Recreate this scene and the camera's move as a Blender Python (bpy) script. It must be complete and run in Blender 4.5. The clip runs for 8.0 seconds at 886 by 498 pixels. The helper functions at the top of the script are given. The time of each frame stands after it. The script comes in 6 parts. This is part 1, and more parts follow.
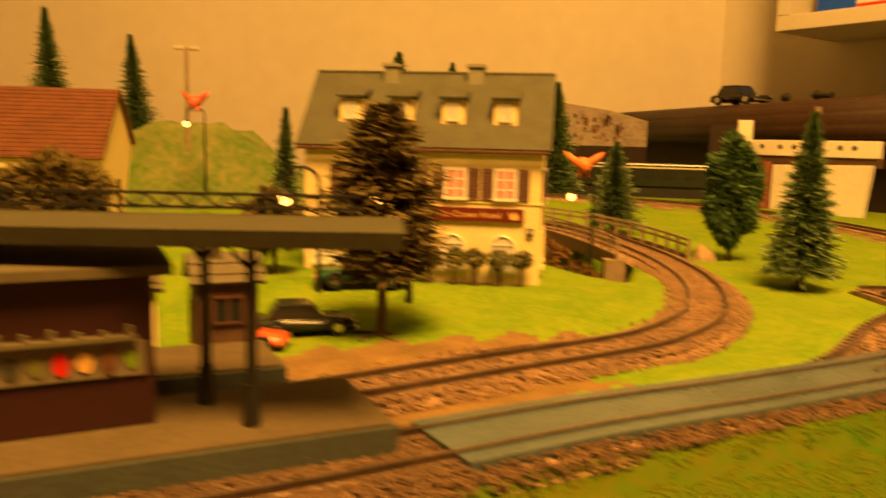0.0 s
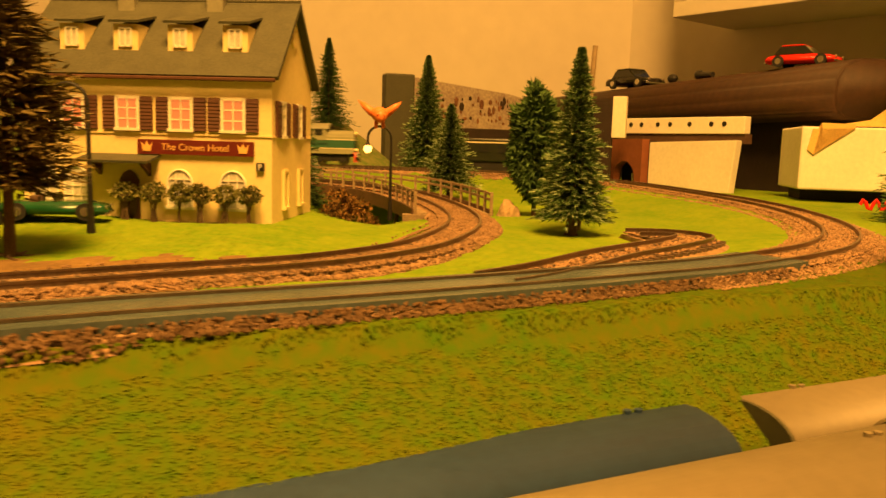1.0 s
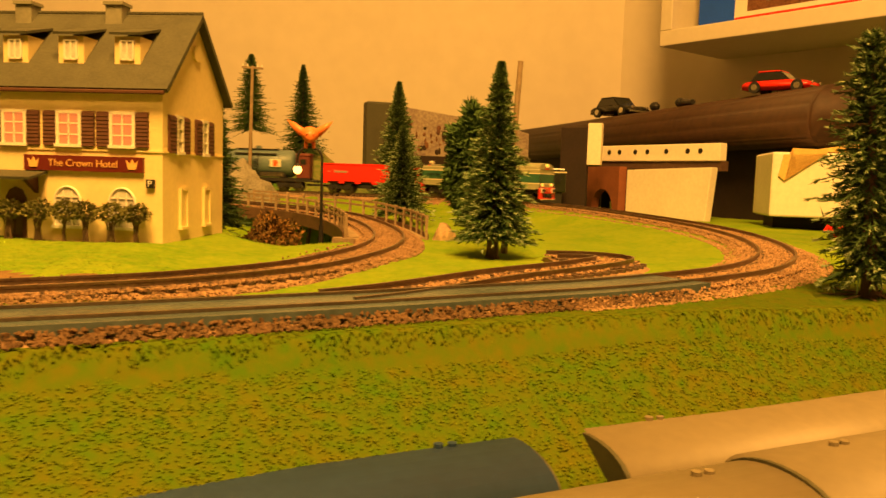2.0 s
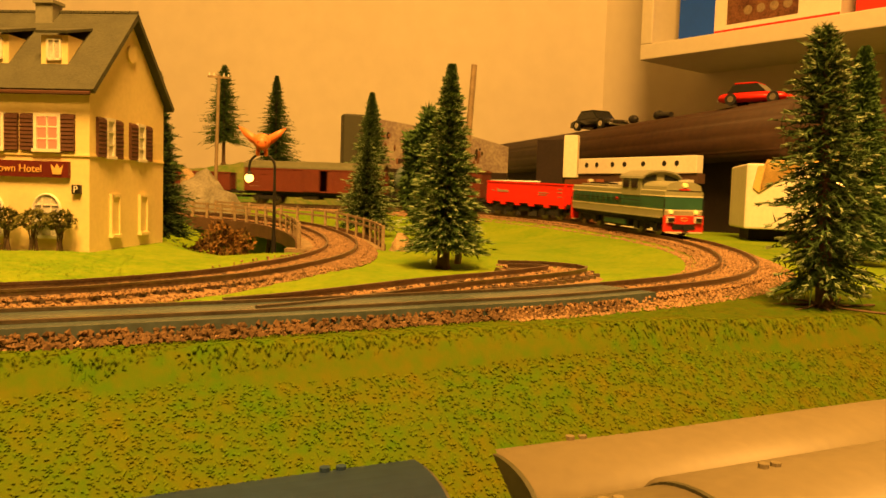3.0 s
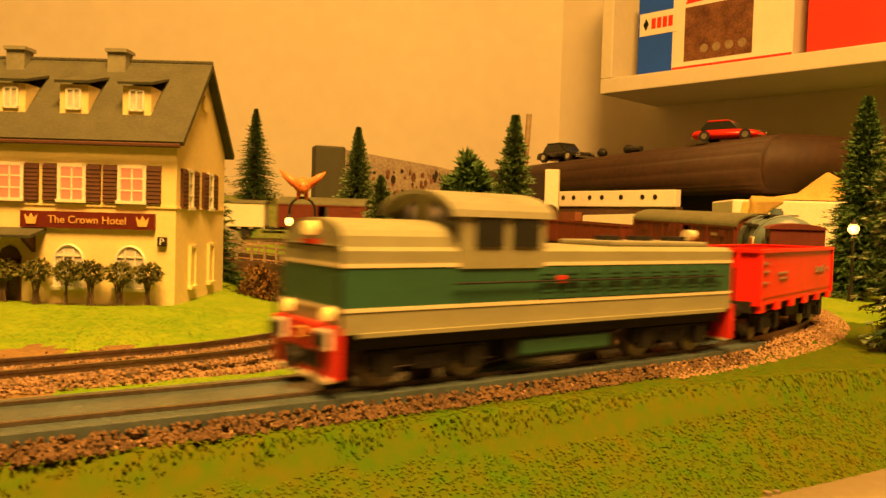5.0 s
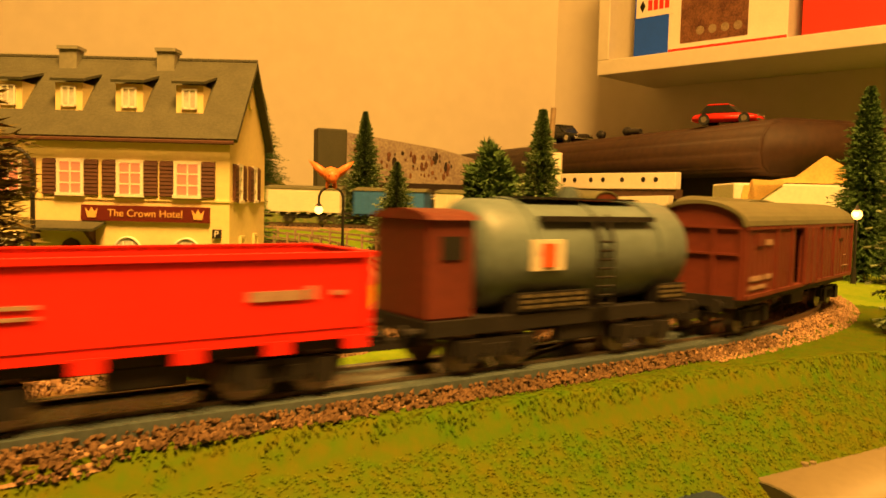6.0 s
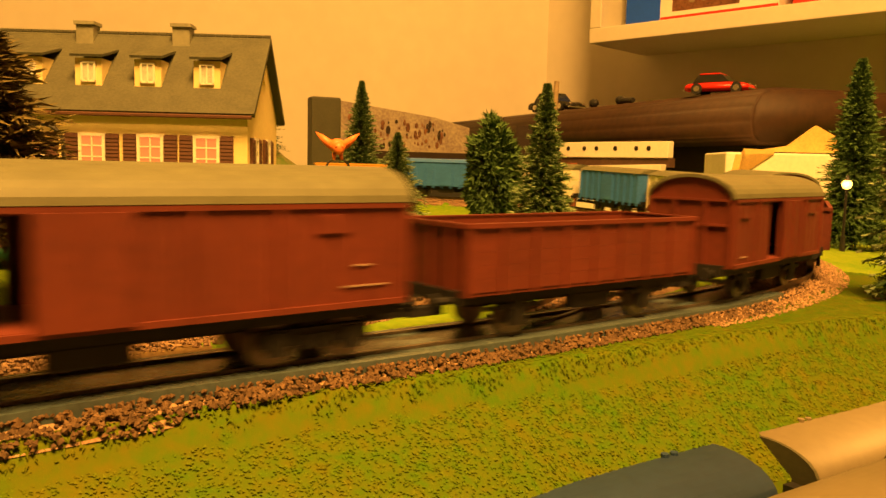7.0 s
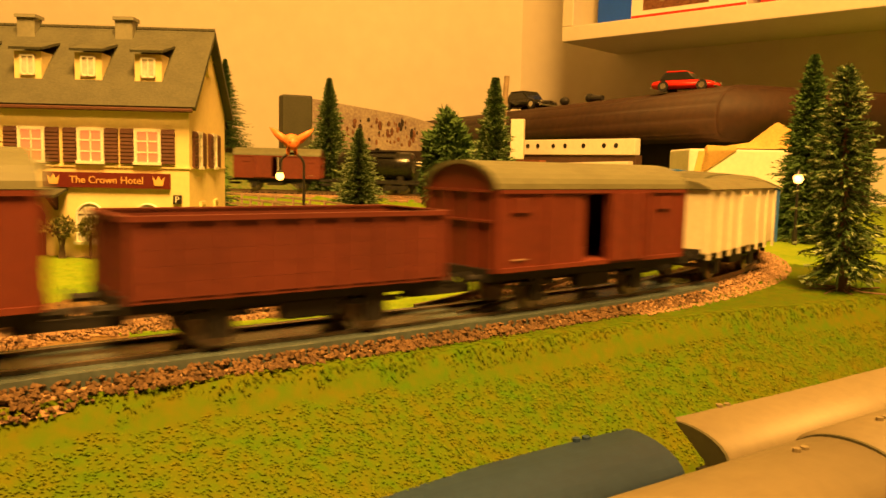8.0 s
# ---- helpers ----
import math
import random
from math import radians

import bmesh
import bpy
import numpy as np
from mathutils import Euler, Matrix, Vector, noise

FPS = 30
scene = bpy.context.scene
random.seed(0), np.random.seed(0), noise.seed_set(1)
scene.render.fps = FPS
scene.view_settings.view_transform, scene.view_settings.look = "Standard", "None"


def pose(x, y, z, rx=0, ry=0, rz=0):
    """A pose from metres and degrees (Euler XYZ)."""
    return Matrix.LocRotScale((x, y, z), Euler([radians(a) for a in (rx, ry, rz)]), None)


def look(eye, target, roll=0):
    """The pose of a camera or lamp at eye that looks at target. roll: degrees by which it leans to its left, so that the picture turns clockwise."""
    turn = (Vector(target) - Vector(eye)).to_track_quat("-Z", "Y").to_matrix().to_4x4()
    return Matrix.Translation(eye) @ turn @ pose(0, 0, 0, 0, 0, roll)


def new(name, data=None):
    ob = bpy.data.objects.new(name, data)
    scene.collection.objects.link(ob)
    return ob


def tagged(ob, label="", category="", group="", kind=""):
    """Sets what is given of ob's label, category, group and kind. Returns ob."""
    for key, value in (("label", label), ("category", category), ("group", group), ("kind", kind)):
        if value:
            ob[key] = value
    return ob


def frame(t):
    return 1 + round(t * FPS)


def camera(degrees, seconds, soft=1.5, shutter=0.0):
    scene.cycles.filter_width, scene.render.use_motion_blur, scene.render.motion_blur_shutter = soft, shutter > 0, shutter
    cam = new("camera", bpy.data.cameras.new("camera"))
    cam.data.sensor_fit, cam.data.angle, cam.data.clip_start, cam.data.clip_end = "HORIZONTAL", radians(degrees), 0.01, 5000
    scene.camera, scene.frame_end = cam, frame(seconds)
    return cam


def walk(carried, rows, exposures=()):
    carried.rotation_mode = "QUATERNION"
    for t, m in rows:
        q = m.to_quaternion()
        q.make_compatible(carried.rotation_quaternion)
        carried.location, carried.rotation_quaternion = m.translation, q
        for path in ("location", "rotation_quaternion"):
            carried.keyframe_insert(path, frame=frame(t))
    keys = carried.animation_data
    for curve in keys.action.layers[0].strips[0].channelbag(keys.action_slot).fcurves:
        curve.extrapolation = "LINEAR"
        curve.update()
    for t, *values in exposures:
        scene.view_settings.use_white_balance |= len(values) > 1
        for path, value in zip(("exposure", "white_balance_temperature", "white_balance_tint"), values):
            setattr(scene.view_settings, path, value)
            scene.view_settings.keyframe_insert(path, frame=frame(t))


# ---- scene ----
cam = camera(58.8, 8.0, 1.5, 0.45)
METRES, EYE, TILT, LEAN, TURN = 0.345, 0.0757, -7.8, -1.5, 0.0
ROWS = [
    (0.0, 0.0, 0.0, 0.0, -0.0, 0.0, -0.0),
    (0.5, 0.1694, 0.0318, -0.06, -4.75, -0.74, 0.38),
    (1.0, 0.3209, 0.0715, -0.0945, -3.18, 0.22, 0.27),
    (1.5, 0.4076, 0.1006, -0.103, -2.37, 1.72, 0.03),
    (3.0, 0.5336, 0.1749, -0.115, -3.09, 3.75, 0.08),
    (3.5, 0.5111, 0.1826, -0.0921, -4.65, 4.67, 0.42),
    (4.0, 0.4669, 0.1798, -0.1005, -6.68, 5.03, 0.58),
    (4.5, 0.3946, 0.1786, -0.0942, -7.51, 5.55, 0.75),
    (6.0, 0.2619, 0.1172, -0.0704, -8.84, 3.83, 1.25),
    (6.5, 0.2291, 0.0927, -0.0734, -9.33, 1.88, 1.35),
    (7.0, 0.2241, 0.0803, -0.0669, -9.73, 1.4, 1.44),
    (7.5, 0.2468, 0.0732, -0.0707, -10.31, 1.46, 1.54),
    (8.0, 0.2767, 0.0676, -0.0782, -10.95, 1.36, 1.71),
]
walk(cam, [(t, pose(0, 0, EYE, TILT, LEAN, TURN) @ pose(METRES * x, METRES * y, METRES * z, 90 + pitch, roll, yaw)) for t, x, y, z, yaw, pitch, roll in ROWS],
     exposures=[(0.0, -0.05), (1.5, 0.0), (4.5, 0.05), (6.5, 0.15), (8.0, 0.3)])

# ---- world and lights: a dim room lit by one warm ceiling lamp ----
world = bpy.data.worlds.new("world")
scene.world = world
world.use_nodes = True
world.node_tree.nodes["Background"].inputs[0].default_value = (1.0, 0.5, 0.16, 1)
world.node_tree.nodes["Background"].inputs[1].default_value = 0.09


def area_lamp(name, eye, target, size, power, colour):
    lamp = bpy.data.lights.new(name, "AREA")
    lamp.shape, lamp.size, lamp.energy, lamp.color = "DISK", size, power, colour
    ob = new(name, lamp)
    ob.matrix_world = look(eye, target)
    return ob


CEILING = 1.55
area_lamp("ceiling_lamp_light", (0.18, -0.3, 1.35), (0.2, 0.62, 0), 0.6, 89.0, (1.0, 0.455, 0.085))

# ---- materials ----
def mat(name, colour, rough=0.6, metal=0.0, vary=0.18, scale=60.0, bump=0.15, bump_scale=None, second=None, emit=None, emit_power=0.0, island=0.0, spec=0.4):
    """A principled material with colour mottling at two scales, fine bump, and variation from piece to piece."""
    m = bpy.data.materials.new(name)
    m.use_nodes = True
    nt = m.node_tree
    nd, ln = nt.nodes, nt.links
    bs = nd["Principled BSDF"]
    bs.inputs["Roughness"].default_value = rough
    bs.inputs["Metallic"].default_value = metal
    bs.inputs["Specular IOR Level"].default_value = spec
    tc = nd.new("ShaderNodeTexCoord")
    n1 = nd.new("ShaderNodeTexNoise")
    n1.inputs["Scale"].default_value, n1.inputs["Detail"].default_value = scale, 4
    n2 = nd.new("ShaderNodeTexNoise")
    n2.inputs["Scale"].default_value, n2.inputs["Detail"].default_value = scale * 9, 3
    ln.new(tc.outputs["Object"], n1.inputs["Vector"])
    ln.new(tc.outputs["Object"], n2.inputs["Vector"])
    add = nd.new("ShaderNodeMath")
    add.operation = "ADD"
    ln.new(n1.outputs["Fac"], add.inputs[0])
    ln.new(n2.outputs["Fac"], add.inputs[1])
    ramp = nd.new("ShaderNodeMapRange")
    ramp.inputs["From Min"].default_value, ramp.inputs["From Max"].default_value = 0.7, 1.3
    ln.new(add.outputs[0], ramp.inputs["Value"])
    mix = nd.new("ShaderNodeMix")
    mix.data_type = "RGBA"
    c2 = second or tuple(min(1.0, v * (1 + vary)) for v in colour)
    c1 = colour if second else tuple(v * (1 - vary) for v in colour)
    mix.inputs[6].default_value, mix.inputs[7].default_value = (*c1, 1), (*c2, 1)
    ln.new(ramp.outputs[0], mix.inputs[0])
    out = mix.outputs[2]
    if island:
        geo = nd.new("ShaderNodeNewGeometry")
        oi = nd.new("ShaderNodeObjectInfo")
        s = nd.new("ShaderNodeMath")
        s.operation = "ADD"
        ln.new(geo.outputs["Random Per Island"], s.inputs[0])
        ln.new(oi.outputs["Random"], s.inputs[1])
        r = nd.new("ShaderNodeMapRange")
        r.inputs["From Max"].default_value = 2.0
        r.inputs["To Min"].default_value, r.inputs["To Max"].default_value = 1 - island, 1 + island
        ln.new(s.outputs[0], r.inputs["Value"])
        hsv = nd.new("ShaderNodeHueSaturation")
        ln.new(out, hsv.inputs["Color"])
        ln.new(r.outputs[0], hsv.inputs["Value"])
        out = hsv.outputs["Color"]
    ln.new(out, bs.inputs["Base Color"])
    if bump:
        b = nd.new("ShaderNodeBump")
        b.inputs["Strength"].default_value = bump
        b.inputs["Distance"].default_value = 0.0006
        n3 = nd.new("ShaderNodeTexNoise")
        n3.inputs["Scale"].default_value, n3.inputs["Detail"].default_value = bump_scale or scale * 12, 5
        ln.new(tc.outputs["Object"], n3.inputs["Vector"])
        ln.new(n3.outputs["Fac"], b.inputs["Height"])
        ln.new(b.outputs[0], bs.inputs["Normal"])
    if emit:
        bs.inputs["Emission Color"].default_value = (*emit, 1)
        bs.inputs["Emission Strength"].default_value = emit_power
    return m


M_WALL = mat("wall_paint", (0.66, 0.61, 0.52), 0.9, vary=0.04, scale=3, bump=0.1, bump_scale=400)
M_CEIL = mat("ceiling_paint", (0.78, 0.76, 0.7), 0.9, vary=0.03, scale=3, bump=0.05)
M_FLOOR = mat("parquet", (0.22, 0.13, 0.07), 0.5, vary=0.25, scale=8)
M_GRASS = mat("grass_mat", (0.11, 0.22, 0.006), 0.95, scale=28, second=(0.21, 0.28, 0.014), bump=0.6, bump_scale=900, spec=0.1)
M_BLADE = mat("grass_fibre", (0.1, 0.22, 0.007), 0.9, scale=28, second=(0.19, 0.27, 0.013), bump=0, island=0.12, spec=0.15)
# front grass: a little greener, and darkened to stand in for dimmer light
M_BLADE_SHADED = mat("shaded_front_grass_fibre", (0.055, 0.13, 0.004), 0.95, scale=30, second=(0.108, 0.112, 0.006), bump=0, island=0.16, spec=0.05)
M_GRASS_SHADED = mat("shaded_front_grass_mat", (0.05, 0.113, 0.004), 0.95, scale=30, second=(0.094, 0.098, 0.005), bump=0.15, bump_scale=700, spec=0.05)
M_SAND = mat("platform_sand", (0.17, 0.105, 0.035), 0.95, vary=0.3, scale=70, bump=0.6, bump_scale=700)
M_BALLAST = mat("ballast_stone", (0.28, 0.175, 0.1), 0.9, vary=0.3, scale=80, bump=0.5, island=0.35)
M_SHOULDER = mat("ballast_bed", (0.26, 0.165, 0.092), 0.95, vary=0.4, scale=150, bump=1.0, bump_scale=700)
M_EARTH = mat("sandy_earth", (0.33, 0.24, 0.13), 0.95, vary=0.3, scale=60, bump=0.8, bump_scale=700)
M_SLEEPER = mat("sleeper_plastic", (0.085, 0.06, 0.04), 0.6, vary=0.3, scale=200, island=0.3)
M_BED = mat("grey_trackbed", (0.07, 0.1, 0.108), 0.27, vary=0.25, scale=50, bump=0.12, spec=0.5)
M_RAIL = mat("rail_metal", (0.2, 0.15, 0.11), 0.35, 0.75, vary=0.3, scale=90, bump=0.1)
M_PLASTER = mat("cream_plaster", (0.76, 0.63, 0.31), 0.85, vary=0.06, scale=40, bump=0.12, bump_scale=900)
M_SLATE = mat("slate_roof", (0.066, 0.068, 0.04), 0.75, vary=0.2, scale=90, bump=0.4, bump_scale=1200)
M_SHUTTER = mat("brown_shutter", (0.085, 0.035, 0.02), 0.6, vary=0.2, scale=200)
M_WHITE = mat("white_plastic", (0.75, 0.72, 0.62), 0.5, vary=0.05, scale=60, bump=0.05)
M_LITWIN = mat("lit_curtain", (0.22, 0.05, 0.02), 0.8, vary=0.2, scale=150, emit=(1.0, 0.25, 0.05), emit_power=0.75)
M_PANE = bpy.data.materials.new("window_glass")
M_PANE.use_nodes = True
M_PANE.node_tree.nodes["Principled BSDF"].inputs["Base Color"].default_value = (0.5, 0.5, 0.45, 1)
M_PANE.node_tree.nodes["Principled BSDF"].inputs["Roughness"].default_value = 0.1
M_CURTAIN = mat("net_curtain", (0.5, 0.5, 0.44), 0.9, vary=0.3, scale=300, bump=0.1)
M_SIGN = mat("sign_red", (0.11, 0.012, 0.009), 0.5, vary=0.12, scale=60, bump=0.05)
M_GOLD = mat("sign_gold", (0.7, 0.42, 0.12), 0.5, vary=0.1, scale=60, bump=0)
M_BLACK = mat("black_plastic", (0.015, 0.014, 0.013), 0.45, vary=0.3, scale=80, bump=0.1)
M_WOODDK = mat("dark_wood", (0.09, 0.05, 0.03), 0.6, vary=0.3, scale=120)
M_WOOD = mat("weathered_wood", (0.24, 0.18, 0.11), 0.8, vary=0.3, scale=150, bump=0.4)
M_TRUNK = mat("tree_trunk", (0.12, 0.075, 0.045), 0.9, vary=0.35, scale=200, bump=0.8)
M_FIR = mat("fir_bristle", (0.034, 0.078, 0.022), 0.8, scale=60, second=(0.075, 0.135, 0.04), bump=0, island=0.55, spec=0.2)
M_FIRTIP = mat("fir_tip", (0.2, 0.3, 0.14), 0.7, scale=60, second=(0.4, 0.5, 0.27), bump=0, island=0.4, spec=0.2)
M_OLIVE = mat("olive_twig", (0.07, 0.055, 0.018), 0.85, scale=60, second=(0.13, 0.1, 0.03), bump=0, island=0.5, spec=0.2)
M_LEAF = mat("topiary_leaf", (0.085, 0.095, 0.026), 0.85, scale=90, second=(0.17, 0.155, 0.045), bump=0, island=0.5, spec=0.2)
M_SHRUB = mat("autumn_shrub", (0.06, 0.055, 0.016), 0.85, scale=110, second=(0.26, 0.12, 0.03), bump=0, island=0.6, spec=0.2)
M_BALLASTDK = mat("dark_ballast", (0.095, 0.056, 0.027), 0.9, vary=0.45, scale=60, bump=0.5, island=0.35)
M_VOID = mat("dark_opening", (0.006, 0.004, 0.003), 1.0, vary=0.2, scale=50, bump=0, spec=0.0)
M_ROCK = mat("grey_rock", (0.2, 0.19, 0.15), 0.9, vary=0.35, scale=60, bump=1.0, bump_scale=300)
M_HILL = mat("hill_moss", (0.05, 0.13, 0.008), 0.95, scale=14, second=(0.2, 0.19, 0.06), bump=0.8, bump_scale=300)
M_LEATHER = mat("brown_leather", (0.036, 0.015, 0.006), 0.65, vary=0.3, scale=10, bump=0.3, bump_scale=500)
M_LEATHERDK = mat("dark_fabric", (0.02, 0.011, 0.008), 0.8, vary=0.3, scale=30)
M_FOAM = mat("white_foam", (0.72, 0.68, 0.58), 0.85, vary=0.08, scale=25, bump=0.2)
M_BRICKRED = mat("portal_brown", (0.2, 0.065, 0.03), 0.75, vary=0.2, scale=60, bump=0.3)
M_ORANGE = mat("orange_plastic", (0.75, 0.2, 0.05), 0.45, vary=0.1, scale=80, bump=0.05)
M_PINK = mat("coral_plastic", (0.7, 0.13, 0.08), 0.45, vary=0.1, scale=80, bump=0.05)
M_GLOW = mat("lamp_glow", (0.6, 0.3, 0.08), 0.3, emit=(1.0, 0.42, 0.07), emit_power=7.0, bump=0)
M_HEAD = mat("headlamp_glow", (0.9, 0.7, 0.3), 0.3, emit=(1.0, 0.5, 0.06), emit_power=0.75, bump=0)
M_LGREEN = mat("loco_green", (0.03, 0.105, 0.065), 0.4, vary=0.12, scale=70, bump=0.08)
M_LBEIGE = mat("loco_beige", (0.27, 0.27, 0.165), 0.45, vary=0.1, scale=70, bump=0.08)
M_LROOF = mat("loco_roof_grey", (0.23, 0.23, 0.16), 0.5, vary=0.15, scale=70)
M_CREAM = mat("cream_paint", (0.68, 0.62, 0.43), 0.45, vary=0.06, scale=70, bump=0.05)
M_BRED = mat("bright_red_paint", (0.75, 0.022, 0.012), 0.42, vary=0.08, scale=70, bump=0.05)
M_FRED = mat("buffer_red", (0.62, 0.03, 0.02), 0.42, vary=0.1, scale=70, bump=0.05)
M_WBROWN = mat("wagon_brown", (0.13, 0.025, 0.013), 0.6, vary=0.18, scale=40, bump=0.15)
M_WBROWN2 = mat("wagon_dull_brown", (0.115, 0.024, 0.015), 0.6, vary=0.2, scale=40, bump=0.15)
M_WROOF = mat("wagon_roof_grey", (0.115, 0.118, 0.066), 0.6, vary=0.2, scale=40)
M_TANK = mat("tank_grey", (0.12, 0.175, 0.185), 0.42, vary=0.15, scale=40)
M_WWHITE = mat("wagon_white", (0.68, 0.64, 0.5), 0.55, vary=0.08, scale=50)
M_FADED = mat("faded_lettering", (0.33, 0.22, 0.16), 0.7, vary=0.4, scale=300)
M_WBLUE = mat("wagon_blue", (0.035, 0.14, 0.45), 0.5, vary=0.15, scale=50)
M_WYELL = mat("wagon_yellow", (0.7, 0.33, 0.05), 0.5, vary=0.1, scale=50)
M_CHASSIS = mat("chassis_black", (0.011, 0.01, 0.009), 0.7, vary=0.4, scale=120)
M_STEEL = mat("wheel_steel", (0.25, 0.22, 0.19), 0.4, 0.8, vary=0.2, scale=120)
M_CGREEN = mat("car_green", (0.01, 0.07, 0.025), 0.25, vary=0.1, scale=40, bump=0)
M_CDARK = mat("car_dark", (0.02, 0.025, 0.016), 0.22, vary=0.1, scale=40, bump=0)
M_CRED = mat("car_red", (0.6, 0.02, 0.012), 0.25, vary=0.06, scale=40, bump=0)
M_CORANGE = mat("car_orange", (0.7, 0.11, 0.03), 0.3, vary=0.06, scale=40, bump=0)
M_CBLACK = mat("car_black", (0.012, 0.012, 0.01), 0.2, vary=0.1, scale=40, bump=0)
M_TYRE = mat("tyre_rubber", (0.012, 0.012, 0.012), 0.8, vary=0.2, scale=80)
M_CHROME = mat("chrome", (0.6, 0.58, 0.5), 0.2, 0.9, vary=0.05, scale=80, bump=0)
M_CGLASS = mat("dark_glass", (0.02, 0.022, 0.02), 0.08, vary=0.1, scale=20, bump=0, spec=0.6)
M_SHELF = mat("shelf_white", (0.62, 0.58, 0.48), 0.6, vary=0.04, scale=10, bump=0.05)
M_BLUEBOX = mat("box_blue", (0.012, 0.085, 0.75), 0.5, vary=0.06, scale=30, bump=0.03)
M_REDBOX = mat("box_red", (0.62, 0.035, 0.02), 0.5, vary=0.06, scale=30, bump=0.03)
M_PICTURE = mat("box_picture_brown", (0.06, 0.02, 0.015), 0.5, scale=40, second=(0.22, 0.1, 0.05), bump=0.03)
M_PAPER = mat("white_card", (0.72, 0.68, 0.6), 0.7, vary=0.05, scale=40, bump=0.03)
M_CONCRETE = mat("platform_concrete", (0.085, 0.064, 0.032), 0.85, vary=0.2, scale=50, bump=0.3)
M_KERB = mat("kerb_grey", (0.05, 0.06, 0.05), 0.8, vary=0.2, scale=60, bump=0.3)
M_CANOPY = mat("canopy_grey", (0.055, 0.055, 0.03), 0.6, vary=0.15, scale=40)
M_MAROON = mat("kiosk_maroon", (0.03, 0.007, 0.006), 0.55, vary=0.15, scale=50)
M_KROOF = mat("kiosk_roof", (0.1, 0.085, 0.045), 0.7, vary=0.12, scale=50)
M_TILEROOF = mat("clay_roof", (0.13, 0.045, 0.02), 0.8, vary=0.25, scale=80, bump=0.5)
M_GREYROOF = mat("coach_roof_grey", (0.02, 0.045, 0.1), 0.5, vary=0.15, scale=40, bump=0.1)
M_CREAMROOF = mat("coach_roof_cream", (0.175, 0.148, 0.09), 0.5, vary=0.08, scale=30, bump=0.05)
M_TAPE = mat("masking_tape", (0.62, 0.42, 0.13), 0.7, vary=0.15, scale=60)
M_PURPLE = mat("floral_purple", (0.16, 0.11, 0.12), 0.8, scale=25, second=(0.36, 0.31, 0.24), bump=0.1)


# ---- mesh helpers ----
def part(name, bm, material, parent=None, label="", smooth=False):
    me = bpy.data.meshes.new(name)
    bm.to_mesh(me)
    bm.free()
    me.materials.append(material)
    if smooth:
        me.polygons.foreach_set("use_smooth", [True] * len(me.polygons))
    ob = new(name, me)
    if parent:
        ob.parent = parent
    if label:
        ob["label"] = label
    return ob


def thing(name, m, label, category, group="", kind=""):
    ob = new(name)
    ob.empty_display_size = 0.01
    ob.matrix_basis = m
    return tagged(ob, label, category, group, kind)


def box(bm, x0, x1, y0, y1, z0, z1, m=None, bevel=0.0):
    r = bmesh.ops.create_cube(bm, size=1.0)
    vs = r["verts"]
    t = Matrix.Translation(((x0 + x1) / 2, (y0 + y1) / 2, (z0 + z1) / 2)) @ Matrix.Diagonal((x1 - x0, y1 - y0, z1 - z0, 1))
    bmesh.ops.transform(bm, matrix=(m @ t) if m else t, verts=vs)
    if bevel:
        es = list({e for v in vs for e in v.link_edges})
        bmesh.ops.bevel(bm, geom=es, offset=bevel, segments=2, affect="EDGES", profile=0.5)
    return bm


def cyl(bm, r1, r2, p, q, seg=12):
    p, q = Vector(p), Vector(q)
    d = q - p
    m = Matrix.Translation((p + q) / 2) @ d.to_track_quat("Z", "Y").to_matrix().to_4x4()
    bmesh.ops.create_cone(bm, cap_ends=True, segments=seg, radius1=r1, radius2=max(r2, 1e-5), depth=d.length, matrix=m)
    return bm


def ball(bm, r, c, seg=12, squash=(1, 1, 1)):
    bmesh.ops.create_uvsphere(bm, u_segments=seg, v_segments=max(6, seg * 2 // 3), radius=r, matrix=Matrix.Translation(c) @ Matrix.Diagonal((*squash, 1)))
    return bm


def prism(bm, outline, y0, y1, m=None):
    """Extrudes an outline of (x, z) pairs along y."""
    a = [bm.verts.new((x, y0, z)) for x, z in outline]
    b = [bm.verts.new((x, y1, z)) for x, z in outline]
    n = len(a)
    bm.faces.new(a[::-1])
    bm.faces.new(b)
    for i in range(n):
        bm.faces.new((a[i], a[(i + 1) % n], b[(i + 1) % n], b[i]))
    bmesh.ops.recalc_face_normals(bm, faces=bm.faces)
    if m:
        bmesh.ops.transform(bm, matrix=m, verts=a + b)
    return bm


def tube(bm, pts, r, seg=8):
    """A round tube along points."""
    rings = []
    pts = [Vector(p) for p in pts]
    for i, p in enumerate(pts):
        d = pts[min(i + 1, len(pts) - 1)] - pts[max(i - 1, 0)]
        q = d.to_track_quat("Z", "Y")
        rings.append([bm.verts.new(p + q @ Vector((r * math.cos(a), r * math.sin(a), 0))) for a in [2 * math.pi * k / seg for k in range(seg)]])
    for a, b in zip(rings, rings[1:]):
        for k in range(seg):
            bm.faces.new((a[k], a[(k + 1) % seg], b[(k + 1) % seg], b[k]))
    bm.faces.new(rings[0][::-1])
    bm.faces.new(rings[-1])
    return bm


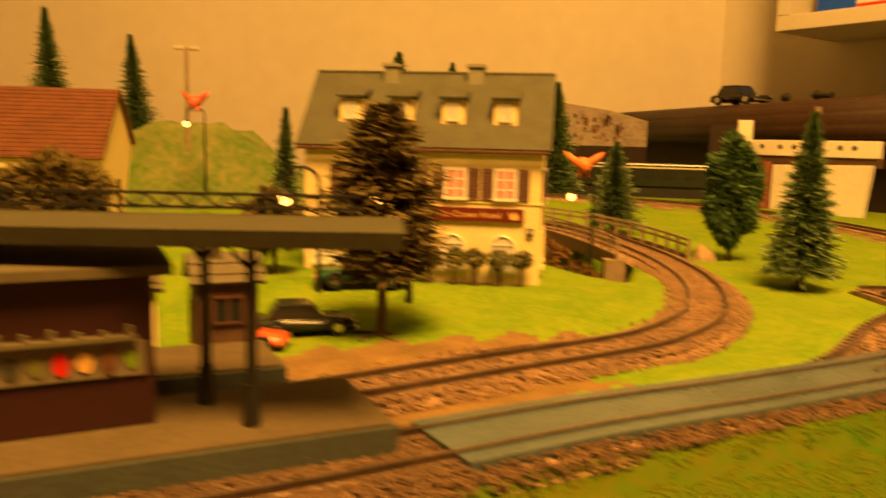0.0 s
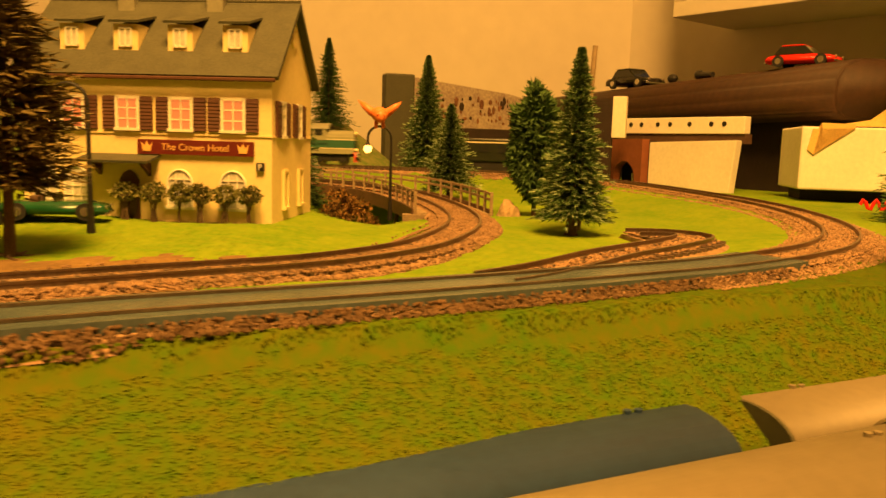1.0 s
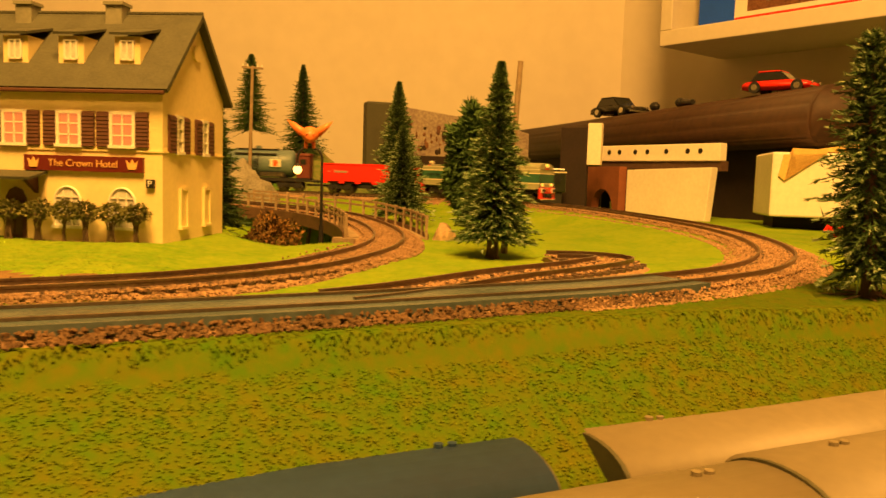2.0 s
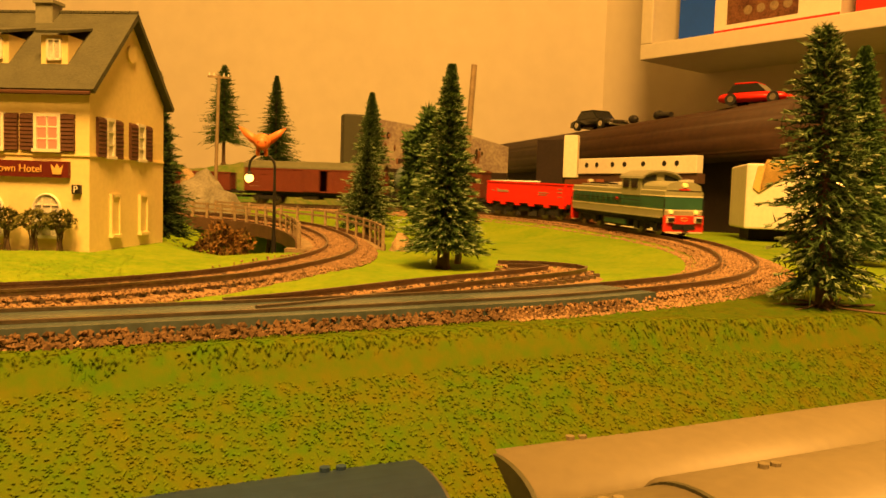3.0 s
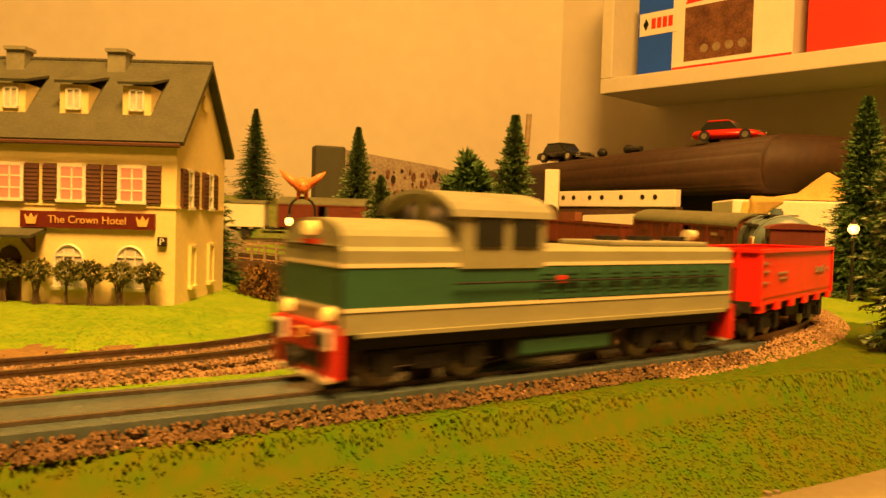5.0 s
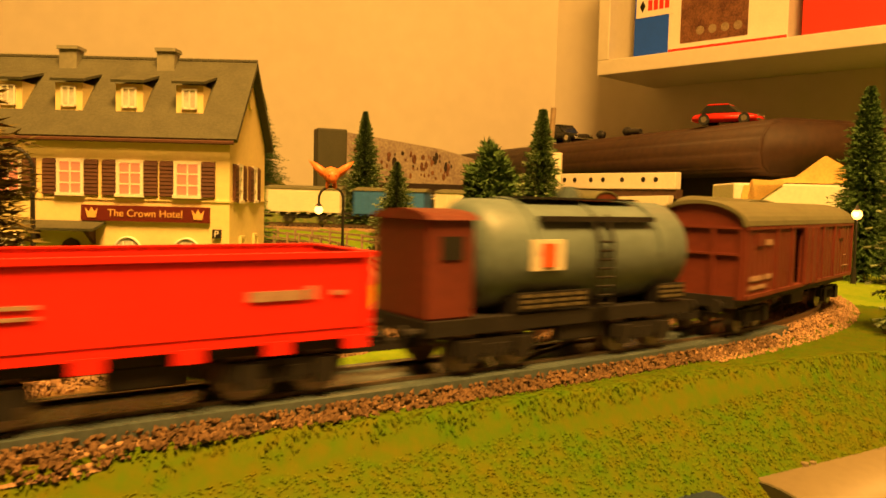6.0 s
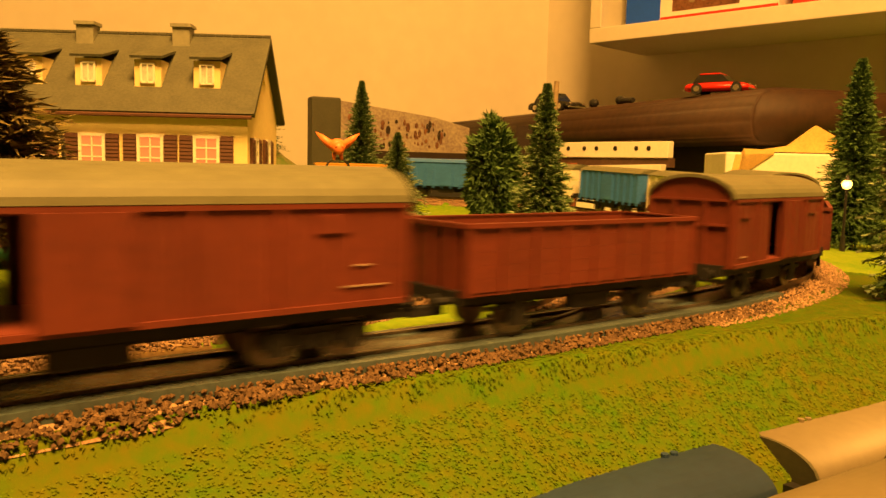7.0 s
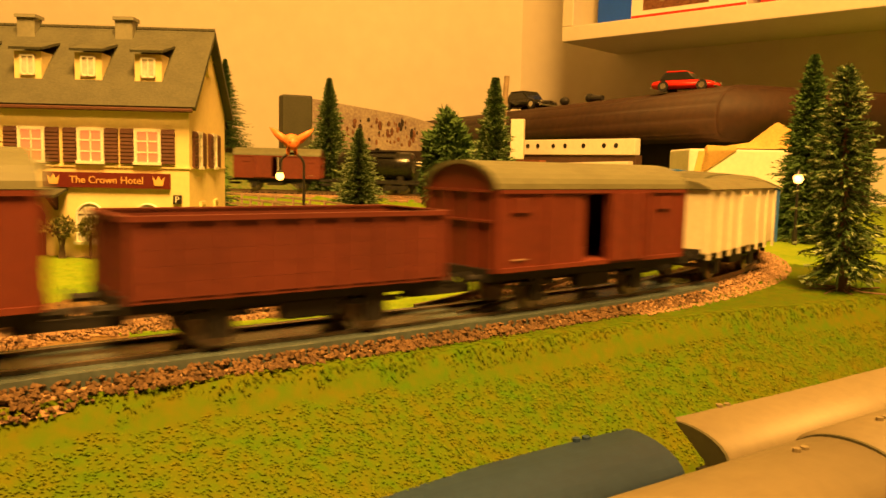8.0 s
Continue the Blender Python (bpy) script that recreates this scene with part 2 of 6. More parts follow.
def sweep(bm, path, profile):
    """Sweeps a profile of (across, up) along a level-ish path."""
    rings = []
    for i, p in enumerate(path):
        d = path[min(i + 1, len(path) - 1)] - path[max(i - 1, 0)]
        side = Vector((d.y, -d.x, 0)).normalized()
        rings.append([bm.verts.new(p + side * a + Vector((0, 0, u))) for a, u in profile])
    n = len(profile)
    for a, b in zip(rings, rings[1:]):
        for k in range(n):
            bm.faces.new((a[k], a[(k + 1) % n], b[(k + 1) % n], b[k]))
    bm.faces.new(rings[0])
    bm.faces.new(rings[-1][::-1])
    bmesh.ops.recalc_face_normals(bm, faces=bm.faces)
    return bm


def joined(name, verts, faces, material, parent=None, kind="", label="", category=""):
    me = bpy.data.meshes.new(name)
    me.from_pydata(verts, [], faces)
    me.materials.append(material)
    ob = new(name, me)
    ob.parent = parent
    return tagged(ob, label, category, "", kind)


# ---- lines of the tracks ----
class Line:
    """A smooth line through points, measured by its length."""

    def __init__(self, pts, step=0.004):
        p = [Vector(v) for v in pts]
        p = [2 * p[0] - p[1]] + p + [2 * p[-1] - p[-2]]
        fine = []
        for a, b, c, d in zip(p, p[1:], p[2:], p[3:]):
            n = max(2, int((c - b).length / 0.002))
            for k in range(n):
                t = k / n
                fine.append(0.5 * (2 * b + (c - a) * t + (2 * a - 5 * b + 4 * c - d) * t * t + (3 * b - a - 3 * c + d) * t ** 3))
        fine.append(p[-2])
        self.pts, self.at = fine, [0.0]
        for a, b in zip(fine, fine[1:]):
            self.at.append(self.at[-1] + (b - a).length)
        self.length = self.at[-1]

    def place(self, s):
        if s < 0:
            d = (self.pts[1] - self.pts[0]).normalized()
            return self.pts[0] + d * s
        i = int(np.searchsorted(self.at, s))
        if i >= len(self.pts):
            d = (self.pts[-1] - self.pts[-2]).normalized()
            return self.pts[-1] + d * (s - self.length)
        i = max(1, i)
        t = (s - self.at[i - 1]) / max(1e-9, self.at[i] - self.at[i - 1])
        return self.pts[i - 1].lerp(self.pts[i], t)

    def run(self, step=0.006, s0=0.0, s1=None):
        s1 = self.length if s1 is None else s1
        n = max(2, int((s1 - s0) / step))
        return [self.place(s0 + (s1 - s0) * k / n) for k in range(n + 1)]


# heights are those of the rail head
MAIN = Line([(-1.3, 0.88, 0.017), (-0.6, 0.93, 0.017), (-0.3, 0.95, 0.0175), (-0.1, 0.957, 0.0175), (0.0, 0.956, 0.0175), (0.097, 0.945, 0.0172), (0.193, 0.915, 0.0168), (0.272, 0.862, 0.0161), (0.335, 0.785, 0.0137),
             (0.375, 0.68, 0.010), (0.386, 0.60, 0.008), (0.384, 0.535, 0.006), (0.367, 0.468, 0.005), (0.347, 0.422, 0.0035), (0.315, 0.376, 0.003), (0.276, 0.339, 0.003),
             (0.235, 0.308, 0.003), (0.2, 0.288, 0.003), (0.1485, 0.2605, 0.003), (0.0955, 0.2345, 0.003), (0.042, 0.2095, 0.003), (-0.008, 0.182, 0.003), (-0.066, 0.152, 0.003), (-0.308, 0.034, 0.003), (-1.008, -0.286, 0.003)])
BRANCH = Line([(-0.5, -0.02, 0.002), (-0.3, 0.085, 0.002), (-0.1, 0.19, 0.002), (-0.04, 0.224, 0.002), (0.02, 0.262, 0.002), (0.07, 0.293, 0.002), (0.094, 0.314, 0.002), (0.121, 0.352, 0.002), (0.138, 0.40, 0.002),
               (0.148, 0.446, 0.002), (0.152, 0.50, 0.002), (0.148, 0.555, 0.003), (0.135, 0.61, 0.005), (0.11, 0.66, 0.008), (0.07, 0.70, 0.01), (0.0, 0.735, 0.012), (-0.1, 0.755, 0.012), (-0.5, 0.77, 0.012)])
SIDING = Line([(0.12, 0.2465, 0.0028), (0.16, 0.282, 0.0028), (0.2, 0.334, 0.0025), (0.23, 0.365, 0.0025), (0.252, 0.390, 0.0025), (0.262, 0.408, 0.0025), (0.255, 0.42, 0.0025), (0.235, 0.421, 0.0025), (0.19, 0.412, 0.0025)])


def track_height(x, y, line, reach):
    """Blend weight and height of the roadbed near a line."""
    pts = np.array([tuple(p) for p in line.run(0.012)])
    d2 = (x[:, None] - pts[None, :, 0]) ** 2 + (y[:, None] - pts[None, :, 1]) ** 2
    i = d2.argmin(1)
    return np.exp(-d2[np.arange(len(x)), i] / reach ** 2), pts[i, 2], np.sqrt(d2[np.arange(len(x)), i])


def lawn_edge(x):
    """Where the front lawn begins to fall away from the ballast."""
    return np.minimum(0.236 + 0.39 * (x - 0.168), 0.1905 + 0.58 * (x - 0.05))


def front_edge(x):
    return np.minimum(0.197 + 0.42 * (x - 0.168), 0.1605 + 0.6 * (x - 0.1))


def smooth(a, b, v):
    t = np.clip((v - a) / (b - a), 0, 1)
    return t * t * (3 - 2 * t)


def ground_height(x, y):
    x, y = np.asarray(x, float), np.asarray(y, float)
    z = -0.004 * smooth(0.3, 0.5, y) * smooth(0.12, 0.18, x)
    z = z + 0.004 * smooth(0.34, 0.39, y) * smooth(0.1, 0.05, x)
    for line, reach in ((MAIN, 0.075), (BRANCH, 0.03), (SIDING, 0.02)):
        w, h, d = track_height(x, y, line, reach)
        w2 = np.maximum(w ** 2, d < 0.021)
        z = z * (1 - w2) + (h - 0.0052) * w2
    # front lawn rises a little from the table edge to the track
    z = z + 0.0018 * np.sin(x * 31 + 1.0) * np.sin(y * 27) * smooth(0.02, 0.05, track_height(x, y, MAIN, 0.05)[2])
    # the lawn before the hotel is banked up
    z = z + 0.003 * smooth(0.30, 0.345, y) * smooth(0.40, 0.375, y) * smooth(0.09, 0.04, x) * smooth(-0.12, -0.06, x)
    # the front lawn falls away to the table edge
    q = np.maximum(lawn_edge(x) - y, 0)
    w = np.maximum(lawn_edge(x) - front_edge(x), 0.02)
    z = z - 0.0055 * smooth(-0.002, 0.003, lawn_edge(x) - y) - 0.0265 * q / w
    # gorge under the bridge
    g = np.minimum((y - 0.425) - np.where(x < 0.104, (0.104 - x) * 1.3, (x - 0.104) * 3.6), 0.70 - y)
    side = np.minimum(x + 0.06, 0.3)
    d = smooth(0.0, 0.014, np.minimum(g, side))
    return z * (1 - d) - 0.045 * d


def ground_at(x, y):
    return float(ground_height([x], [y])[0])


def spaced(a, b, c, d, fine, coarse):
    left = np.arange(a, b, coarse)
    mid = np.arange(b, c, fine)
    right = np.arange(c, d + coarse, coarse)
    return np.concatenate([left, mid, right])


def sandy(x, y):
    """Bare earth beside the platforms, between the two tracks."""
    edge = 0.055 + 0.008 * np.sin(y * 310) + 0.006 * np.sin(x * 430 + y * 150)
    return (x < edge) & (y > 0.172 + 0.42 * x) & (y < 0.292 + 0.3 * x + 0.005 * np.sin(x * 260))


LOOP = np.array([tuple(q) for q in MAIN.run(0.012)])


def front_lawn(x, y):
    """The lawn on the near side of the front track, greener, with dimmer light coloured in."""
    i = np.clip(((x[:, None] - LOOP[None, :, 0]) ** 2 + (y[:, None] - LOOP[None, :, 1]) ** 2).argmin(1), 1, len(LOOP) - 2)
    d = LOOP[i + 1] - LOOP[i - 1]
    outer = d[:, 0] * (y - LOOP[i, 1]) - d[:, 1] * (x - LOOP[i, 0]) > 0
    return outer & (y < 0.4 + 0.012 * np.sin(x * 90))


def build_ground():
    xs = spaced(-1.2, -0.2, 0.5, 1.5, 0.0042, 0.03)
    vs = spaced(0.0, 0.0, 0.62, 1.7, 0.0042, 0.03)
    X, V = np.meshgrid(xs, vs)
    Y = V + front_edge(X)
    Z = np.concatenate([ground_height(xr, yr) for xr, yr in zip(X, Y)]).reshape(X.shape)
    rnd = np.random.RandomState(3)
    Z = Z + rnd.uniform(-0.00015, 0.00015, Z.shape)
    verts = np.stack([X, Y, Z], -1).reshape(-1, 3).tolist()
    n, k = X.shape[1], X.shape[0]
    faces = [(r * n + c, r * n + c + 1, (r + 1) * n + c + 1, (r + 1) * n + c) for r in range(k - 1) for c in range(n - 1)]
    # a fascia closes the front edge
    base = len(verts)
    verts += [(x, front_edge(x), -0.09) for x in xs]
    faces += [(c + 1, c, base + c, base + c + 1) for c in range(n - 1)]
    ob = joined("ground", verts, faces, M_GRASS, None, "structure", "green and ochre flocked grass mat of a model railway board", "ground")
    ob.data.materials.append(M_SAND)
    ob.data.materials.append(M_GRASS_SHADED)
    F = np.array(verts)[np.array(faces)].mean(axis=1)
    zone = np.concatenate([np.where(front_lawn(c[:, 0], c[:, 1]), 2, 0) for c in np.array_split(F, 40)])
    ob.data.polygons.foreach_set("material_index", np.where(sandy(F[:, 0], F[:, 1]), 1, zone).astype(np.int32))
    ob.data.polygons.foreach_set("use_smooth", [True] * len(ob.data.polygons))


build_ground()

# ---- room ----
bm = bmesh.new(); box(bm, -3.0, 3.0, -2.0, 2.6, -0.95, -0.9)
tagged(part("floor", bm, M_FLOOR), "brown wooden room floor", "floor", kind="structure")
bm = bmesh.new(); box(bm, -3.0, 3.0, -2.0, 2.6, CEILING, CEILING + 0.05)
tagged(part("ceiling", bm, M_CEIL), "plain pale painted ceiling", "ceiling", kind="structure")
bm = bmesh.new(); box(bm, -3.0, 0.86, 1.9, 1.95, -0.9, CEILING)
tagged(part("wall_north", bm, M_WALL), "plain cream painted wall in warm light", "wall", kind="structure")
bm = bmesh.new(); box(bm, -3.0, 3.0, -2.05, -2.0, -0.9, CEILING)
tagged(part("wall_south", bm, M_WALL), "plain cream painted wall", "wall", kind="structure")
bm = bmesh.new(); box(bm, -3.05, -3.0, -2.0, 2.6, -0.9, CEILING)
tagged(part("wall_west", bm, M_WALL), "plain cream painted wall", "wall", kind="structure")
bm = bmesh.new(); box(bm, 3.0, 3.05, -2.0, 2.6, -0.9, CEILING)
tagged(part("wall_far_east", bm, M_WALL), "plain cream painted wall", "wall", kind="structure")
# the wall that carries the shelf stands askew
WALL_DIR = Vector((0.58, -0.815, 0)).normalized()
WALL_NORM = Vector((-0.815, -0.58, 0)).normalized()
SHELF_M = Matrix(((WALL_DIR.x, WALL_NORM.x, 0, 0.81), (WALL_DIR.y, WALL_NORM.y, 0, 1.68), (0, 0, 1, 0), (0, 0, 0, 1)))
bm = bmesh.new(); box(bm, -0.35, 2.6, -0.05, 0.0, -0.9, CEILING, SHELF_M)
bmesh.ops.recalc_face_normals(bm, faces=bm.faces)
tagged(part("wall_east", bm, M_WALL), "cream painted wall carrying a white shelf", "wall", kind="structure")

# ---- tracks ----
RAIL_PROFILE = [(-0.0006, 0.0), (0.0006, 0.0), (0.0005, -0.0008), (0.0003, -0.001), (0.0003, -0.0021), (0.0011, -0.0026), (-0.0011, -0.0026), (-0.0003, -0.0021), (-0.0003, -0.001), (-0.0005, -0.0008)]
GAUGE = 0.0165


def offset_path(line, off, s0, s1, step=0.006, dz=0.0):
    out = []
    n = int((s1 - s0) / step)
    for k in range(n + 1):
        s = s0 + (s1 - s0) * k / n
        p, d = line.place(s), line.place(s + 0.001) - line.place(s - 0.001)
        side = Vector((d.y, -d.x, 0)).normalized()
        out.append(p + side * off + Vector((0, 0, dz)))
    return out


def build_track(line, s0, s1, label, sleepers, part_range):
    t = thing("railway_track", Matrix(), label, "railway track", kind="structure")
    for off in (-GAUGE / 2 - 0.0006, GAUGE / 2 + 0.0006):
        part("rail", sweep(bmesh.new(), offset_path(line, off, s0, s1), RAIL_PROFILE), M_RAIL, t)
    part("roadbed", sweep(bmesh.new(), offset_path(line, 0, s0, s1, 0.01, -0.004), [(-0.015, 0), (0.015, 0), (0.021, -0.0035), (-0.021, -0.0035)]), M_SHOULDER, t, "brown gravel roadbed")
    if sleepers:
        bmk = bmesh.new()
        box(bmk, -0.0014, 0.0014, -0.0147, 0.0147, -0.0045, -0.0026)
        for off in (-GAUGE / 2, GAUGE / 2):
            box(bmk, -0.001, 0.001, off - 0.002, off + 0.002, -0.0026, -0.0021)
        me = bpy.data.meshes.new("sleeper")
        bmk.to_mesh(me)
        bmk.free()
        me.materials.append(M_SLEEPER)
        s = part_range[0]
        while s < part_range[1]:
            p, d = line.place(s), line.place(s + 0.001) - line.place(s - 0.001)
            ob = new("sleeper", me)
            ob.parent = t
            ob.matrix_basis = Matrix.Translation(p) @ pose(0, 0, 0, 0, 0, math.degrees(math.atan2(d.y, d.x)) + random.uniform(-1, 1))
            s += 0.0068
    return t


def ballast(line, s0, s1, count, spread, seed, name, big=1.0, material=None):
    rnd = np.random.RandomState(seed)
    S = rnd.uniform(s0, s1, count)
    O = rnd.uniform(-spread, spread, count)
    R = rnd.uniform(0.0005, 0.001, count) * big
    verts, faces = [], []
    keep = []
    for s, o, r in zip(S, O, R):
        p, d = line.place(float(s)), line.place(float(s) + 0.001) - line.place(float(s) - 0.001)
        side = Vector((d.y, -d.x, 0)).normalized()
        q = p + side * float(o)
        keep.append((q.x, q.y, q.z, abs(o), r))
    K = np.array(keep)
    gz = ground_height(K[:, 0], K[:, 1])
    for (x, y, z, o, r), g in zip(keep, gz):
        top = z - 0.0025 if o < 0.0158 else float(g) + 0.0002 + 0.0016 * max(0.0, 1 - (o - 0.017) / 0.005)
        b = len(verts)
        j = rnd.uniform(0.7, 1.3, 6) * r
        q = Euler(rnd.uniform(0, 6.28, 3)).to_matrix()
        verts += [tuple(Vector((x, y, top)) + q @ Vector(v)) for v in ((j[0], 0, 0), (0, j[1], 0), (-j[2], 0, 0), (0, -j[3], 0), (0, 0, j[4]), (0, 0, -j[5]))]
        faces += [(b, b + 1, b + 4), (b + 1, b + 2, b + 4), (b + 2, b + 3, b + 4), (b + 3, b, b + 4), (b + 1, b, b + 5), (b + 2, b + 1, b + 5), (b + 3, b + 2, b + 5), (b, b + 3, b + 5)]
    joined(name, verts, faces, material or M_BALLAST, None, "stuff", "loose brown and grey ballast gravel beside the rails", "gravel")


build_track(MAIN, 0.5, 3.2, "single railway track of dark rails curving across the lawn", True, (1.35, 2.75))
build_track(BRANCH, 0.2, BRANCH.length - 0.1, "branch railway track curving towards the wooden bridge", True, (0.35, 1.25))
SID0, SID1 = (0.075, SIDING.length) if SIDING.place(0.0).y > SIDING.place(SIDING.length).y else (0.03, SIDING.length - 0.045)
build_track(SIDING, SID0, SID1, "short curved siding with dark rails", True, (SID0, SID1))
ballast(MAIN, 1.5, 2.27, 22000, 0.026, 5, "loop_ballast", 0.8)
ballast(MAIN, 2.22, 2.8, 26000, 0.0215, 15, "front_ballast", 1.0, M_BALLASTDK)
ballast(BRANCH, 0.3, 1.3, 30000, 0.021, 6, "branch_ballast", 0.85)
ballast(SIDING, SID0, SID1, 1300, 0.0115, 7, "siding_ballast")
# smooth grey bed between the rails of the front track
bm = sweep(bmesh.new(), offset_path(MAIN, 0, 2.2, 2.5, 0.01, -0.0009), [(-0.0152, 0), (0.0152, 0), (0.0152, -0.0034), (-0.0152, -0.0034)])
tagged(part("track_plate", bm, M_BED), "smooth grey plate between the front rails", "track plate", kind="structure")


def grass_blades(name, n, seed, region, tall, material):
    rnd = np.random.RandomState(seed)
    x = rnd.uniform(region[0], region[1], n)
    y = front_edge(x) + rnd.uniform(region[2], region[3], n) ** 1.0
    dm = np.minimum(track_height(x, y, MAIN, 0.05)[2], track_height(x, y, SIDING, 0.05)[2] + 0.006)
    dm = np.minimum(dm, track_height(x, y, BRANCH, 0.05)[2] + 0.003)
    z = ground_height(x, y)
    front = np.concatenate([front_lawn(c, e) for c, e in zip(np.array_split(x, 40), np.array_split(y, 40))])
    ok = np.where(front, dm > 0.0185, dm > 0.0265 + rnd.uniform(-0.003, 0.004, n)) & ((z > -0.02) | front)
    ok &= front == (material is M_BLADE_SHADED)
    ok &= ~sandy(x, y)
    x, y, z = x[ok], y[ok], z[ok]
    n = len(x)
    h = rnd.uniform(0.5, 1.0, n) * tall
    a = rnd.uniform(0, 2 * np.pi, n)
    w = 0.00035
    # the fibres are flattened, tips a little raised, and show their upper side
    lx, ly = -np.sin(a) * h, np.cos(a) * h
    P = np.empty((n, 3, 3))
    P[:, 0] = np.stack([x - w * np.cos(a), y - w * np.sin(a), z + 0.0003], -1)
    P[:, 1] = np.stack([x + w * np.cos(a), y + w * np.sin(a), z + 0.0003], -1)
    P[:, 2] = np.stack([x + lx, y + ly, z + 0.0003 + h * rnd.uniform(0.0, 0.15, n)], -1)
    slope = (ground_height(P[:, 2, 0], P[:, 2, 1]) - z)
    P[:, 2, 2] += np.clip(slope, -0.002, 0.002)
    joined(name, P.reshape(-1, 3).tolist(), [(3 * i, 3 * i + 1, 3 * i + 2) for i in range(n)], material, None, "stuff", "short static grass fibres in green and ochre", "grass")


grass_blades("front_grass", 90000, 11, (-0.12, 0.5, 0.0, 0.13), 0.001, M_BLADE_SHADED)
grass_blades("lawn_grass", 70000, 12, (-0.12, 0.55, 0.05, 0.42), 0.0011, M_BLADE)


def wheelset(t, x, z=0.0055, r=0.0055):
    bm = bmesh.new()
    cyl(bm, 0.0009, 0.0009, (x, -0.012, z), (x, 0.012, z), 6)
    for s in (-1, 1):
        cyl(bm, r, r, (x, s * 0.0084, z), (x, s * 0.0108, z), 16)
        cyl(bm, r * 1.1, r * 1.1, (x, s * 0.0078, z), (x, s * 0.0085, z), 16)
    part("wheelset", bm, M_STEEL, t)




# ---- hotel ----
def build_hotel():
    L, D, H, RIDGE = 0.126, 0.0703, 0.0749, 0.111
    t = thing("hotel", pose(0.0512, 0.4022, 0.002, 0, 0, -8.7), "cream two-storey model hotel with dark slate roof and lit windows", "building")
    # local: x runs left from the front corner, y to the back
    bm = bmesh.new()
    box(bm, -L, 0, 0, D, 0, H)
    part("wall", bm, M_PLASTER, t, "cream plastered walls")
    bm = bmesh.new()
    prism(bm, [(0, H), (D, H), (D / 2, RIDGE - 0.003)], 0.0, 0.0025, Matrix(((0, 1, 0, -0.0025), (1, 0, 0, 0), (0, 0, 1, 0), (0, 0, 0, 1))))
    part("gable", bm, M_PLASTER, t)
    bm = bmesh.new()
    prism(bm, [(0, H), (D, H), (D / 2, RIDGE - 0.003)], 0.0, 0.0025, Matrix(((0, 1, 0, -L), (1, 0, 0, 0), (0, 0, 1, 0), (0, 0, 0, 1))))
    part("gable", bm, M_PLASTER, t)
    bm = bmesh.new()
    ang = math.atan2(RIDGE - H, D / 2)
    ln = math.hypot(RIDGE - H, D / 2) + 0.006
    for sgn in (1, -1):
        m = Matrix.Translation((0, D / 2, RIDGE)) @ (pose(0, 0, 0, 0, 0, 0) if sgn == 1 else pose(0, 0, 0, 0, 0, 180) @ Matrix.Translation((L, 0, 0)))
        m = m @ pose(0, 0, 0, math.degrees(ang), 0, 0)
        box(bm, -L - 0.004, 0.004, -ln, 0.0, -0.0022, 0.0, m)
    part("roof", bm, M_SLATE, t, "dark grey slate roof")
    bm = bmesh.new()
    for k in range(34):
        x = -L - 0.002 + k * (L + 0.004) / 33
        cyl(bm, 0.0009, 0.0009, (x - 0.0018, D / 2, RIDGE + 0.0002), (x + 0.0018, D / 2, RIDGE + 0.0002), 6)
    part("ridge_tiles", bm, M_SLATE, t)
    bm = bmesh.new()
    cyl(bm, 0.0009, 0.0009, (-L - 0.003, -0.0048, H - 0.006), (0.003, -0.0048, H - 0.006), 6)
    part("gutter", bm, M_SHUTTER, t)
    for x in (-0.039, -0.086):
        bm = bmesh.new()
        box(bm, x - 0.0042, x + 0.0042, D / 2 - 0.006, D / 2 + 0.002, RIDGE - 0.01, RIDGE + 0.003)
        box(bm, x - 0.005, x + 0.005, D / 2 - 0.007, D / 2 + 0.003, RIDGE + 0.003, RIDGE + 0.0046)
        ch = part("chimney", bm, M_LROOF, t, "grey chimney")
    # dormers
    for x in (-0.0205, -0.048, -0.0755, -0.103):
        y0 = D / 2 - 0.026
        z0 = RIDGE - 0.026 * math.tan(ang)
        bm = bmesh.new()
        box(bm, x - 0.0062, x + 0.0062, y0 - 0.0015, y0 + 0.012, z0 - 0.003, z0 + 0.011)
        d = part("dormer", bm, M_PLASTER, t)
        bm = bmesh.new()
        m = Matrix.Translation((x, y0 - 0.004, z0 + 0.0113)) @ pose(0, 0, 0, 14, 0, 0)
        box(bm, -0.0075, 0.0075, 0, 0.021, 0, 0.0012, m)
        part("dormer_roof", bm, M_SLATE, d)
        bm = bmesh.new()
        box(bm, x - 0.0028, x + 0.0028, y0 - 0.0019, y0 - 0.0014, z0 + 0.0005, z0 + 0.0088)
        part("curtain", bm, M_CURTAIN, d)
        bm = bmesh.new()
        for a, b, c, e in ((-0.0034, -0.0026, 0, 0.0094), (0.0026, 0.0034, 0, 0.0094), (-0.0034, 0.0034, 0, 0.0008), (-0.0034, 0.0034, 0.0086, 0.0094), (-0.0003, 0.0003, 0, 0.009)):
            box(bm, x + a, x + b, y0 - 0.0024, y0 - 0.0014, z0 + c, z0 + e)
        part("window_frame", bm, M_WHITE, d)

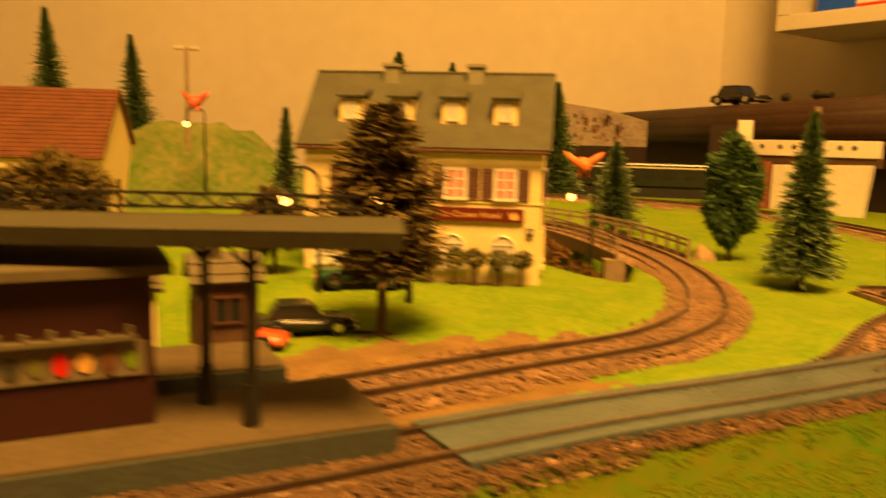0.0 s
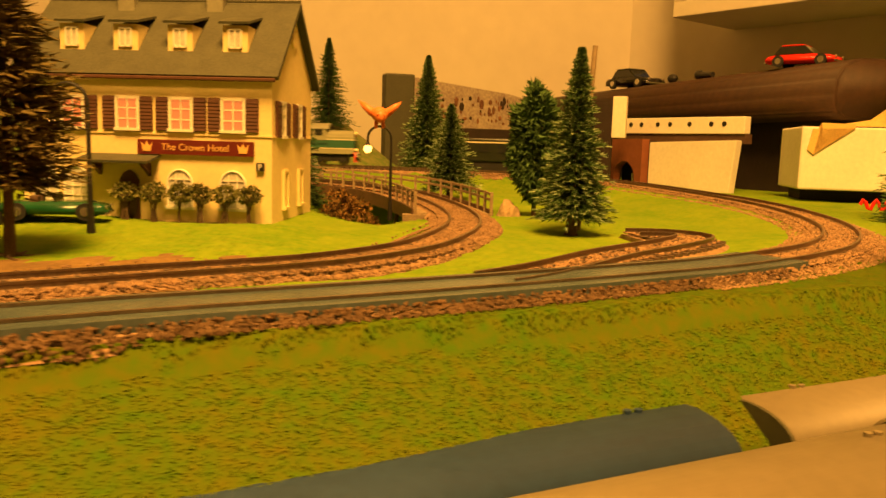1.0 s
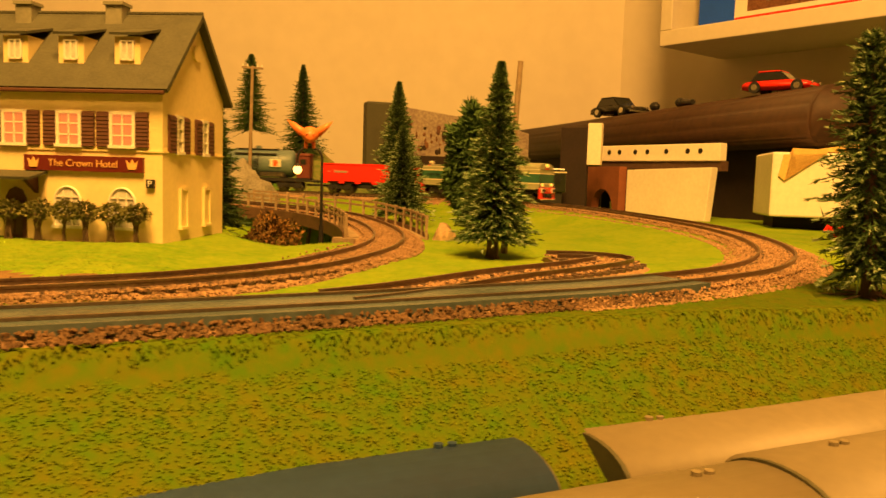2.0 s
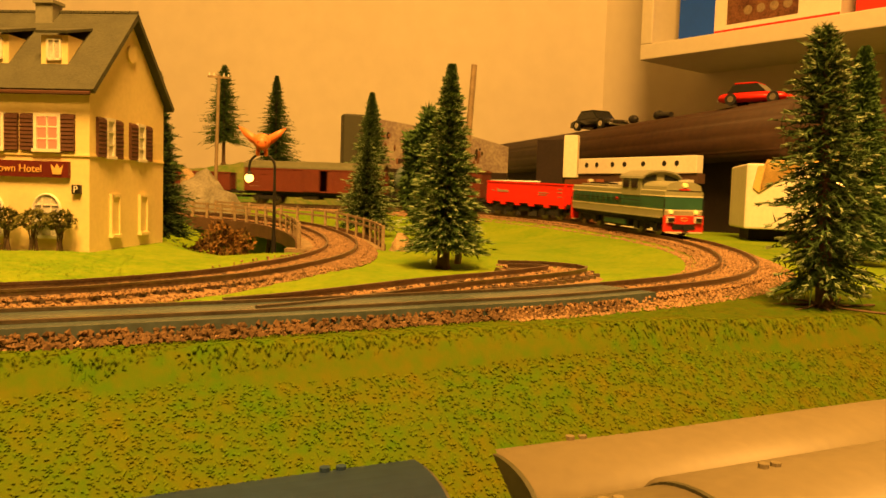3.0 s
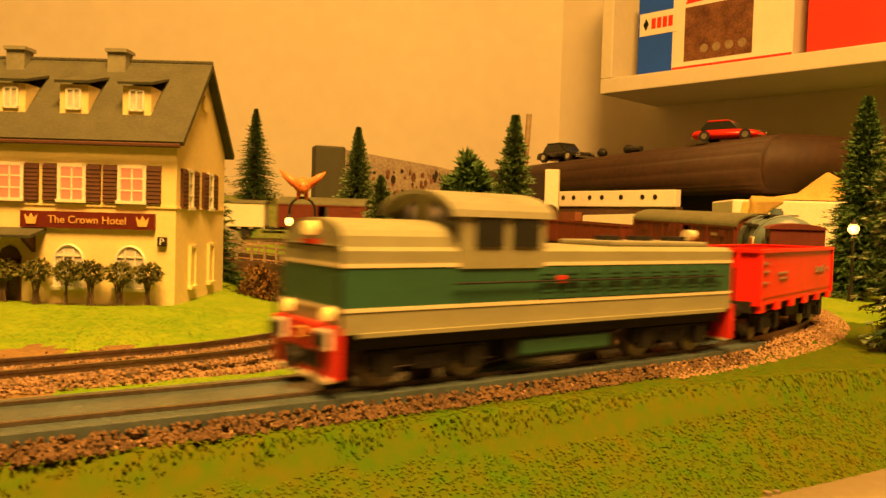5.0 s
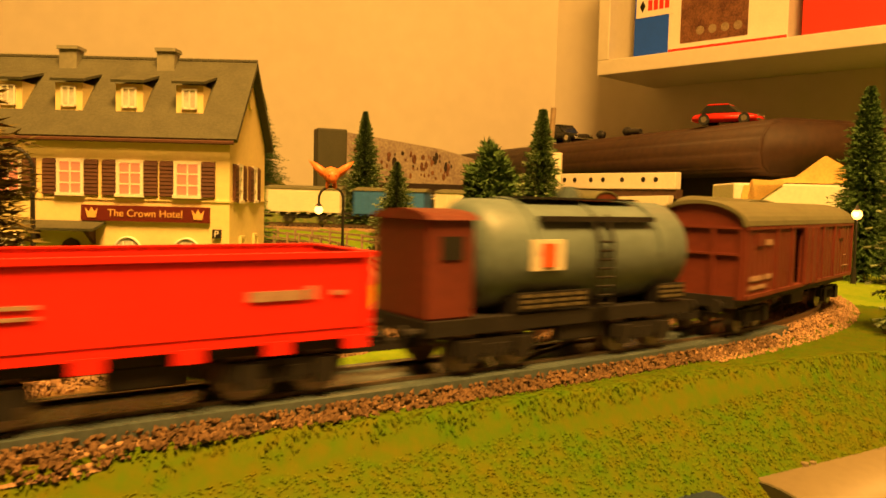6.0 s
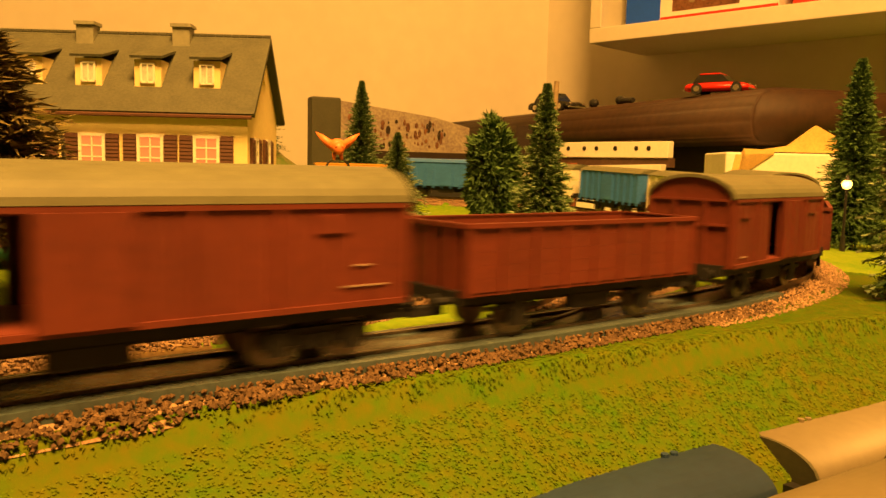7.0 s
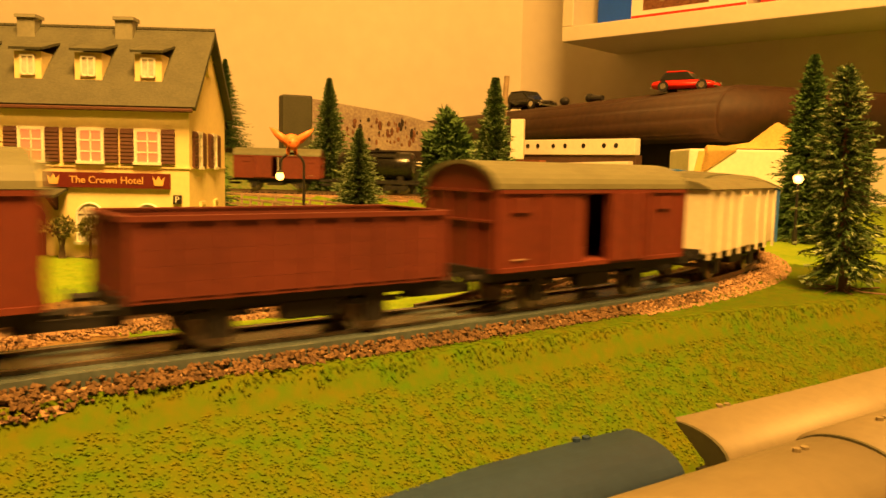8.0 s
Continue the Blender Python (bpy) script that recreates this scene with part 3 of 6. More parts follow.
    def window(cx, cz, w, h, frontal, pane_mat, shutters, cols=2, rows=3, arch=False, depth=0.0005):
        m = Matrix.Translation((cx, 0, cz)) if frontal else Matrix(((0, -1, 0, 0.0), (1, 0, 0, cx), (0, 0, 1, cz), (0, 0, 0, 1)))
        bm = bmesh.new()
        if arch:
            prism(bm, [(-w / 2, -h / 2), (w / 2, -h / 2), (w / 2, h * .12)] + [(w / 2 * math.cos(a), h * .12 + h * .38 * math.sin(a)) for a in [math.pi * k / 8 for k in range(1, 8)]] + [(-w / 2, h * .12)], -0.0006, 0.0004, m)
        else:
            box(bm, -w / 2, w / 2, -0.0006, 0.0004, -h / 2, h / 2, m)
        win = part("window", bm, pane_mat, t)
        bm = bmesh.new()
        fw = 0.0007
        if not arch:
            box(bm, -w / 2 - fw, -w / 2 + fw, -0.0013, 0.0004, -h / 2 - fw, h / 2 + fw, m)
            box(bm, w / 2 - fw, w / 2 + fw, -0.0013, 0.0004, -h / 2 - fw, h / 2 + fw, m)
            box(bm, -w / 2, w / 2, -0.0013, 0.0004, h / 2 - fw, h / 2 + fw, m)
        else:
            pts = [(w / 2 * math.cos(a), -0.0008, h * .12 + h * .38 * math.sin(a)) for a in [math.pi * k / 12 for k in range(13)]]
            pts = [(w / 2, -0.0008, -h / 2)] + pts + [(-w / 2, -0.0008, -h / 2)]
            tube(bm, [m @ Vector(p) for p in pts], 0.0006, 6)
        box(bm, -w / 2 - fw * 1.6, w / 2 + fw * 1.6, -0.002, 0.0004, -h / 2 - fw, -h / 2 + fw, m)
        for k in range(1, cols):
            box(bm, -w / 2 + w * k / cols - 0.0003, -w / 2 + w * k / cols + 0.0003, -0.0011, 0.0, -h / 2, h / 2 - (h * .1 if arch else 0), m)
        for k in range(1, rows):
            box(bm, -w / 2, w / 2, -0.0011, 0.0, -h / 2 + h * k / rows - 0.0003, -h / 2 + h * k / rows + 0.0003, m)
        part("window_frame", bm, M_WHITE if shutters or arch else M_PLASTER, win)
        if shutters:
            for sg in (-1, 1):
                bm = bmesh.new()
                sw = w * 0.55 if frontal else 0.0068
                c = sg * (w / 2 + sw / 2 + 0.001)
                zig = [(0.0, -h / 2 - 0.0004)] + [p for k in range(9) for p in ((-0.0015, -h / 2 + h * k / 9), (-0.0012, -h / 2 + h * (k + 0.9) / 9))] + [(0.0, h / 2 + 0.0006)]
                prism(bm, zig, c - sw / 2, c + sw / 2, m @ Matrix(((0, 1, 0, 0), (1, 0, 0, 0), (0, 0, 1, 0), (0, 0, 0, 1))))
                part("shutter", bm, M_SHUTTER, win)

    for x in (-0.0187, -0.0445, -0.0712, -0.099):
        window(x, 0.0522, 0.0108, 0.0152, True, M_LITWIN, True)
    for y in (0.016, 0.045):
        window(y, 0.0512, 0.006, 0.0168, False, M_CURTAIN, True, 1)
    for y in (0.021, 0.048):
        window(y, 0.0165, 0.0072, 0.0185, False, M_PLASTER, False, 1, 1)
    for x in (-0.019, -0.0455, -0.098, -0.114):
        window(x, 0.0165, 0.0125, 0.0185, True, M_CURTAIN, False, 3, 4, True)
    # round gable window
    bm = bmesh.new()
    cyl(bm, 0.004, 0.004, (-0.001, D / 2, 0.092), (0.0012, D / 2, 0.092), 16)
    part("gable_window", bm, M_PLASTER, t)
    # a moulding between the storeys
    bm = bmesh.new()
    box(bm, -L, 0.0006, -0.0006, 0.0, 0.0424, 0.0432)
    box(bm, 0.0, 0.0006, 0.0, D, 0.0424, 0.0432)
    part("string_course", bm, M_PLASTER, t)
    # door and porch roof
    bm = bmesh.new()
    prism(bm, [(-0.076, 0.0), (-0.066, 0.0), (-0.066, 0.02), (-0.068, 0.0235), (-0.071, 0.025), (-0.074, 0.0235), (-0.076, 0.02)], -0.001, 0.0005)
    dr = part("door", bm, M_SHUTTER, t, "dark brown arched door")
    bm = bmesh.new()
    for k in range(2):
        box(bm, -0.0748 + k * 0.0042, -0.0714 + k * 0.0042, -0.0016, -0.001, 0.003, 0.0185)
    part("door_panel", bm, M_WOODDK, dr)
    bm = bmesh.new()
    box(bm, -0.018, 0.018, -0.014, 0, 0, 0.0012, Matrix.Translation((-0.0735, 0, 0.0315)) @ pose(0, 0, 0, 12, 0, 0))
    po = part("porch_roof", bm, M_SLATE, t, "small grey porch roof on brackets")
    for x in (-0.086, -0.061):
        bm = bmesh.new()
        prism(bm, [(0, 0.0222), (0, 0.0302), (-0.009, 0.0282)], x - 0.0009, x + 0.0009, Matrix(((0, 1, 0, 0), (1, 0, 0, 0), (0, 0, 1, 0), (0, 0, 0, 1))))
        part("bracket", bm, M_SHUTTER, po)
    # name board
    bm = bmesh.new()
    box(bm, -0.066, -0.0085, -0.0018, 0, 0.033, 0.040)
    sg = part("sign", bm, M_SIGN, t, "dark red name board with gold lettering")
    cu = bpy.data.curves.new("lettering", "FONT")
    cu.body, cu.size, cu.extrude, cu.align_x = "The Crown Hotel", 0.0046, 0.0001, "CENTER"
    tx = new("lettering", cu)
    dg = bpy.context.evaluated_depsgraph_get()
    me = bpy.data.meshes.new_from_object(tx.evaluated_get(dg))
    bpy.data.objects.remove(tx)
    me.materials.clear()
    me.materials.append(M_GOLD)
    lt = new("lettering", me)
    lt.parent = sg
    lt.matrix_basis = Matrix.Translation((-0.0372, -0.002, 0.0351)) @ pose(0, 0, 0, 90, 0, 0)
    for cx in (-0.0612, -0.0135):
        bm = bmesh.new()
        prism(bm, [(cx - 0.0019, 0.0344), (cx + 0.0019, 0.0344), (cx + 0.0028, 0.0386), (cx + 0.0012, 0.0368), (cx, 0.039), (cx - 0.0012, 0.0368), (cx - 0.0028, 0.0386)], -0.0022, -0.0017)
        part("crown_emblem", bm, M_GOLD, sg)
    # parking plate
    bm = bmesh.new()
    box(bm, -0.0072, -0.0034, -0.0016, 0, 0.0262, 0.0302)
    pk = part("parking_plate", bm, M_BLACK, t, "small black plate with a white letter")
    cu = bpy.data.curves.new("letter", "FONT")
    cu.body, cu.size, cu.extrude, cu.align_x = "P", 0.0042, 0.0001, "CENTER"
    tx = new("letter", cu)
    dg = bpy.context.evaluated_depsgraph_get()
    me = bpy.data.meshes.new_from_object(tx.evaluated_get(dg))
    bpy.data.objects.remove(tx)
    me.materials.clear()
    me.materials.append(M_WHITE)
    lt = new("letter", me)
    lt.parent = pk
    lt.matrix_basis = Matrix.Translation((-0.0053, -0.0018, 0.0268)) @ pose(0, 0, 0, 90, 0, 0)
    # stone plinth
    bm = bmesh.new()
    box(bm, -L - 0.003, 0.003, -0.003, D + 0.003, -0.006, 0.0008)
    part("plinth", bm, M_EARTH, t)


build_hotel()


# ---- plants ----
def fir_mesh(h, r, n, seed, crown_from=0.13, droop=0.25, power=1.0, tips=True, wander=0.0):
    """Bristles of a bottle-brush fir: tapered twigs set round the stem, each with side needles."""
    rnd = random.Random(seed)
    dark, light = ([], []), ([], [])

    def blade(store, p, q, w):
        v, f = store
        d = (q - p)
        side = d.cross(Vector((rnd.uniform(-1, 1), rnd.uniform(-1, 1), rnd.uniform(-1, 1)))).normalized() * w
        b = len(v)
        v.extend([tuple(p - side), tuple(p + side), tuple(q)])
        f.append((b, b + 1, b + 2))

    for k in range(n):
        u = (k + rnd.random()) / n
        u = u ** 1.12
        z = h * (crown_from + (1 - crown_from) * u)
        a = k * 2.39996 + rnd.uniform(-0.3, 0.3)
        lobes = 1.0 + 0.13 * math.sin(u * 34 + a)
        reach = r * ((1 - u) ** power) * rnd.uniform(0.55, 1.1) * lobes * (0.86 + 0.22 * math.sin(z * 1150 + 1.5 * math.sin(a))) + 0.0011 * h / 0.1
        d = Vector((math.cos(a), math.sin(a), 0.22 * u - droop * (1 - u) + rnd.uniform(-0.1, 0.1))).normalized()
        p = Vector((wander * math.sin(u * 3), 0, z))
        q = p + d * reach
        blade(dark, p, q, 0.0007 * h / 0.1)
        for j in range(8):
            s = 0.25 + 0.75 * (j + rnd.random()) / 8
            c = p.lerp(q, s)
            e = (d + Vector((rnd.uniform(-1, 1), rnd.uniform(-1, 1), rnd.uniform(-0.5, 0.8))) * 0.75).normalized()
            blade(dark, c, c + e * (0.004 * h / 0.1 * (0.4 + 0.6 * (1 - u))), 0.00045 * h / 0.1)
        if tips and rnd.random() < 0.9:
            for j in range(3):
                e = (d + Vector((rnd.uniform(-1, 1), rnd.uniform(-1, 1), rnd.uniform(-0.2, 1))) * 0.6).normalized()
                blade(light, q - d * 0.0022, q + e * (0.0024 * h / 0.1 * (0.45 + 0.55 * (1 - u))), 0.0005 * h / 0.1)
    return dark, light


def raw_mesh(name, store, material):
    me = bpy.data.meshes.new(name)
    me.from_pydata(store[0], [], store[1])
    me.materials.append(material)
    return me


def fir(m, h, r, seed, label, n=1500, trunk=0.0028, droop=0.25, group="conifers on the layout", tips=True, crown_from=0.13, power=1.0):
    t = thing("fir_tree", m, label, "tree", group)
    bm = bmesh.new()
    cyl(bm, trunk, 0.0004, (0, 0, -0.004), (0, 0, h * 0.97), 8)
    for k in range(4):
        a = k * 1.6 + seed
        cyl(bm, trunk * 0.5, trunk * 0.15, (0, 0, 0.004), (math.cos(a) * trunk * 1.7, math.sin(a) * trunk * 1.7, -0.003), 6)
    part("trunk", bm, M_TRUNK, t)
    dark, light = fir_mesh(h, r, n, seed, crown_from, droop, power, tips)
    c = new("crown", raw_mesh("crown", dark, M_FIR))
    c.parent = t
    if tips:
        e = new("pale_growth", raw_mesh("pale_growth", light, M_FIRTIP))
        e.parent = c
    return t


def wiry_fir(m, h, r, seed, label):
    """A slim worn fir: tiers of thin bare twigs, knobbly pale-tipped ends, long limbs hanging at the foot."""
    rnd = random.Random(seed)
    t = thing("fir_tree", m, label, "tree", "conifers on the layout")
    bm = bmesh.new()
    cyl(bm, 0.0031, 0.0007, (0, 0, -0.004), (0, 0, h * 0.98), 9)
    for k in range(7):
        a = k * 0.9 + 0.4
        l = rnd.uniform(0.010, 0.026)
        tube(bm, [(0, 0, 0.002), (l * 0.4 * math.cos(a), l * 0.4 * math.sin(a), 0.0008), (l * math.cos(a + 0.25), l * math.sin(a + 0.25), 0.0006 - 0.02 * max(0, -math.sin(a)) * l)], 0.0004, 4)
    part("trunk", bm, M_TRUNK, t)
    dark, light = ([], []), ([], [])

    def twig(store, p, q, w):
        v, f = store
        d = (q - p).normalized()
        a = d.cross(Vector((rnd.uniform(-1, 1), rnd.uniform(-1, 1), rnd.uniform(-1, 1)))).normalized()
        c = d.cross(a)
        b = len(v)
        v.extend([tuple(p + a * w), tuple(p - a * w * 0.5 + c * w * 0.87), tuple(p - a * w * 0.5 - c * w * 0.87), tuple(q)])
        f.extend([(b, b + 1, b + 3), (b + 1, b + 2, b + 3), (b + 2, b, b + 3)])

    for k in range(620):
        u = ((k + rnd.random()) / 620) ** 1.1
        z = h * (0.1 + 0.9 * u)
        a = k * 2.39996 + rnd.uniform(-0.4, 0.4)
        wide = min(1.0, (1 - u) * 1.9) ** 0.7 * (0.8 + 0.2 * math.sin(u * 40 + 2 * math.sin(a)))
        reach = r * wide * rnd.uniform(0.55, 1.12) + 0.0016
        drop = -0.55 * (1 - u) + 0.12 + rnd.uniform(-0.18, 0.18)
        d = Vector((math.cos(a), math.sin(a), drop)).normalized()
        o = Vector((0, 0, z))
        mid = o + d * reach * 0.6
        end = mid + (d + Vector((0, 0, rnd.uniform(-0.35, 0.25)))).normalized() * reach * 0.4
        twig(dark, o, mid, 0.00055)
        twig(dark, mid - d * 0.0006, end, 0.00045)
        for j in range(9):
            s = 0.25 + 0.75 * (j + rnd.random()) / 9
            c = o.lerp(mid, s / 0.6) if s < 0.6 else mid.lerp(end, (s - 0.6) / 0.4)
            e = (d * 0.7 + Vector((rnd.uniform(-1, 1), rnd.uniform(-1, 1), rnd.uniform(-0.6, 0.7)))).normalized()
            twig(dark, c, c + e * rnd.uniform(0.0018, 0.0042), 0.00038)
        if rnd.random() < 0.75:
            for j in range(4):
                e = (d + Vector((rnd.uniform(-1, 1), rnd.uniform(-1, 1), rnd.uniform(-0.3, 1))) * 0.8).normalized()
                twig(light, end - d * rnd.uniform(0, 0.002), end + e * 0.0018, 0.00055)
    for k in range(9):
        a = k * 0.7 + 0.2
        o = Vector((0, 0, h * rnd.uniform(0.14, 0.24)))
        knee = o + Vector((math.cos(a), math.sin(a), -0.5)) * rnd.uniform(0.006, 0.011)
        foot = Vector((knee.x * 1.35, knee.y * 1.35, rnd.uniform(0.0, 0.004)))
        twig(dark, o, knee, 0.0006)
        twig(dark, knee + Vector((0, 0, 0.0006)), foot, 0.0006)
    c = new("crown", raw_mesh("crown", dark, M_FIR))
    c.parent = t
    e = new("pale_growth", raw_mesh("pale_growth", light, M_FIRTIP))
    e.parent = c
    return t


def at(x, y, dz=0.0, rz=0.0, rx=0.0, ry=0.0):
    return pose(x, y, ground_at(x, y) + dz, rx, ry, rz)


fir(at(0.2075, 0.447, 0, 40, 0, 1.0), 0.101, 0.0225, 1, "dark green bottle-brush fir with pale frosted tips", 2600, 0.0034, 0.3, power=0.95)
fir(at(0.157, 0.715, 0, 0), 0.082, 0.0285, 2, "dark green model fir beside the bridge railing", 2400, power=0.85)
fir(at(0.147, 1.035, 0, 80), 0.156, 0.038, 3, "tall dark fir standing behind the far track", 2200)
fir(at(0.011, 1.16, 0.05, 80), 0.134, 0.04, 4, "dark sparse fir on the green hill", 900, tips=False)
fir(at(-0.069, 1.2, 0.065, 10), 0.138, 0.037, 5, "dark fir on the green hill beside a pole", 800, tips=False, crown_from=0.24, power=0.8)
wiry_fir(at(0.3335, 0.3185, 0, 10, 0, -4), 0.0955, 0.0185, 6, "tall dark fir with drooping wiry branches on the lawn")
fir(at(0.481, 0.5525, 0, 60), 0.14, 0.03, 7, "tall dark fir close behind another fir", 2800, 0.003, 0.3, tips=False, crown_from=0.07, power=0.75)
fir(at(-0.386, 0.79, 0.07, 60, 0, -3), 0.118, 0.026, 8, "dark fir on the mossy hill", 900, tips=False)
fir(at(-0.303, 0.79, 0.06, 10, 0, -3), 0.107, 0.025, 9, "dark fir on the mossy hill crest", 900, tips=False)
fir(at(-0.119, 0.60, 0, 10), 0.093, 0.017, 10, "slim green fir beside the hotel", 900)
fir(pose(0.0455, 0.515, -0.006, 0, 0, 10), 0.103, 0.023, 14, "tall dark green fir standing close behind the hotel", 1900, tips=False)


def round_tree(m, h, r, zc, sq, mat_leaf, seed, n, label, trunk, twig=0.006, group=""):
    """A trunk under an egg-shaped crown of short twigs."""
    t = thing("tree", m, label, "tree", group)
    bm = bmesh.new()
    cyl(bm, trunk, trunk * 0.5, (0, 0, -0.004), (0, 0, zc), 8)
    rnd = random.Random(seed)
    for k in range(6):
        a = k * 1.1
        cyl(bm, trunk * 0.4, trunk * 0.15, (0, 0, zc * 0.75), (math.cos(a) * r * 0.6, math.sin(a) * r * 0.6, zc + r * 0.3), 5)
    part("trunk", bm, M_TRUNK, t)
    v, f = [], []
    for k in range(n):
        d = Vector((rnd.gauss(0, 1), rnd.gauss(0, 1), rnd.gauss(0, 1))).normalized()
        rad = rnd.uniform(0.35, 1.0) ** 0.5 * (1 + 0.12 * math.sin(5 * d.x + 7 * d.z + seed))
        c = Vector((d.x * r * rad, d.y * r * rad, zc + d.z * r * sq * rad))
        for j in range(2):
            e = (d + Vector((rnd.uniform(-1, 1), rnd.uniform(-1, 1), rnd.uniform(-1, 0.6)))).normalized() * twig * rnd.uniform(0.5, 1.1)
            s = e.cross(Vector((rnd.uniform(-1, 1), rnd.uniform(-1, 1), rnd.uniform(-1, 1)))).normalized() * twig * 0.2
            b = len(v)
            v.extend([tuple(c - s), tuple(c + s), tuple(c + e)])
            f.append((b, b + 1, b + 2))
    c = new("crown", raw_mesh("crown", (v, f), mat_leaf))
    c.parent = t
    return t


round_tree(at(0.2045, 0.552), 0.09, 0.0172, 0.0495, 2.15, M_FIR, 21, 5200, "dense dark green egg-shaped tree on a thin trunk", 0.0018, 0.006)


# ---- more plants ----
def twig_tree(m, h, r, z0, seed, n, label):
    """A tree of thin level twigs round a stem, broad and blunt."""
    t = thing("tree", m, label, "tree")
    bm = bmesh.new()
    cyl(bm, 0.0022, 0.0008, (0, 0, -0.004), (0, 0, h * 0.95), 8)
    for k in range(5):
        a = k * 1.25
        tube(bm, [(0, 0, 0.001), (0.005 * math.cos(a), 0.005 * math.sin(a), 0.0003), (0.012 * math.cos(a + .3), 0.012 * math.sin(a + .3), 0.0)], 0.0006, 5)
    part("trunk", bm, M_TRUNK, t)
    rnd = random.Random(seed)
    v, f = [], []
    for k in range(n):
        u = rnd.random()
        z = z0 + (h - z0) * u
        a = rnd.uniform(0, 6.283)
        prof = (0.72 + 0.5 * math.sin(math.pi * min(1, u * 1.15 + 0.12))) * (1 if u < 0.8 else max(0.1, (1 - u) / 0.2) ** 0.55)
        reach = r * prof * rnd.uniform(0.55, 1.0) * (1 + 0.2 * math.sin(a * 3 + z * 240))
        d = Vector((math.cos(a), math.sin(a), rnd.uniform(-0.22, 0.22)))
        p = Vector((0, 0, z))
        q = p + d * reach
        s = d.cross(Vector((0, 0, 1))).normalized()
        for j in range(7):
            w = 0.3 + 0.7 * (j + rnd.random()) / 7
            c = p.lerp(q, w)
            e = (d * 0.8 + s * rnd.uniform(-1, 1) + Vector((0, 0, rnd.uniform(-0.3, 0.3)))).normalized() * 0.0052
            o = e.cross(Vector((rnd.uniform(-1, 1), rnd.uniform(-1, 1), 1))).normalized() * 0.0007
            b = len(v)
            v.extend([tuple(c - o), tuple(c + o), tuple(c + e)])
            f.append((b, b + 1, b + 2))
    c = new("crown", raw_mesh("crown", (v, f), M_OLIVE))
    c.parent = t
    return t


twig_tree(at(-0.022, 0.298), 0.088, 0.0205, 0.023, 31, 1500, "olive-brown broad model tree with level twigs on a thin trunk")
round_tree(at(-0.178, 0.36), 0.07, 0.023, 0.045, 0.8, M_OLIVE, 33, 2600, "dark bushy tree beside the red-roofed house", 0.0022, 0.006)
round_tree(at(-0.085, 0.40), 0.06, 0.013, 0.028, 1.2, M_OLIVE, 35, 1400, "small dark tree behind the station", 0.0016, 0.005)


def topiary(m, seed):
    t = thing("topiary_tree", m, "small clipped tree with bunched stems against the hotel wall", "tree", "clipped trees before the hotel")
    rnd = random.Random(seed)
    bm = bmesh.new()
    for k in range(4):
        o = (k - 1.5) * 0.0009
        tube(bm, [(o * 1.3, 0, -0.002), (o * 0.8, rnd.uniform(-.0006, .0006), 0.004), (o * 1.2, 0, 0.0085), (o * 2.6, rnd.uniform(-.001, .001), 0.0125)], 0.0005, 5)
    part("stem", bm, M_TRUNK, t)
    v, f = [], []
    for k in range(420):
        d = Vector((rnd.gauss(0, 1), rnd.gauss(0, 1), rnd.gauss(0, 1))).normalized()
        rad = rnd.uniform(0.3, 1.0) ** 0.5 * (1 + 0.18 * math.sin(4 * d.x + 6 * d.z + seed))
        c = Vector((d.x * 0.0062 * rad, d.y * 0.005 * rad, 0.0135 + d.z * 0.0042 * rad))
        e = (d + Vector((rnd.uniform(-1, 1), rnd.uniform(-1, 1), rnd.uniform(-1, 1)))).normalized() * 0.0017
        s = e.cross(Vector((rnd.uniform(-1, 1), rnd.uniform(-1, 1), rnd.uniform(-1, 1)))).normalized() * 0.0007
        b = len(v)
        v.extend([tuple(c - s), tuple(c + s), tuple(c + e)])
        f.append((b, b + 1, b + 2))
    c = new("crown", raw_mesh("crown", (v, f), M_LEAF))
    c.parent = t


for k, lx in enumerate((-0.070, -0.0555, -0.0425, -0.0325, -0.0205, -0.0085)):
    p = pose(0.0512, 0.4022, 0.002, 0, 0, -8.7) @ Vector((lx, -0.008, 0))
    topiary(pose(p.x, p.y, 0.0035, 0, 0, k * 50), 50 + k)

# ---- gorge shrubs and rocks ----
def shrub(x, y, z, r, seed):
    t = thing("shrub", pose(x, y, z), "brown and russet foliage shrub growing in the gorge", "shrub", "shrubs under the bridge")
    rnd = random.Random(seed)
    v, f = [], []
    for k in range(1100):
        d = Vector((rnd.gauss(0, 1), rnd.gauss(0, 1), abs(rnd.gauss(0, 1)))).normalized()
        rad = rnd.uniform(0.5, 1.0) * (1 + 0.25 * math.sin(5 * d.x + 3 * d.y + seed))
        c = d * r * rad
        e = (d + Vector((rnd.uniform(-1, 1), rnd.uniform(-1, 1), rnd.uniform(-1, 1)))).normalized() * 0.0026
        s = e.cross(Vector((rnd.uniform(-1, 1), rnd.uniform(-1, 1), rnd.uniform(-1, 1)))).normalized() * 0.001
        b = len(v)
        v.extend([tuple(c - s), tuple(c + s), tuple(c + e)])
        f.append((b, b + 1, b + 2))
    c = new("foliage", raw_mesh("foliage", (v, f), M_SHRUB))
    c.parent = t


for k, (x, y, z, r) in enumerate(((0.07, 0.528, -0.013, 0.0165), (0.093, 0.512, -0.017, 0.0145), (0.074, 0.56, -0.006, 0.016), (0.101, 0.47, -0.03, 0.012))):
    shrub(x, y, z, r, 70 + k)


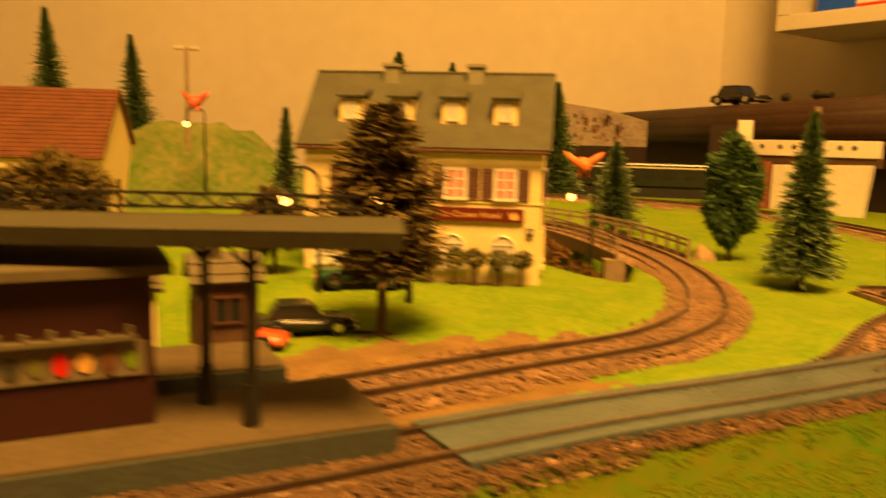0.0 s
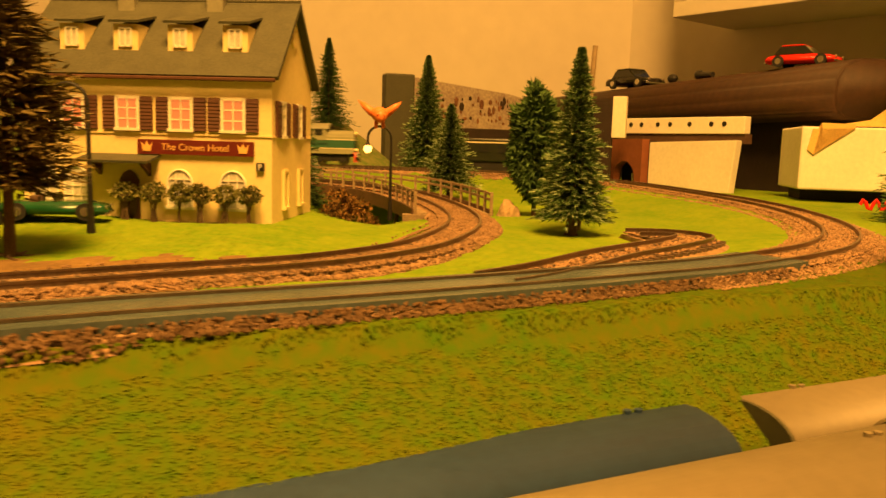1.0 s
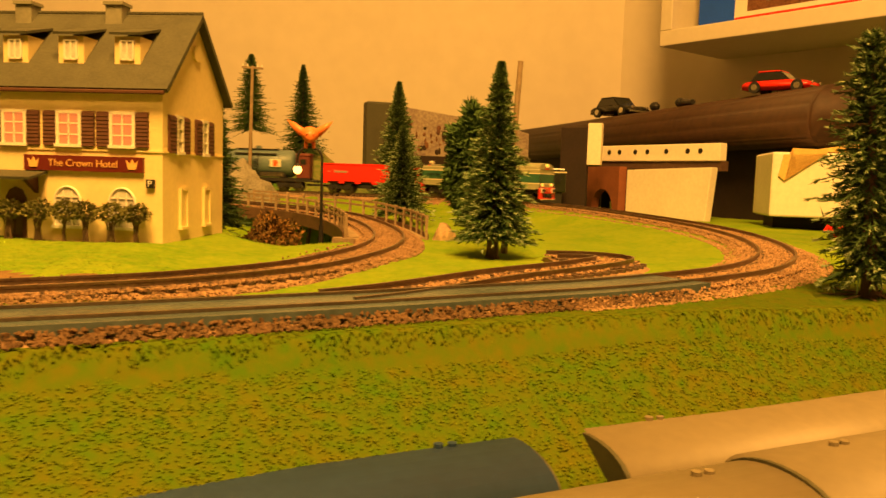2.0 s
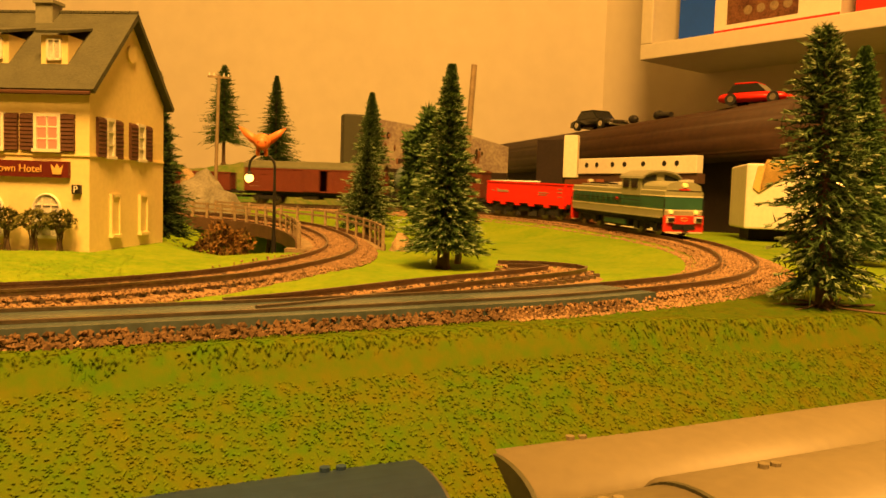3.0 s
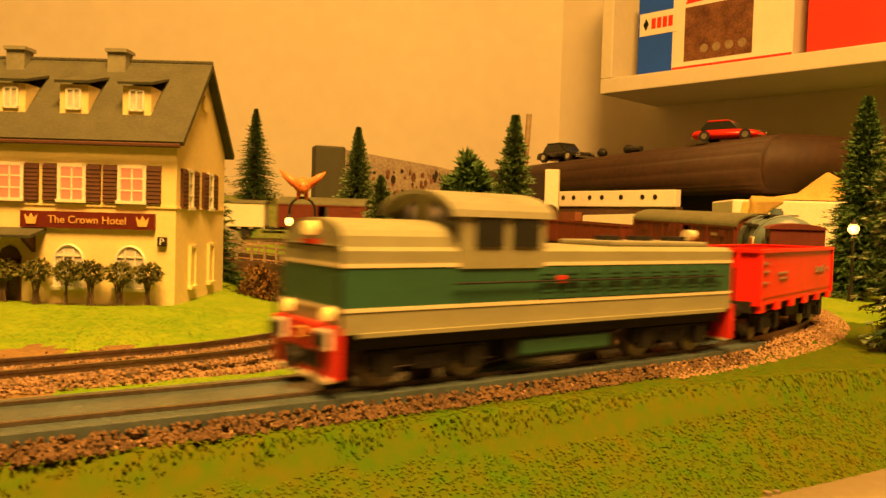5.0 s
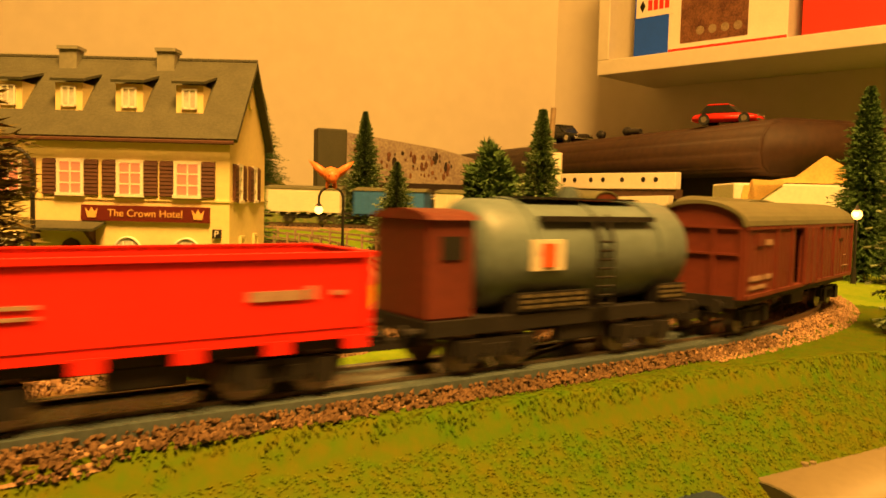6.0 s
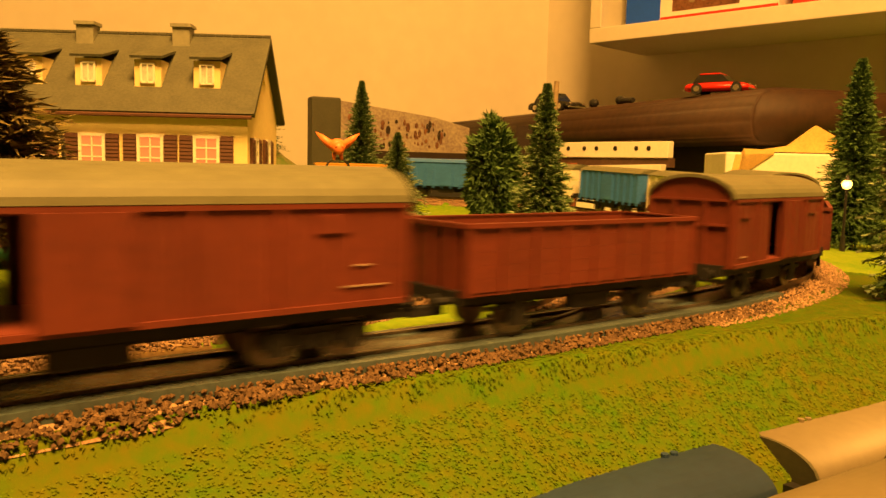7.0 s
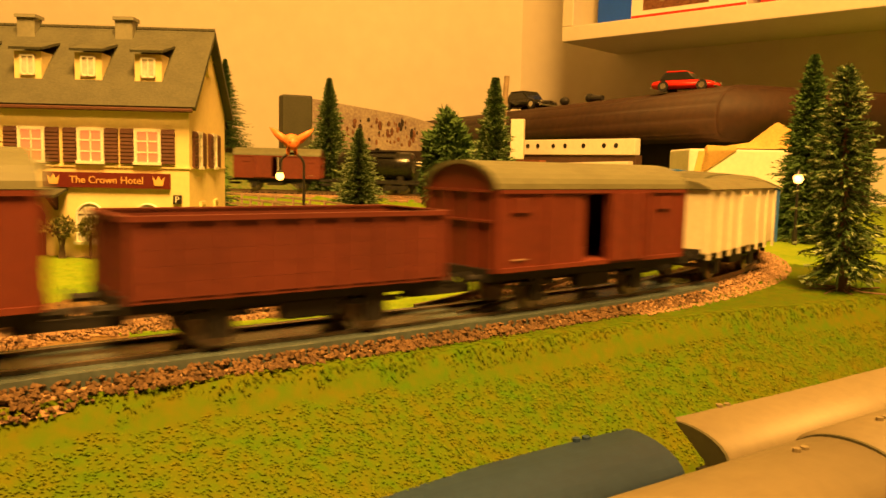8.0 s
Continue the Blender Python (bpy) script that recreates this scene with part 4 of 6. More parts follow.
def rock(x, y, z, sx, sy, sz, seed, label, m=None, name="rock"):
    bm = bmesh.new()
    bmesh.ops.create_icosphere(bm, subdivisions=4, radius=1.0)
    for v in bm.verts:
        n = noise.fractal(v.co * 1.6 + Vector((seed, 0, 0)), 0.8, 2.0, 5)
        v.co = v.co * (1 + 0.28 * n)
        v.co = Vector((v.co.x * sx, v.co.y * sy, v.co.z * sz))
    ob = part(name, bm, m or M_ROCK, None, "", True)
    ob.matrix_basis = pose(x, y, z)
    return tagged(ob, label, "rock")


rock(0.002, 0.80, 0.0, 0.034, 0.03, 0.042, 1.0, "rounded grey rock beside the bridge")
rock(0.187, 0.552, -0.006, 0.008, 0.009, 0.012, 4.0, "pale sandy stone pier at the end of the railing", M_EARTH)
rock(-0.025, 0.86, 0.0, 0.014, 0.014, 0.05, 9.0, "small brown rock behind the hotel", M_EARTH)


def hill(name, cx, cy, rx, ry, top, label, seed):
    n = 46
    verts, faces = [], []
    for i in range(n):
        for j in range(n):
            u, w = -1.2 + 2.4 * i / (n - 1), -1.2 + 2.4 * j / (n - 1)
            d = math.sqrt(u * u + w * w)
            g = max(0.0, 1 - d / 1.15)
            g = g * g * (3 - 2 * g)
            z = top * min(1.0, g * 1.9) * (1 + 0.25 * noise.fractal(Vector((u * 2 + seed, w * 2, 0)), 0.8, 2, 4)) - 0.004
            verts.append((cx + u * rx, cy + w * ry, z))
    for i in range(n - 1):
        for j in range(n - 1):
            faces.append((i * n + j, (i + 1) * n + j, (i + 1) * n + j + 1, i * n + j + 1))
    ob = joined(name, verts, faces, M_HILL, None, "structure", label, "hill")
    ob.data.polygons.foreach_set("use_smooth", [True] * len(ob.data.polygons))


hill("hill_west", -0.315, 0.815, 0.21, 0.085, 0.08, "mossy green model hill with pale bare rock", 2.0)
hill("hill_north", -0.06, 1.16, 0.19, 0.15, 0.062, "rounded green and pale model hill behind the track", 5.0)

# ---- wooden bridge ----
def build_bridge():
    t = thing("railway_bridge", Matrix(), "weathered wooden trestle bridge with curved railings", "bridge")
    s0 = next(s for s in np.arange(0, BRANCH.length, 0.002) if BRANCH.place(s).y > 0.548)
    s1 = s0 + 0.24
    part("deck", sweep(bmesh.new(), offset_path(BRANCH, 0, s0, s1, 0.008, -0.0052), [(-0.027, 0), (0.027, 0), (0.027, -0.005), (-0.027, -0.005)]), M_WOOD, t)
    for off in (-0.026, 0.026):
        ext0 = s0 - 0.002
        for dz in (0.0045, 0.0085):
            part("rail_beam", sweep(bmesh.new(), offset_path(BRANCH, off, ext0, s1, 0.008, dz), [(-0.0006, 0.0008), (0.0006, 0.0008), (0.0006, -0.0008), (-0.0006, -0.0008)]), M_WOOD, t)
        part("side_girder", sweep(bmesh.new(), offset_path(BRANCH, off * 1.04, s0, s1, 0.008, -0.004), [(-0.001, 0.0015), (0.001, 0.0015), (0.001, -0.008), (-0.001, -0.008)]), M_WOODDK, t)
        for p in offset_path(BRANCH, off, ext0, s1, 0.0155):
            bm = bmesh.new()
            box(bm, p.x - 0.001, p.x + 0.001, p.y - 0.001, p.y + 0.001, p.z - 0.009, p.z + 0.0098)
            part("post", bm, M_WOOD, t)
    for p in offset_path(BRANCH, 0, s0 + 0.03, s1, 0.05, -0.01):
        for o in (-0.016, 0.016):
            bm = bmesh.new()
            cyl(bm, 0.0016, 0.002, (p.x + o, p.y, p.z), (p.x + o * 1.3, p.y, -0.046), 8)
            part("trestle_leg", bm, M_WOODDK, t)
    a = BRANCH.place(s0)
    bm = bmesh.new()
    box(bm, a.x - 0.034, a.x - 0.014, a.y - 0.008, a.y + 0.004, -0.03, a.z - 0.006)
    part("abutment", bm, M_WOOD, t)


build_bridge()


# ---- lamps ----
def arch_lamp(x, y, z, h, turn, winged, label):
    t = thing("street_lamp", pose(x, y, z, 0, 0, turn), label, "street lamp", "arched street lamps")
    r = 0.0078
    bm = bmesh.new()
    cyl(bm, 0.0018, 0.0013, (0, 0, -0.004), (0, 0, 0.008), 10)
    cyl(bm, 0.0011, 0.0008, (0, 0, 0.008), (0, 0, h - r), 8)
    part("pole", bm, M_BLACK, t)
    bm = bmesh.new()
    tube(bm, [(-r + r * math.cos(a), 0, h - r + r * math.sin(a)) for a in [math.pi * k / 14 for k in range(15)]] + [(-2 * r, 0, h - r - 0.003)], 0.0008, 8)
    part("arch", bm, M_BLACK, t)
    bm = bmesh.new()
    cyl(bm, 0.0026, 0.0008, (-2 * r, 0, h - r - 0.005), (-2 * r, 0, h - r - 0.003), 12)
    part("shade", bm, M_BLACK, t)
    bm = bmesh.new()
    ball(bm, 0.0028, (-2 * r, 0, h - r - 0.0072), 12)
    part("bulb", bm, M_GLOW, t, "glowing warm bulb")
    return t


def glow_light(name, p, power):
    lamp = bpy.data.lights.new(name, "POINT")
    lamp.energy, lamp.color, lamp.shadow_soft_size = power, (1.0, 0.48, 0.12), 0.002
    ob = new(name, lamp)
    ob.location = p


def winged_toy(m, material, label):
    bm = bmesh.new()
    ball(bm, 0.0044, (0, 0.0005, 0.0058), 12, (1.1, 0.9, 0.95))
    ball(bm, 0.0033, (0, -0.0034, 0.0045), 12, (1.0, 0.9, 1.1))
    for s in (-1, 1):
        prism(bm, [(s * 0.002, 0.0035), (s * 0.0058, 0.005), (s * 0.0095, 0.0088), (s * 0.0122, 0.0132), (s * 0.0082, 0.0118), (s * 0.0042, 0.0094), (s * 0.002, 0.0085)], -0.0008, 0.0008)
        cyl(bm, 0.0012, 0.0009, (s * 0.0018, 0, 0.002), (s * 0.0022, -0.001, -0.0018), 6)
        ball(bm, 0.0007, (s * 0.0017, -0.0058, 0.0055), 6)
    bmesh.ops.recalc_face_normals(bm, faces=bm.faces)
    ob = part("winged_toy", bm, material, None, "", True)
    ob.matrix_basis = m @ Matrix.Diagonal((1.2, 1.2, 1.2, 1))
    return tagged(ob, label, "toy")


arch_lamp(0.1065, 0.552, -0.004, 0.0585, 4, True, "black arched street lamp with a glowing bulb beside the bridge")
glow_light("bridge_lamp_light", (0.091, 0.551, 0.0405), 0.03)
winged_toy(pose(0.0985, 0.5515, 0.0555, 0, 0, 8), M_ORANGE, "orange plastic winged toy perched on the street lamp")
arch_lamp(-0.0135, 0.348, 0.006, 0.0575, 0, False, "black arched street lamp before the hotel")
arch_lamp(-0.056, 0.36, 0.002, 0.0605, 0, False, "black arched street lamp beside the parked cars")
glow_light("hotel_lamp_light", (-0.0292, 0.347, 0.0475), 0.045)
arch_lamp(-0.21, 0.70, 0.03, 0.07, 5, True, "black arched street lamp on the hill side")
glow_light("hill_lamp_light", (-0.226, 0.699, 0.084), 0.02)
winged_toy(pose(-0.2175, 0.70, 0.098, 0, 0, -20), M_PINK, "coral plastic winged toy perched on the hill lamp")


def globe_lamp(x, y, z, h):
    t = thing("street_lamp", pose(x, y, z), "black straight street lamp with a bright globe beside the firs", "street lamp")
    bm = bmesh.new()
    cyl(bm, 0.002, 0.0016, (0, 0, -0.003), (0, 0, 0.009), 10)
    cyl(bm, 0.001, 0.0008, (0, 0, 0.009), (0, 0, h - 0.002), 8)
    part("pole", bm, M_BLACK, t)
    bm = bmesh.new()
    ball(bm, 0.0034, (0, 0, h), 14)
    part("globe", bm, M_GLOW, t, "glowing warm globe")
    bm = bmesh.new()
    cyl(bm, 0.0022, 0.0005, (0, 0, h + 0.002), (0, 0, h + 0.0065), 10)
    part("finial", bm, M_BLACK, t)


globe_lamp(0.449, 0.517, 0.0, 0.045)
glow_light("lawn_lamp_light", (0.4455, 0.5135, 0.045), 0.03)


# ---- poles ----
def telegraph_pole(x, y, z, h, lean, arms, label):
    t = thing("telegraph_pole", pose(x, y, z, 0, lean, 12), label, "telegraph pole", "wooden poles")
    bm = bmesh.new()
    cyl(bm, 0.002, 0.0016, (0, 0, -0.005), (0, 0, h), 8)
    part("pole", bm, M_WOOD, t)
    for k in range(arms):
        bm = bmesh.new()
        zz = h - 0.002 - 0.006 * k
        box(bm, -0.011, 0.011, -0.0008, 0.0008, zz - 0.001, zz + 0.001)
        a = part("crossarm", bm, M_WOOD, t)
        for x2 in (-0.0095, -0.005, 0.005, 0.0095):
            bm = bmesh.new()
            cyl(bm, 0.0008, 0.0006, (x2, 0, zz + 0.001), (x2, 0, zz + 0.004), 6)
            part("insulator", bm, M_WHITE, a)


telegraph_pole(0.2165, 0.472, -0.008, 0.11, 3.0, 0, "thick leaning bare wooden pole behind a fir")
telegraph_pole(-0.007, 0.943 - 0.06, 0.0, 0.148, 1.0, 1, "thin wooden telegraph pole behind the bridge")
telegraph_pole(-0.247, 0.769, 0.05, 0.108, 0, 1, "wooden telegraph pole with crossarm on the hill")
telegraph_pole(-0.325, 0.77, 0.05, 0.055, 0, 1, "short wooden telegraph pole on the hill")


# ---- cars ----
def car(m, L, material, label, roof=True, category="car", cabin=None, name="model_car"):
    t = thing(name, m, label, category, "")
    W, H = L * 0.42, L * (0.34 if roof else 0.27)
    k = L / 0.045
    bm = bmesh.new()
    side = [(-0.5, 0.055), (-0.5, 0.13), (-0.46, 0.165), (-0.2, 0.175), (0.18, 0.175), (0.44, 0.15), (0.5, 0.115), (0.5, 0.055)]
    prism(bm, [(x * L, z * L) for x, z in side], -W / 2, W / 2)
    bmesh.ops.bevel(bm, geom=list(bm.edges), offset=0.0009 * k, segments=2, affect="EDGES")
    body = part("body", bm, material, t, "", True)
    if roof:
        bm = bmesh.new()
        prism(bm, [(-0.4 * L, 0.17 * L), (-0.3 * L, 0.29 * L), (-0.24 * L, 0.31 * L), (0.05 * L, 0.31 * L), (0.2 * L, 0.17 * L)], -W / 2 * 0.84, W / 2 * 0.84)
        bmesh.ops.bevel(bm, geom=list(bm.edges), offset=0.0007 * k, segments=2, affect="EDGES")
        part("cabin", bm, M_CGLASS, body, "dark glazed cabin")
        bm = bmesh.new()
        box(bm, -0.28 * L, 0.045 * L, -W / 2 * 0.82, W / 2 * 0.82, 0.298 * L, 0.322 * L, bevel=0.0006 * k)
        part("roof", bm, material, body)
    else:
        bm = bmesh.new()
        box(bm, 0.06 * L, 0.08 * L, -W / 2 * 0.8, W / 2 * 0.8, 0.17 * L, 0.25 * L, pose(0, 0, 0, 0, -12, 0))
        part("windscreen", bm, M_CGLASS, body)
        for y in (-0.22, 0.22):
            bm = bmesh.new()
            box(bm, -0.2 * L, -0.12 * L, (y - 0.13) * W, (y + 0.13) * W, 0.16 * L, 0.235 * L, bevel=0.0006 * k)
            part("seat", bm, M_WOODDK, body)
    for x in (-0.3, 0.31):
        for s in (-1, 1):
            bm = bmesh.new()
            cyl(bm, 0.085 * L, 0.085 * L, (x * L, s * W * 0.4, 0.085 * L), (x * L, s * W * 0.53, 0.085 * L), 18)
            w = part("wheel", bm, M_TYRE, t)
            bm = bmesh.new()
            cyl(bm, 0.055 * L, 0.045 * L, (x * L, s * W * 0.5, 0.085 * L), (x * L, s * W * 0.545, 0.085 * L), 14)
            part("rim", bm, M_CHROME, w)
    for s in (-1, 1):
        bm = bmesh.new()
        ball(bm, 0.026 * L, (0.495 * L, s * W * 0.34, 0.125 * L), 10, (0.5, 1.2, 1))
        part("headlight", bm, M_CHROME, body)
        bm = bmesh.new()
        box(bm, -0.505 * L, -0.495 * L, s * W * 0.36 - 0.03 * L, s * W * 0.36 + 0.03 * L, 0.11 * L, 0.135 * L)
        part("tail_light", bm, M_FRED, body)
    bm = bmesh.new()
    box(bm, 0.49 * L, 0.515 * L, -W * 0.46, W * 0.46, 0.06 * L, 0.08 * L)
    part("bumper", bm, M_CHROME, body)
    bm = bmesh.new()
    box(bm, -0.515 * L, -0.49 * L, -W * 0.46, W * 0.46, 0.06 * L, 0.08 * L)
    part("bumper", bm, M_CHROME, body)
    return t


car(at(-0.0375, 0.372, 0.0005, 10), 0.044, M_CGREEN, "small dark green open-top car parked before the hotel", roof=False)
car(at(-0.0525, 0.3035, 0.0005, 14), 0.039, M_CDARK, "dark green model car parked on the grass by the station")
car(at(-0.0725, 0.283, 0.0005, -4), 0.034, M_CORANGE, "orange model car parked by the station")

# ---- station ----
SD = math.degrees(math.atan2(0.46, 1.0))


def platform(m, L, W, H, label):
    t = thing("platform", m, label, "platform")
    bm = bmesh.new()
    box(bm, -L, 0, 0, W, -0.01, H - 0.0008)
    part("base", bm, M_KERB, t, "dark grey platform edge")
    bm = bmesh.new()
    box(bm, -L, -0.0012, 0.0012, W - 0.0012, H - 0.0008, H)
    part("paving", bm, M_CONCRETE, t, "sandy platform paving")


platform(pose(-0.009, 0.182, 0.0, 0, 0, SD), 0.5, 0.042, 0.008, "long sandy station platform with dark grey edge")
platform(pose(-0.045, 0.229, 0.0, 0, 0, SD), 0.4, 0.034, 0.008, "second sandy station platform")


def canopy():
    t = thing("platform_canopy", pose(-0.05, 0.1865, 0.008, 0, 0, 4), "long grey platform canopy on dark columns with a lattice girder", "canopy")
    bm = bmesh.new()
    prism(bm, [(-0.017, 0.0435), (0.017, 0.0435), (0.018, 0.0475), (0, 0.0485), (-0.018, 0.0475)], -0.34, 0.041, Matrix(((0, 1, 0, 0), (1, 0, 0, 0), (0, 0, 1, 0), (0, 0, 0, 1))))
    part("roof", bm, M_CANOPY, t)
    for x, y in ((-0.008, 0.0075), (0.006, -0.008), (-0.1, 0.0075), (-0.1, -0.008), (-0.19, 0.0075), (-0.19, -0.008)):
        bm = bmesh.new()
        cyl(bm, 0.0015, 0.0011, (x, y, 0.0), (x, y, 0.046), 10)
        cyl(bm, 0.0022, 0.0018, (x, y, 0.0), (x, y, 0.010), 10)
        c = part("column", bm, M_BLACK, t)
        bm = bmesh.new()
        for e in (-1, 1):
            tube(bm, [(x, y, 0.037), (x + e * 0.004, y, 0.041), (x + e * 0.0055, y, 0.0455)], 0.0005, 6)
        part("bracket", bm, M_BLACK, c)
    bm = bmesh.new()
    for z in (0.0495, 0.053):
        box(bm, -0.34, 0.03, 0.0135, 0.0145, z - 0.0004, z + 0.0004)
    for k in range(52):
        x = -0.34 + k * 0.0071
        tube(bm, [(x, 0.014, 0.0495), (x + 0.0036, 0.014, 0.053), (x + 0.0071, 0.014, 0.0495)], 0.00045, 5)
    part("lattice_girder", bm, M_BLACK, t)


canopy()


def kiosk():
    t = thing("kiosk", pose(-0.066, 0.1785, 0.008, 0, 0, 26.5), "dark maroon platform kiosk with bright food pictures", "kiosk")
    L, W, H = 0.085, 0.028, 0.036
    bm = bmesh.new()
    box(bm, -L, 0, 0, W, 0, H, bevel=0.0004)
    part("body", bm, M_MAROON, t)
    bm = bmesh.new()
    prism(bm, [(-0.004, H), (W + 0.003, H + 0.0015), (W + 0.003, H + 0.0042), (-0.004, H + 0.0022)], -L - 0.003, 0.004, Matrix(((0, 1, 0, 0), (1, 0, 0, 0), (0, 0, 1, 0), (0, 0, 0, 1))))
    part("roof", bm, M_KROOF, t, "pale flat roof")
    bm = bmesh.new()
    box(bm, -L + 0.002, -0.002, -0.0008, 0.0, 0.0125, 0.0205)
    pn = part("picture_panel", bm, M_CREAMROOF, t)
    rnd = random.Random(4)
    cols = (M_BLADE, M_PICTURE, M_GOLD, M_CRED, M_LEAF, M_CANOPY)
    for k in range(16):
        bm = bmesh.new()
        x = -0.005 - k * 0.0049
        w, h = rnd.uniform(0.0014, 0.0023), rnd.uniform(0.0022, 0.0036)
        prism(bm, [(x + w * math.cos(a) * rnd.uniform(0.8, 1.1), 0.0165 + h * math.sin(a)) for a in [math.pi * q / 6 for q in range(12)]], -0.0012, -0.0008)
        part("food_picture", bm, cols[k % 6], pn)
    bm = bmesh.new()
    box(bm, -L + 0.002, -0.004, -0.003, 0.0, 0.0212, 0.0222)
    sh = part("counter", bm, M_KROOF, t)
    for k in range(14):
        x = -0.0055 - k * 0.0053
        bm = bmesh.new()
        cyl(bm, 0.0009, 0.0007, (x, -0.0018, 0.0222), (x, -0.0018, 0.0222 + rnd.uniform(0.0012, 0.0026)), 8)
        part("bottle", bm, M_KROOF, sh)


kiosk()


def small_house(name, m, L, W, H, R, m_wall, m_roof, label, category, over=0.004):
    t = thing(name, m, label, category)
    bm = bmesh.new()
    prism(bm, [(-W / 2, 0), (W / 2, 0), (W / 2, H), (0, R), (-W / 2, H)], -L / 2, L / 2, Matrix(((0, 1, 0, 0), (1, 0, 0, 0), (0, 0, 1, 0), (0, 0, 0, 1))))
    part("wall", bm, m_wall, t)
    for s in (-1, 1):
        a = math.atan2(R - H, W / 2)
        ln = math.hypot(R - H, W / 2) + over
        bm = bmesh.new()
        mm = Matrix.Translation((0, 0, R + 0.0006)) @ pose(0, 0, 0, 0, 0, 0 if s > 0 else 180) @ pose(0, 0, 0, math.degrees(a), 0, 0)
        box(bm, -L / 2 - over, L / 2 + over, -ln, 0, 0, 0.0016, mm)
        rf = part("roof", bm, m_roof, t)
        for k in range(int(ln / 0.005)):
            bm = bmesh.new()
            box(bm, -L / 2 - over, L / 2 + over, -0.005 * (k + 1), -0.005 * k - 0.001, 0.0016, 0.0021, mm)
            part("tile_course", bm, m_roof, rf)
    for s in (-1, 1):
        for k in range(max(1, int(L / 0.03))):
            x = -L / 2 + (k + 0.5) * L / max(1, int(L / 0.03))
            bm = bmesh.new()
            box(bm, x - 0.0045, x + 0.0045, min(s * W / 2, s * (W / 2 + 0.0006)), max(s * W / 2, s * (W / 2 + 0.0006)), H * 0.35, H * 0.75)
            wn = part("window", bm, M_CGLASS, t)
            bm = bmesh.new()
            for a, b, c, d in ((-.0052, -.0042, H * .33, H * .77), (.0042, .0052, H * .33, H * .77), (-.0052, .0052, H * .75, H * .78), (-.0052, .0052, H * .32, H * .35), (-.0004, .0004, H * .35, H * .75)):
                box(bm, x + a, x + b, min(s * W / 2, s * (W / 2 + 0.0012)), max(s * W / 2, s * (W / 2 + 0.0012)), c, d)
            part("window_frame", bm, M_SHUTTER, wn)
    for e in (-1, 1):
        bm = bmesh.new()
        box(bm, min(e * L / 2, e * (L / 2 + 0.0007)), max(e * L / 2, e * (L / 2 + 0.0007)), -0.005, 0.005, 0.0, H * 0.62)
        part("door", bm, M_SHUTTER, t)
    bm = bmesh.new()
    box(bm, -L / 4 - 0.004, -L / 4 + 0.004, -0.004, 0.004, R - 0.006, R + 0.010)
    part("chimney", bm, M_KROOF, t)
    return t


small_house("house", pose(-0.392, 0.70, 0.0, 0, 0, 8), 0.20, 0.12, 0.055, 0.112, M_PLASTER, M_TILEROOF, "cream model house with a brown tiled roof", "building")
small_house("hut", pose(-0.073, 0.2615, 0.008, 0, 0, SD), 0.02, 0.018, 0.02, 0.027, M_WOODDK, M_KROOF, "small brown wooden hut with a pale roof on the platform", "building", 0.002)
small_house("hut", pose(-0.105, 0.25, 0.008, 0, 0, SD), 0.024, 0.02, 0.018, 0.022, M_PLASTER, M_KROOF, "small cream hut with a pale flat roof", "building", 0.002)
# black and red buffer stop close to the camera
t = thing("buffer_stop", pose(-0.052, 0.108, -0.006, 0, 0, 26), "black buffer stop with two red bars", "buffer stop")
bm = bmesh.new()
box(bm, -0.012, 0.012, -0.006, 0.006, -0.01, 0.012, bevel=0.002)
part("block", bm, M_BLACK, t)
for s in (-1, 1):
    bm = bmesh.new()
    box(bm, s * 0.005 - 0.0012, s * 0.005 + 0.0012, -0.0072, -0.006, 0.0, 0.009)
    part("bar", bm, M_FRED, t)

# ---- padded bench behind the layout, with what stands on and before it ----
BA, BB = Vector((0.592, 0.875, 0)), Vector((0.432, 1.62, 0))
bd = (BB - BA).normalized()
bn = Vector((bd.y, -bd.x, 0))
BENCH_M = Matrix(((bd.x, bn.x, 0, BA.x), (bd.y, bn.y, 0, BA.y), (0, 0, 1, 0), (0, 0, 0, 1)))
t = thing("padded_bench", BENCH_M, "long dark brown leather padded bench with a rounded edge", "bench")
bm = bmesh.new()
prof = [(0.012, 0.085), (0.0, 0.094), (-0.004, 0.112), (-0.002, 0.13), (0.008, 0.145), (0.03, 0.153), (0.32, 0.158), (0.32, 0.085)]
prism(bm, prof, 0.0, 1.043, Matrix(((0, 1, 0, 0), (1, 0, 0, 0), (0, 0, 1, 0), (0, 0, 0, 1))))
bmesh.ops.bevel(bm, geom=list(bm.edges), offset=0.004, segments=3, affect="EDGES")
part("cushion", bm, M_LEATHER, t, "brown leather padding", True)
bm = bmesh.new()
box(bm, 0.03, 0.96, 0.035, 0.3, -0.88, 0.086)
part("base", bm, M_LEATHERDK, t, "dark recessed base")


def on_bench(x, y, z=0.1535, rz=0.0):
    return BENCH_M @ pose(x, y, z, 0, 0, rz)


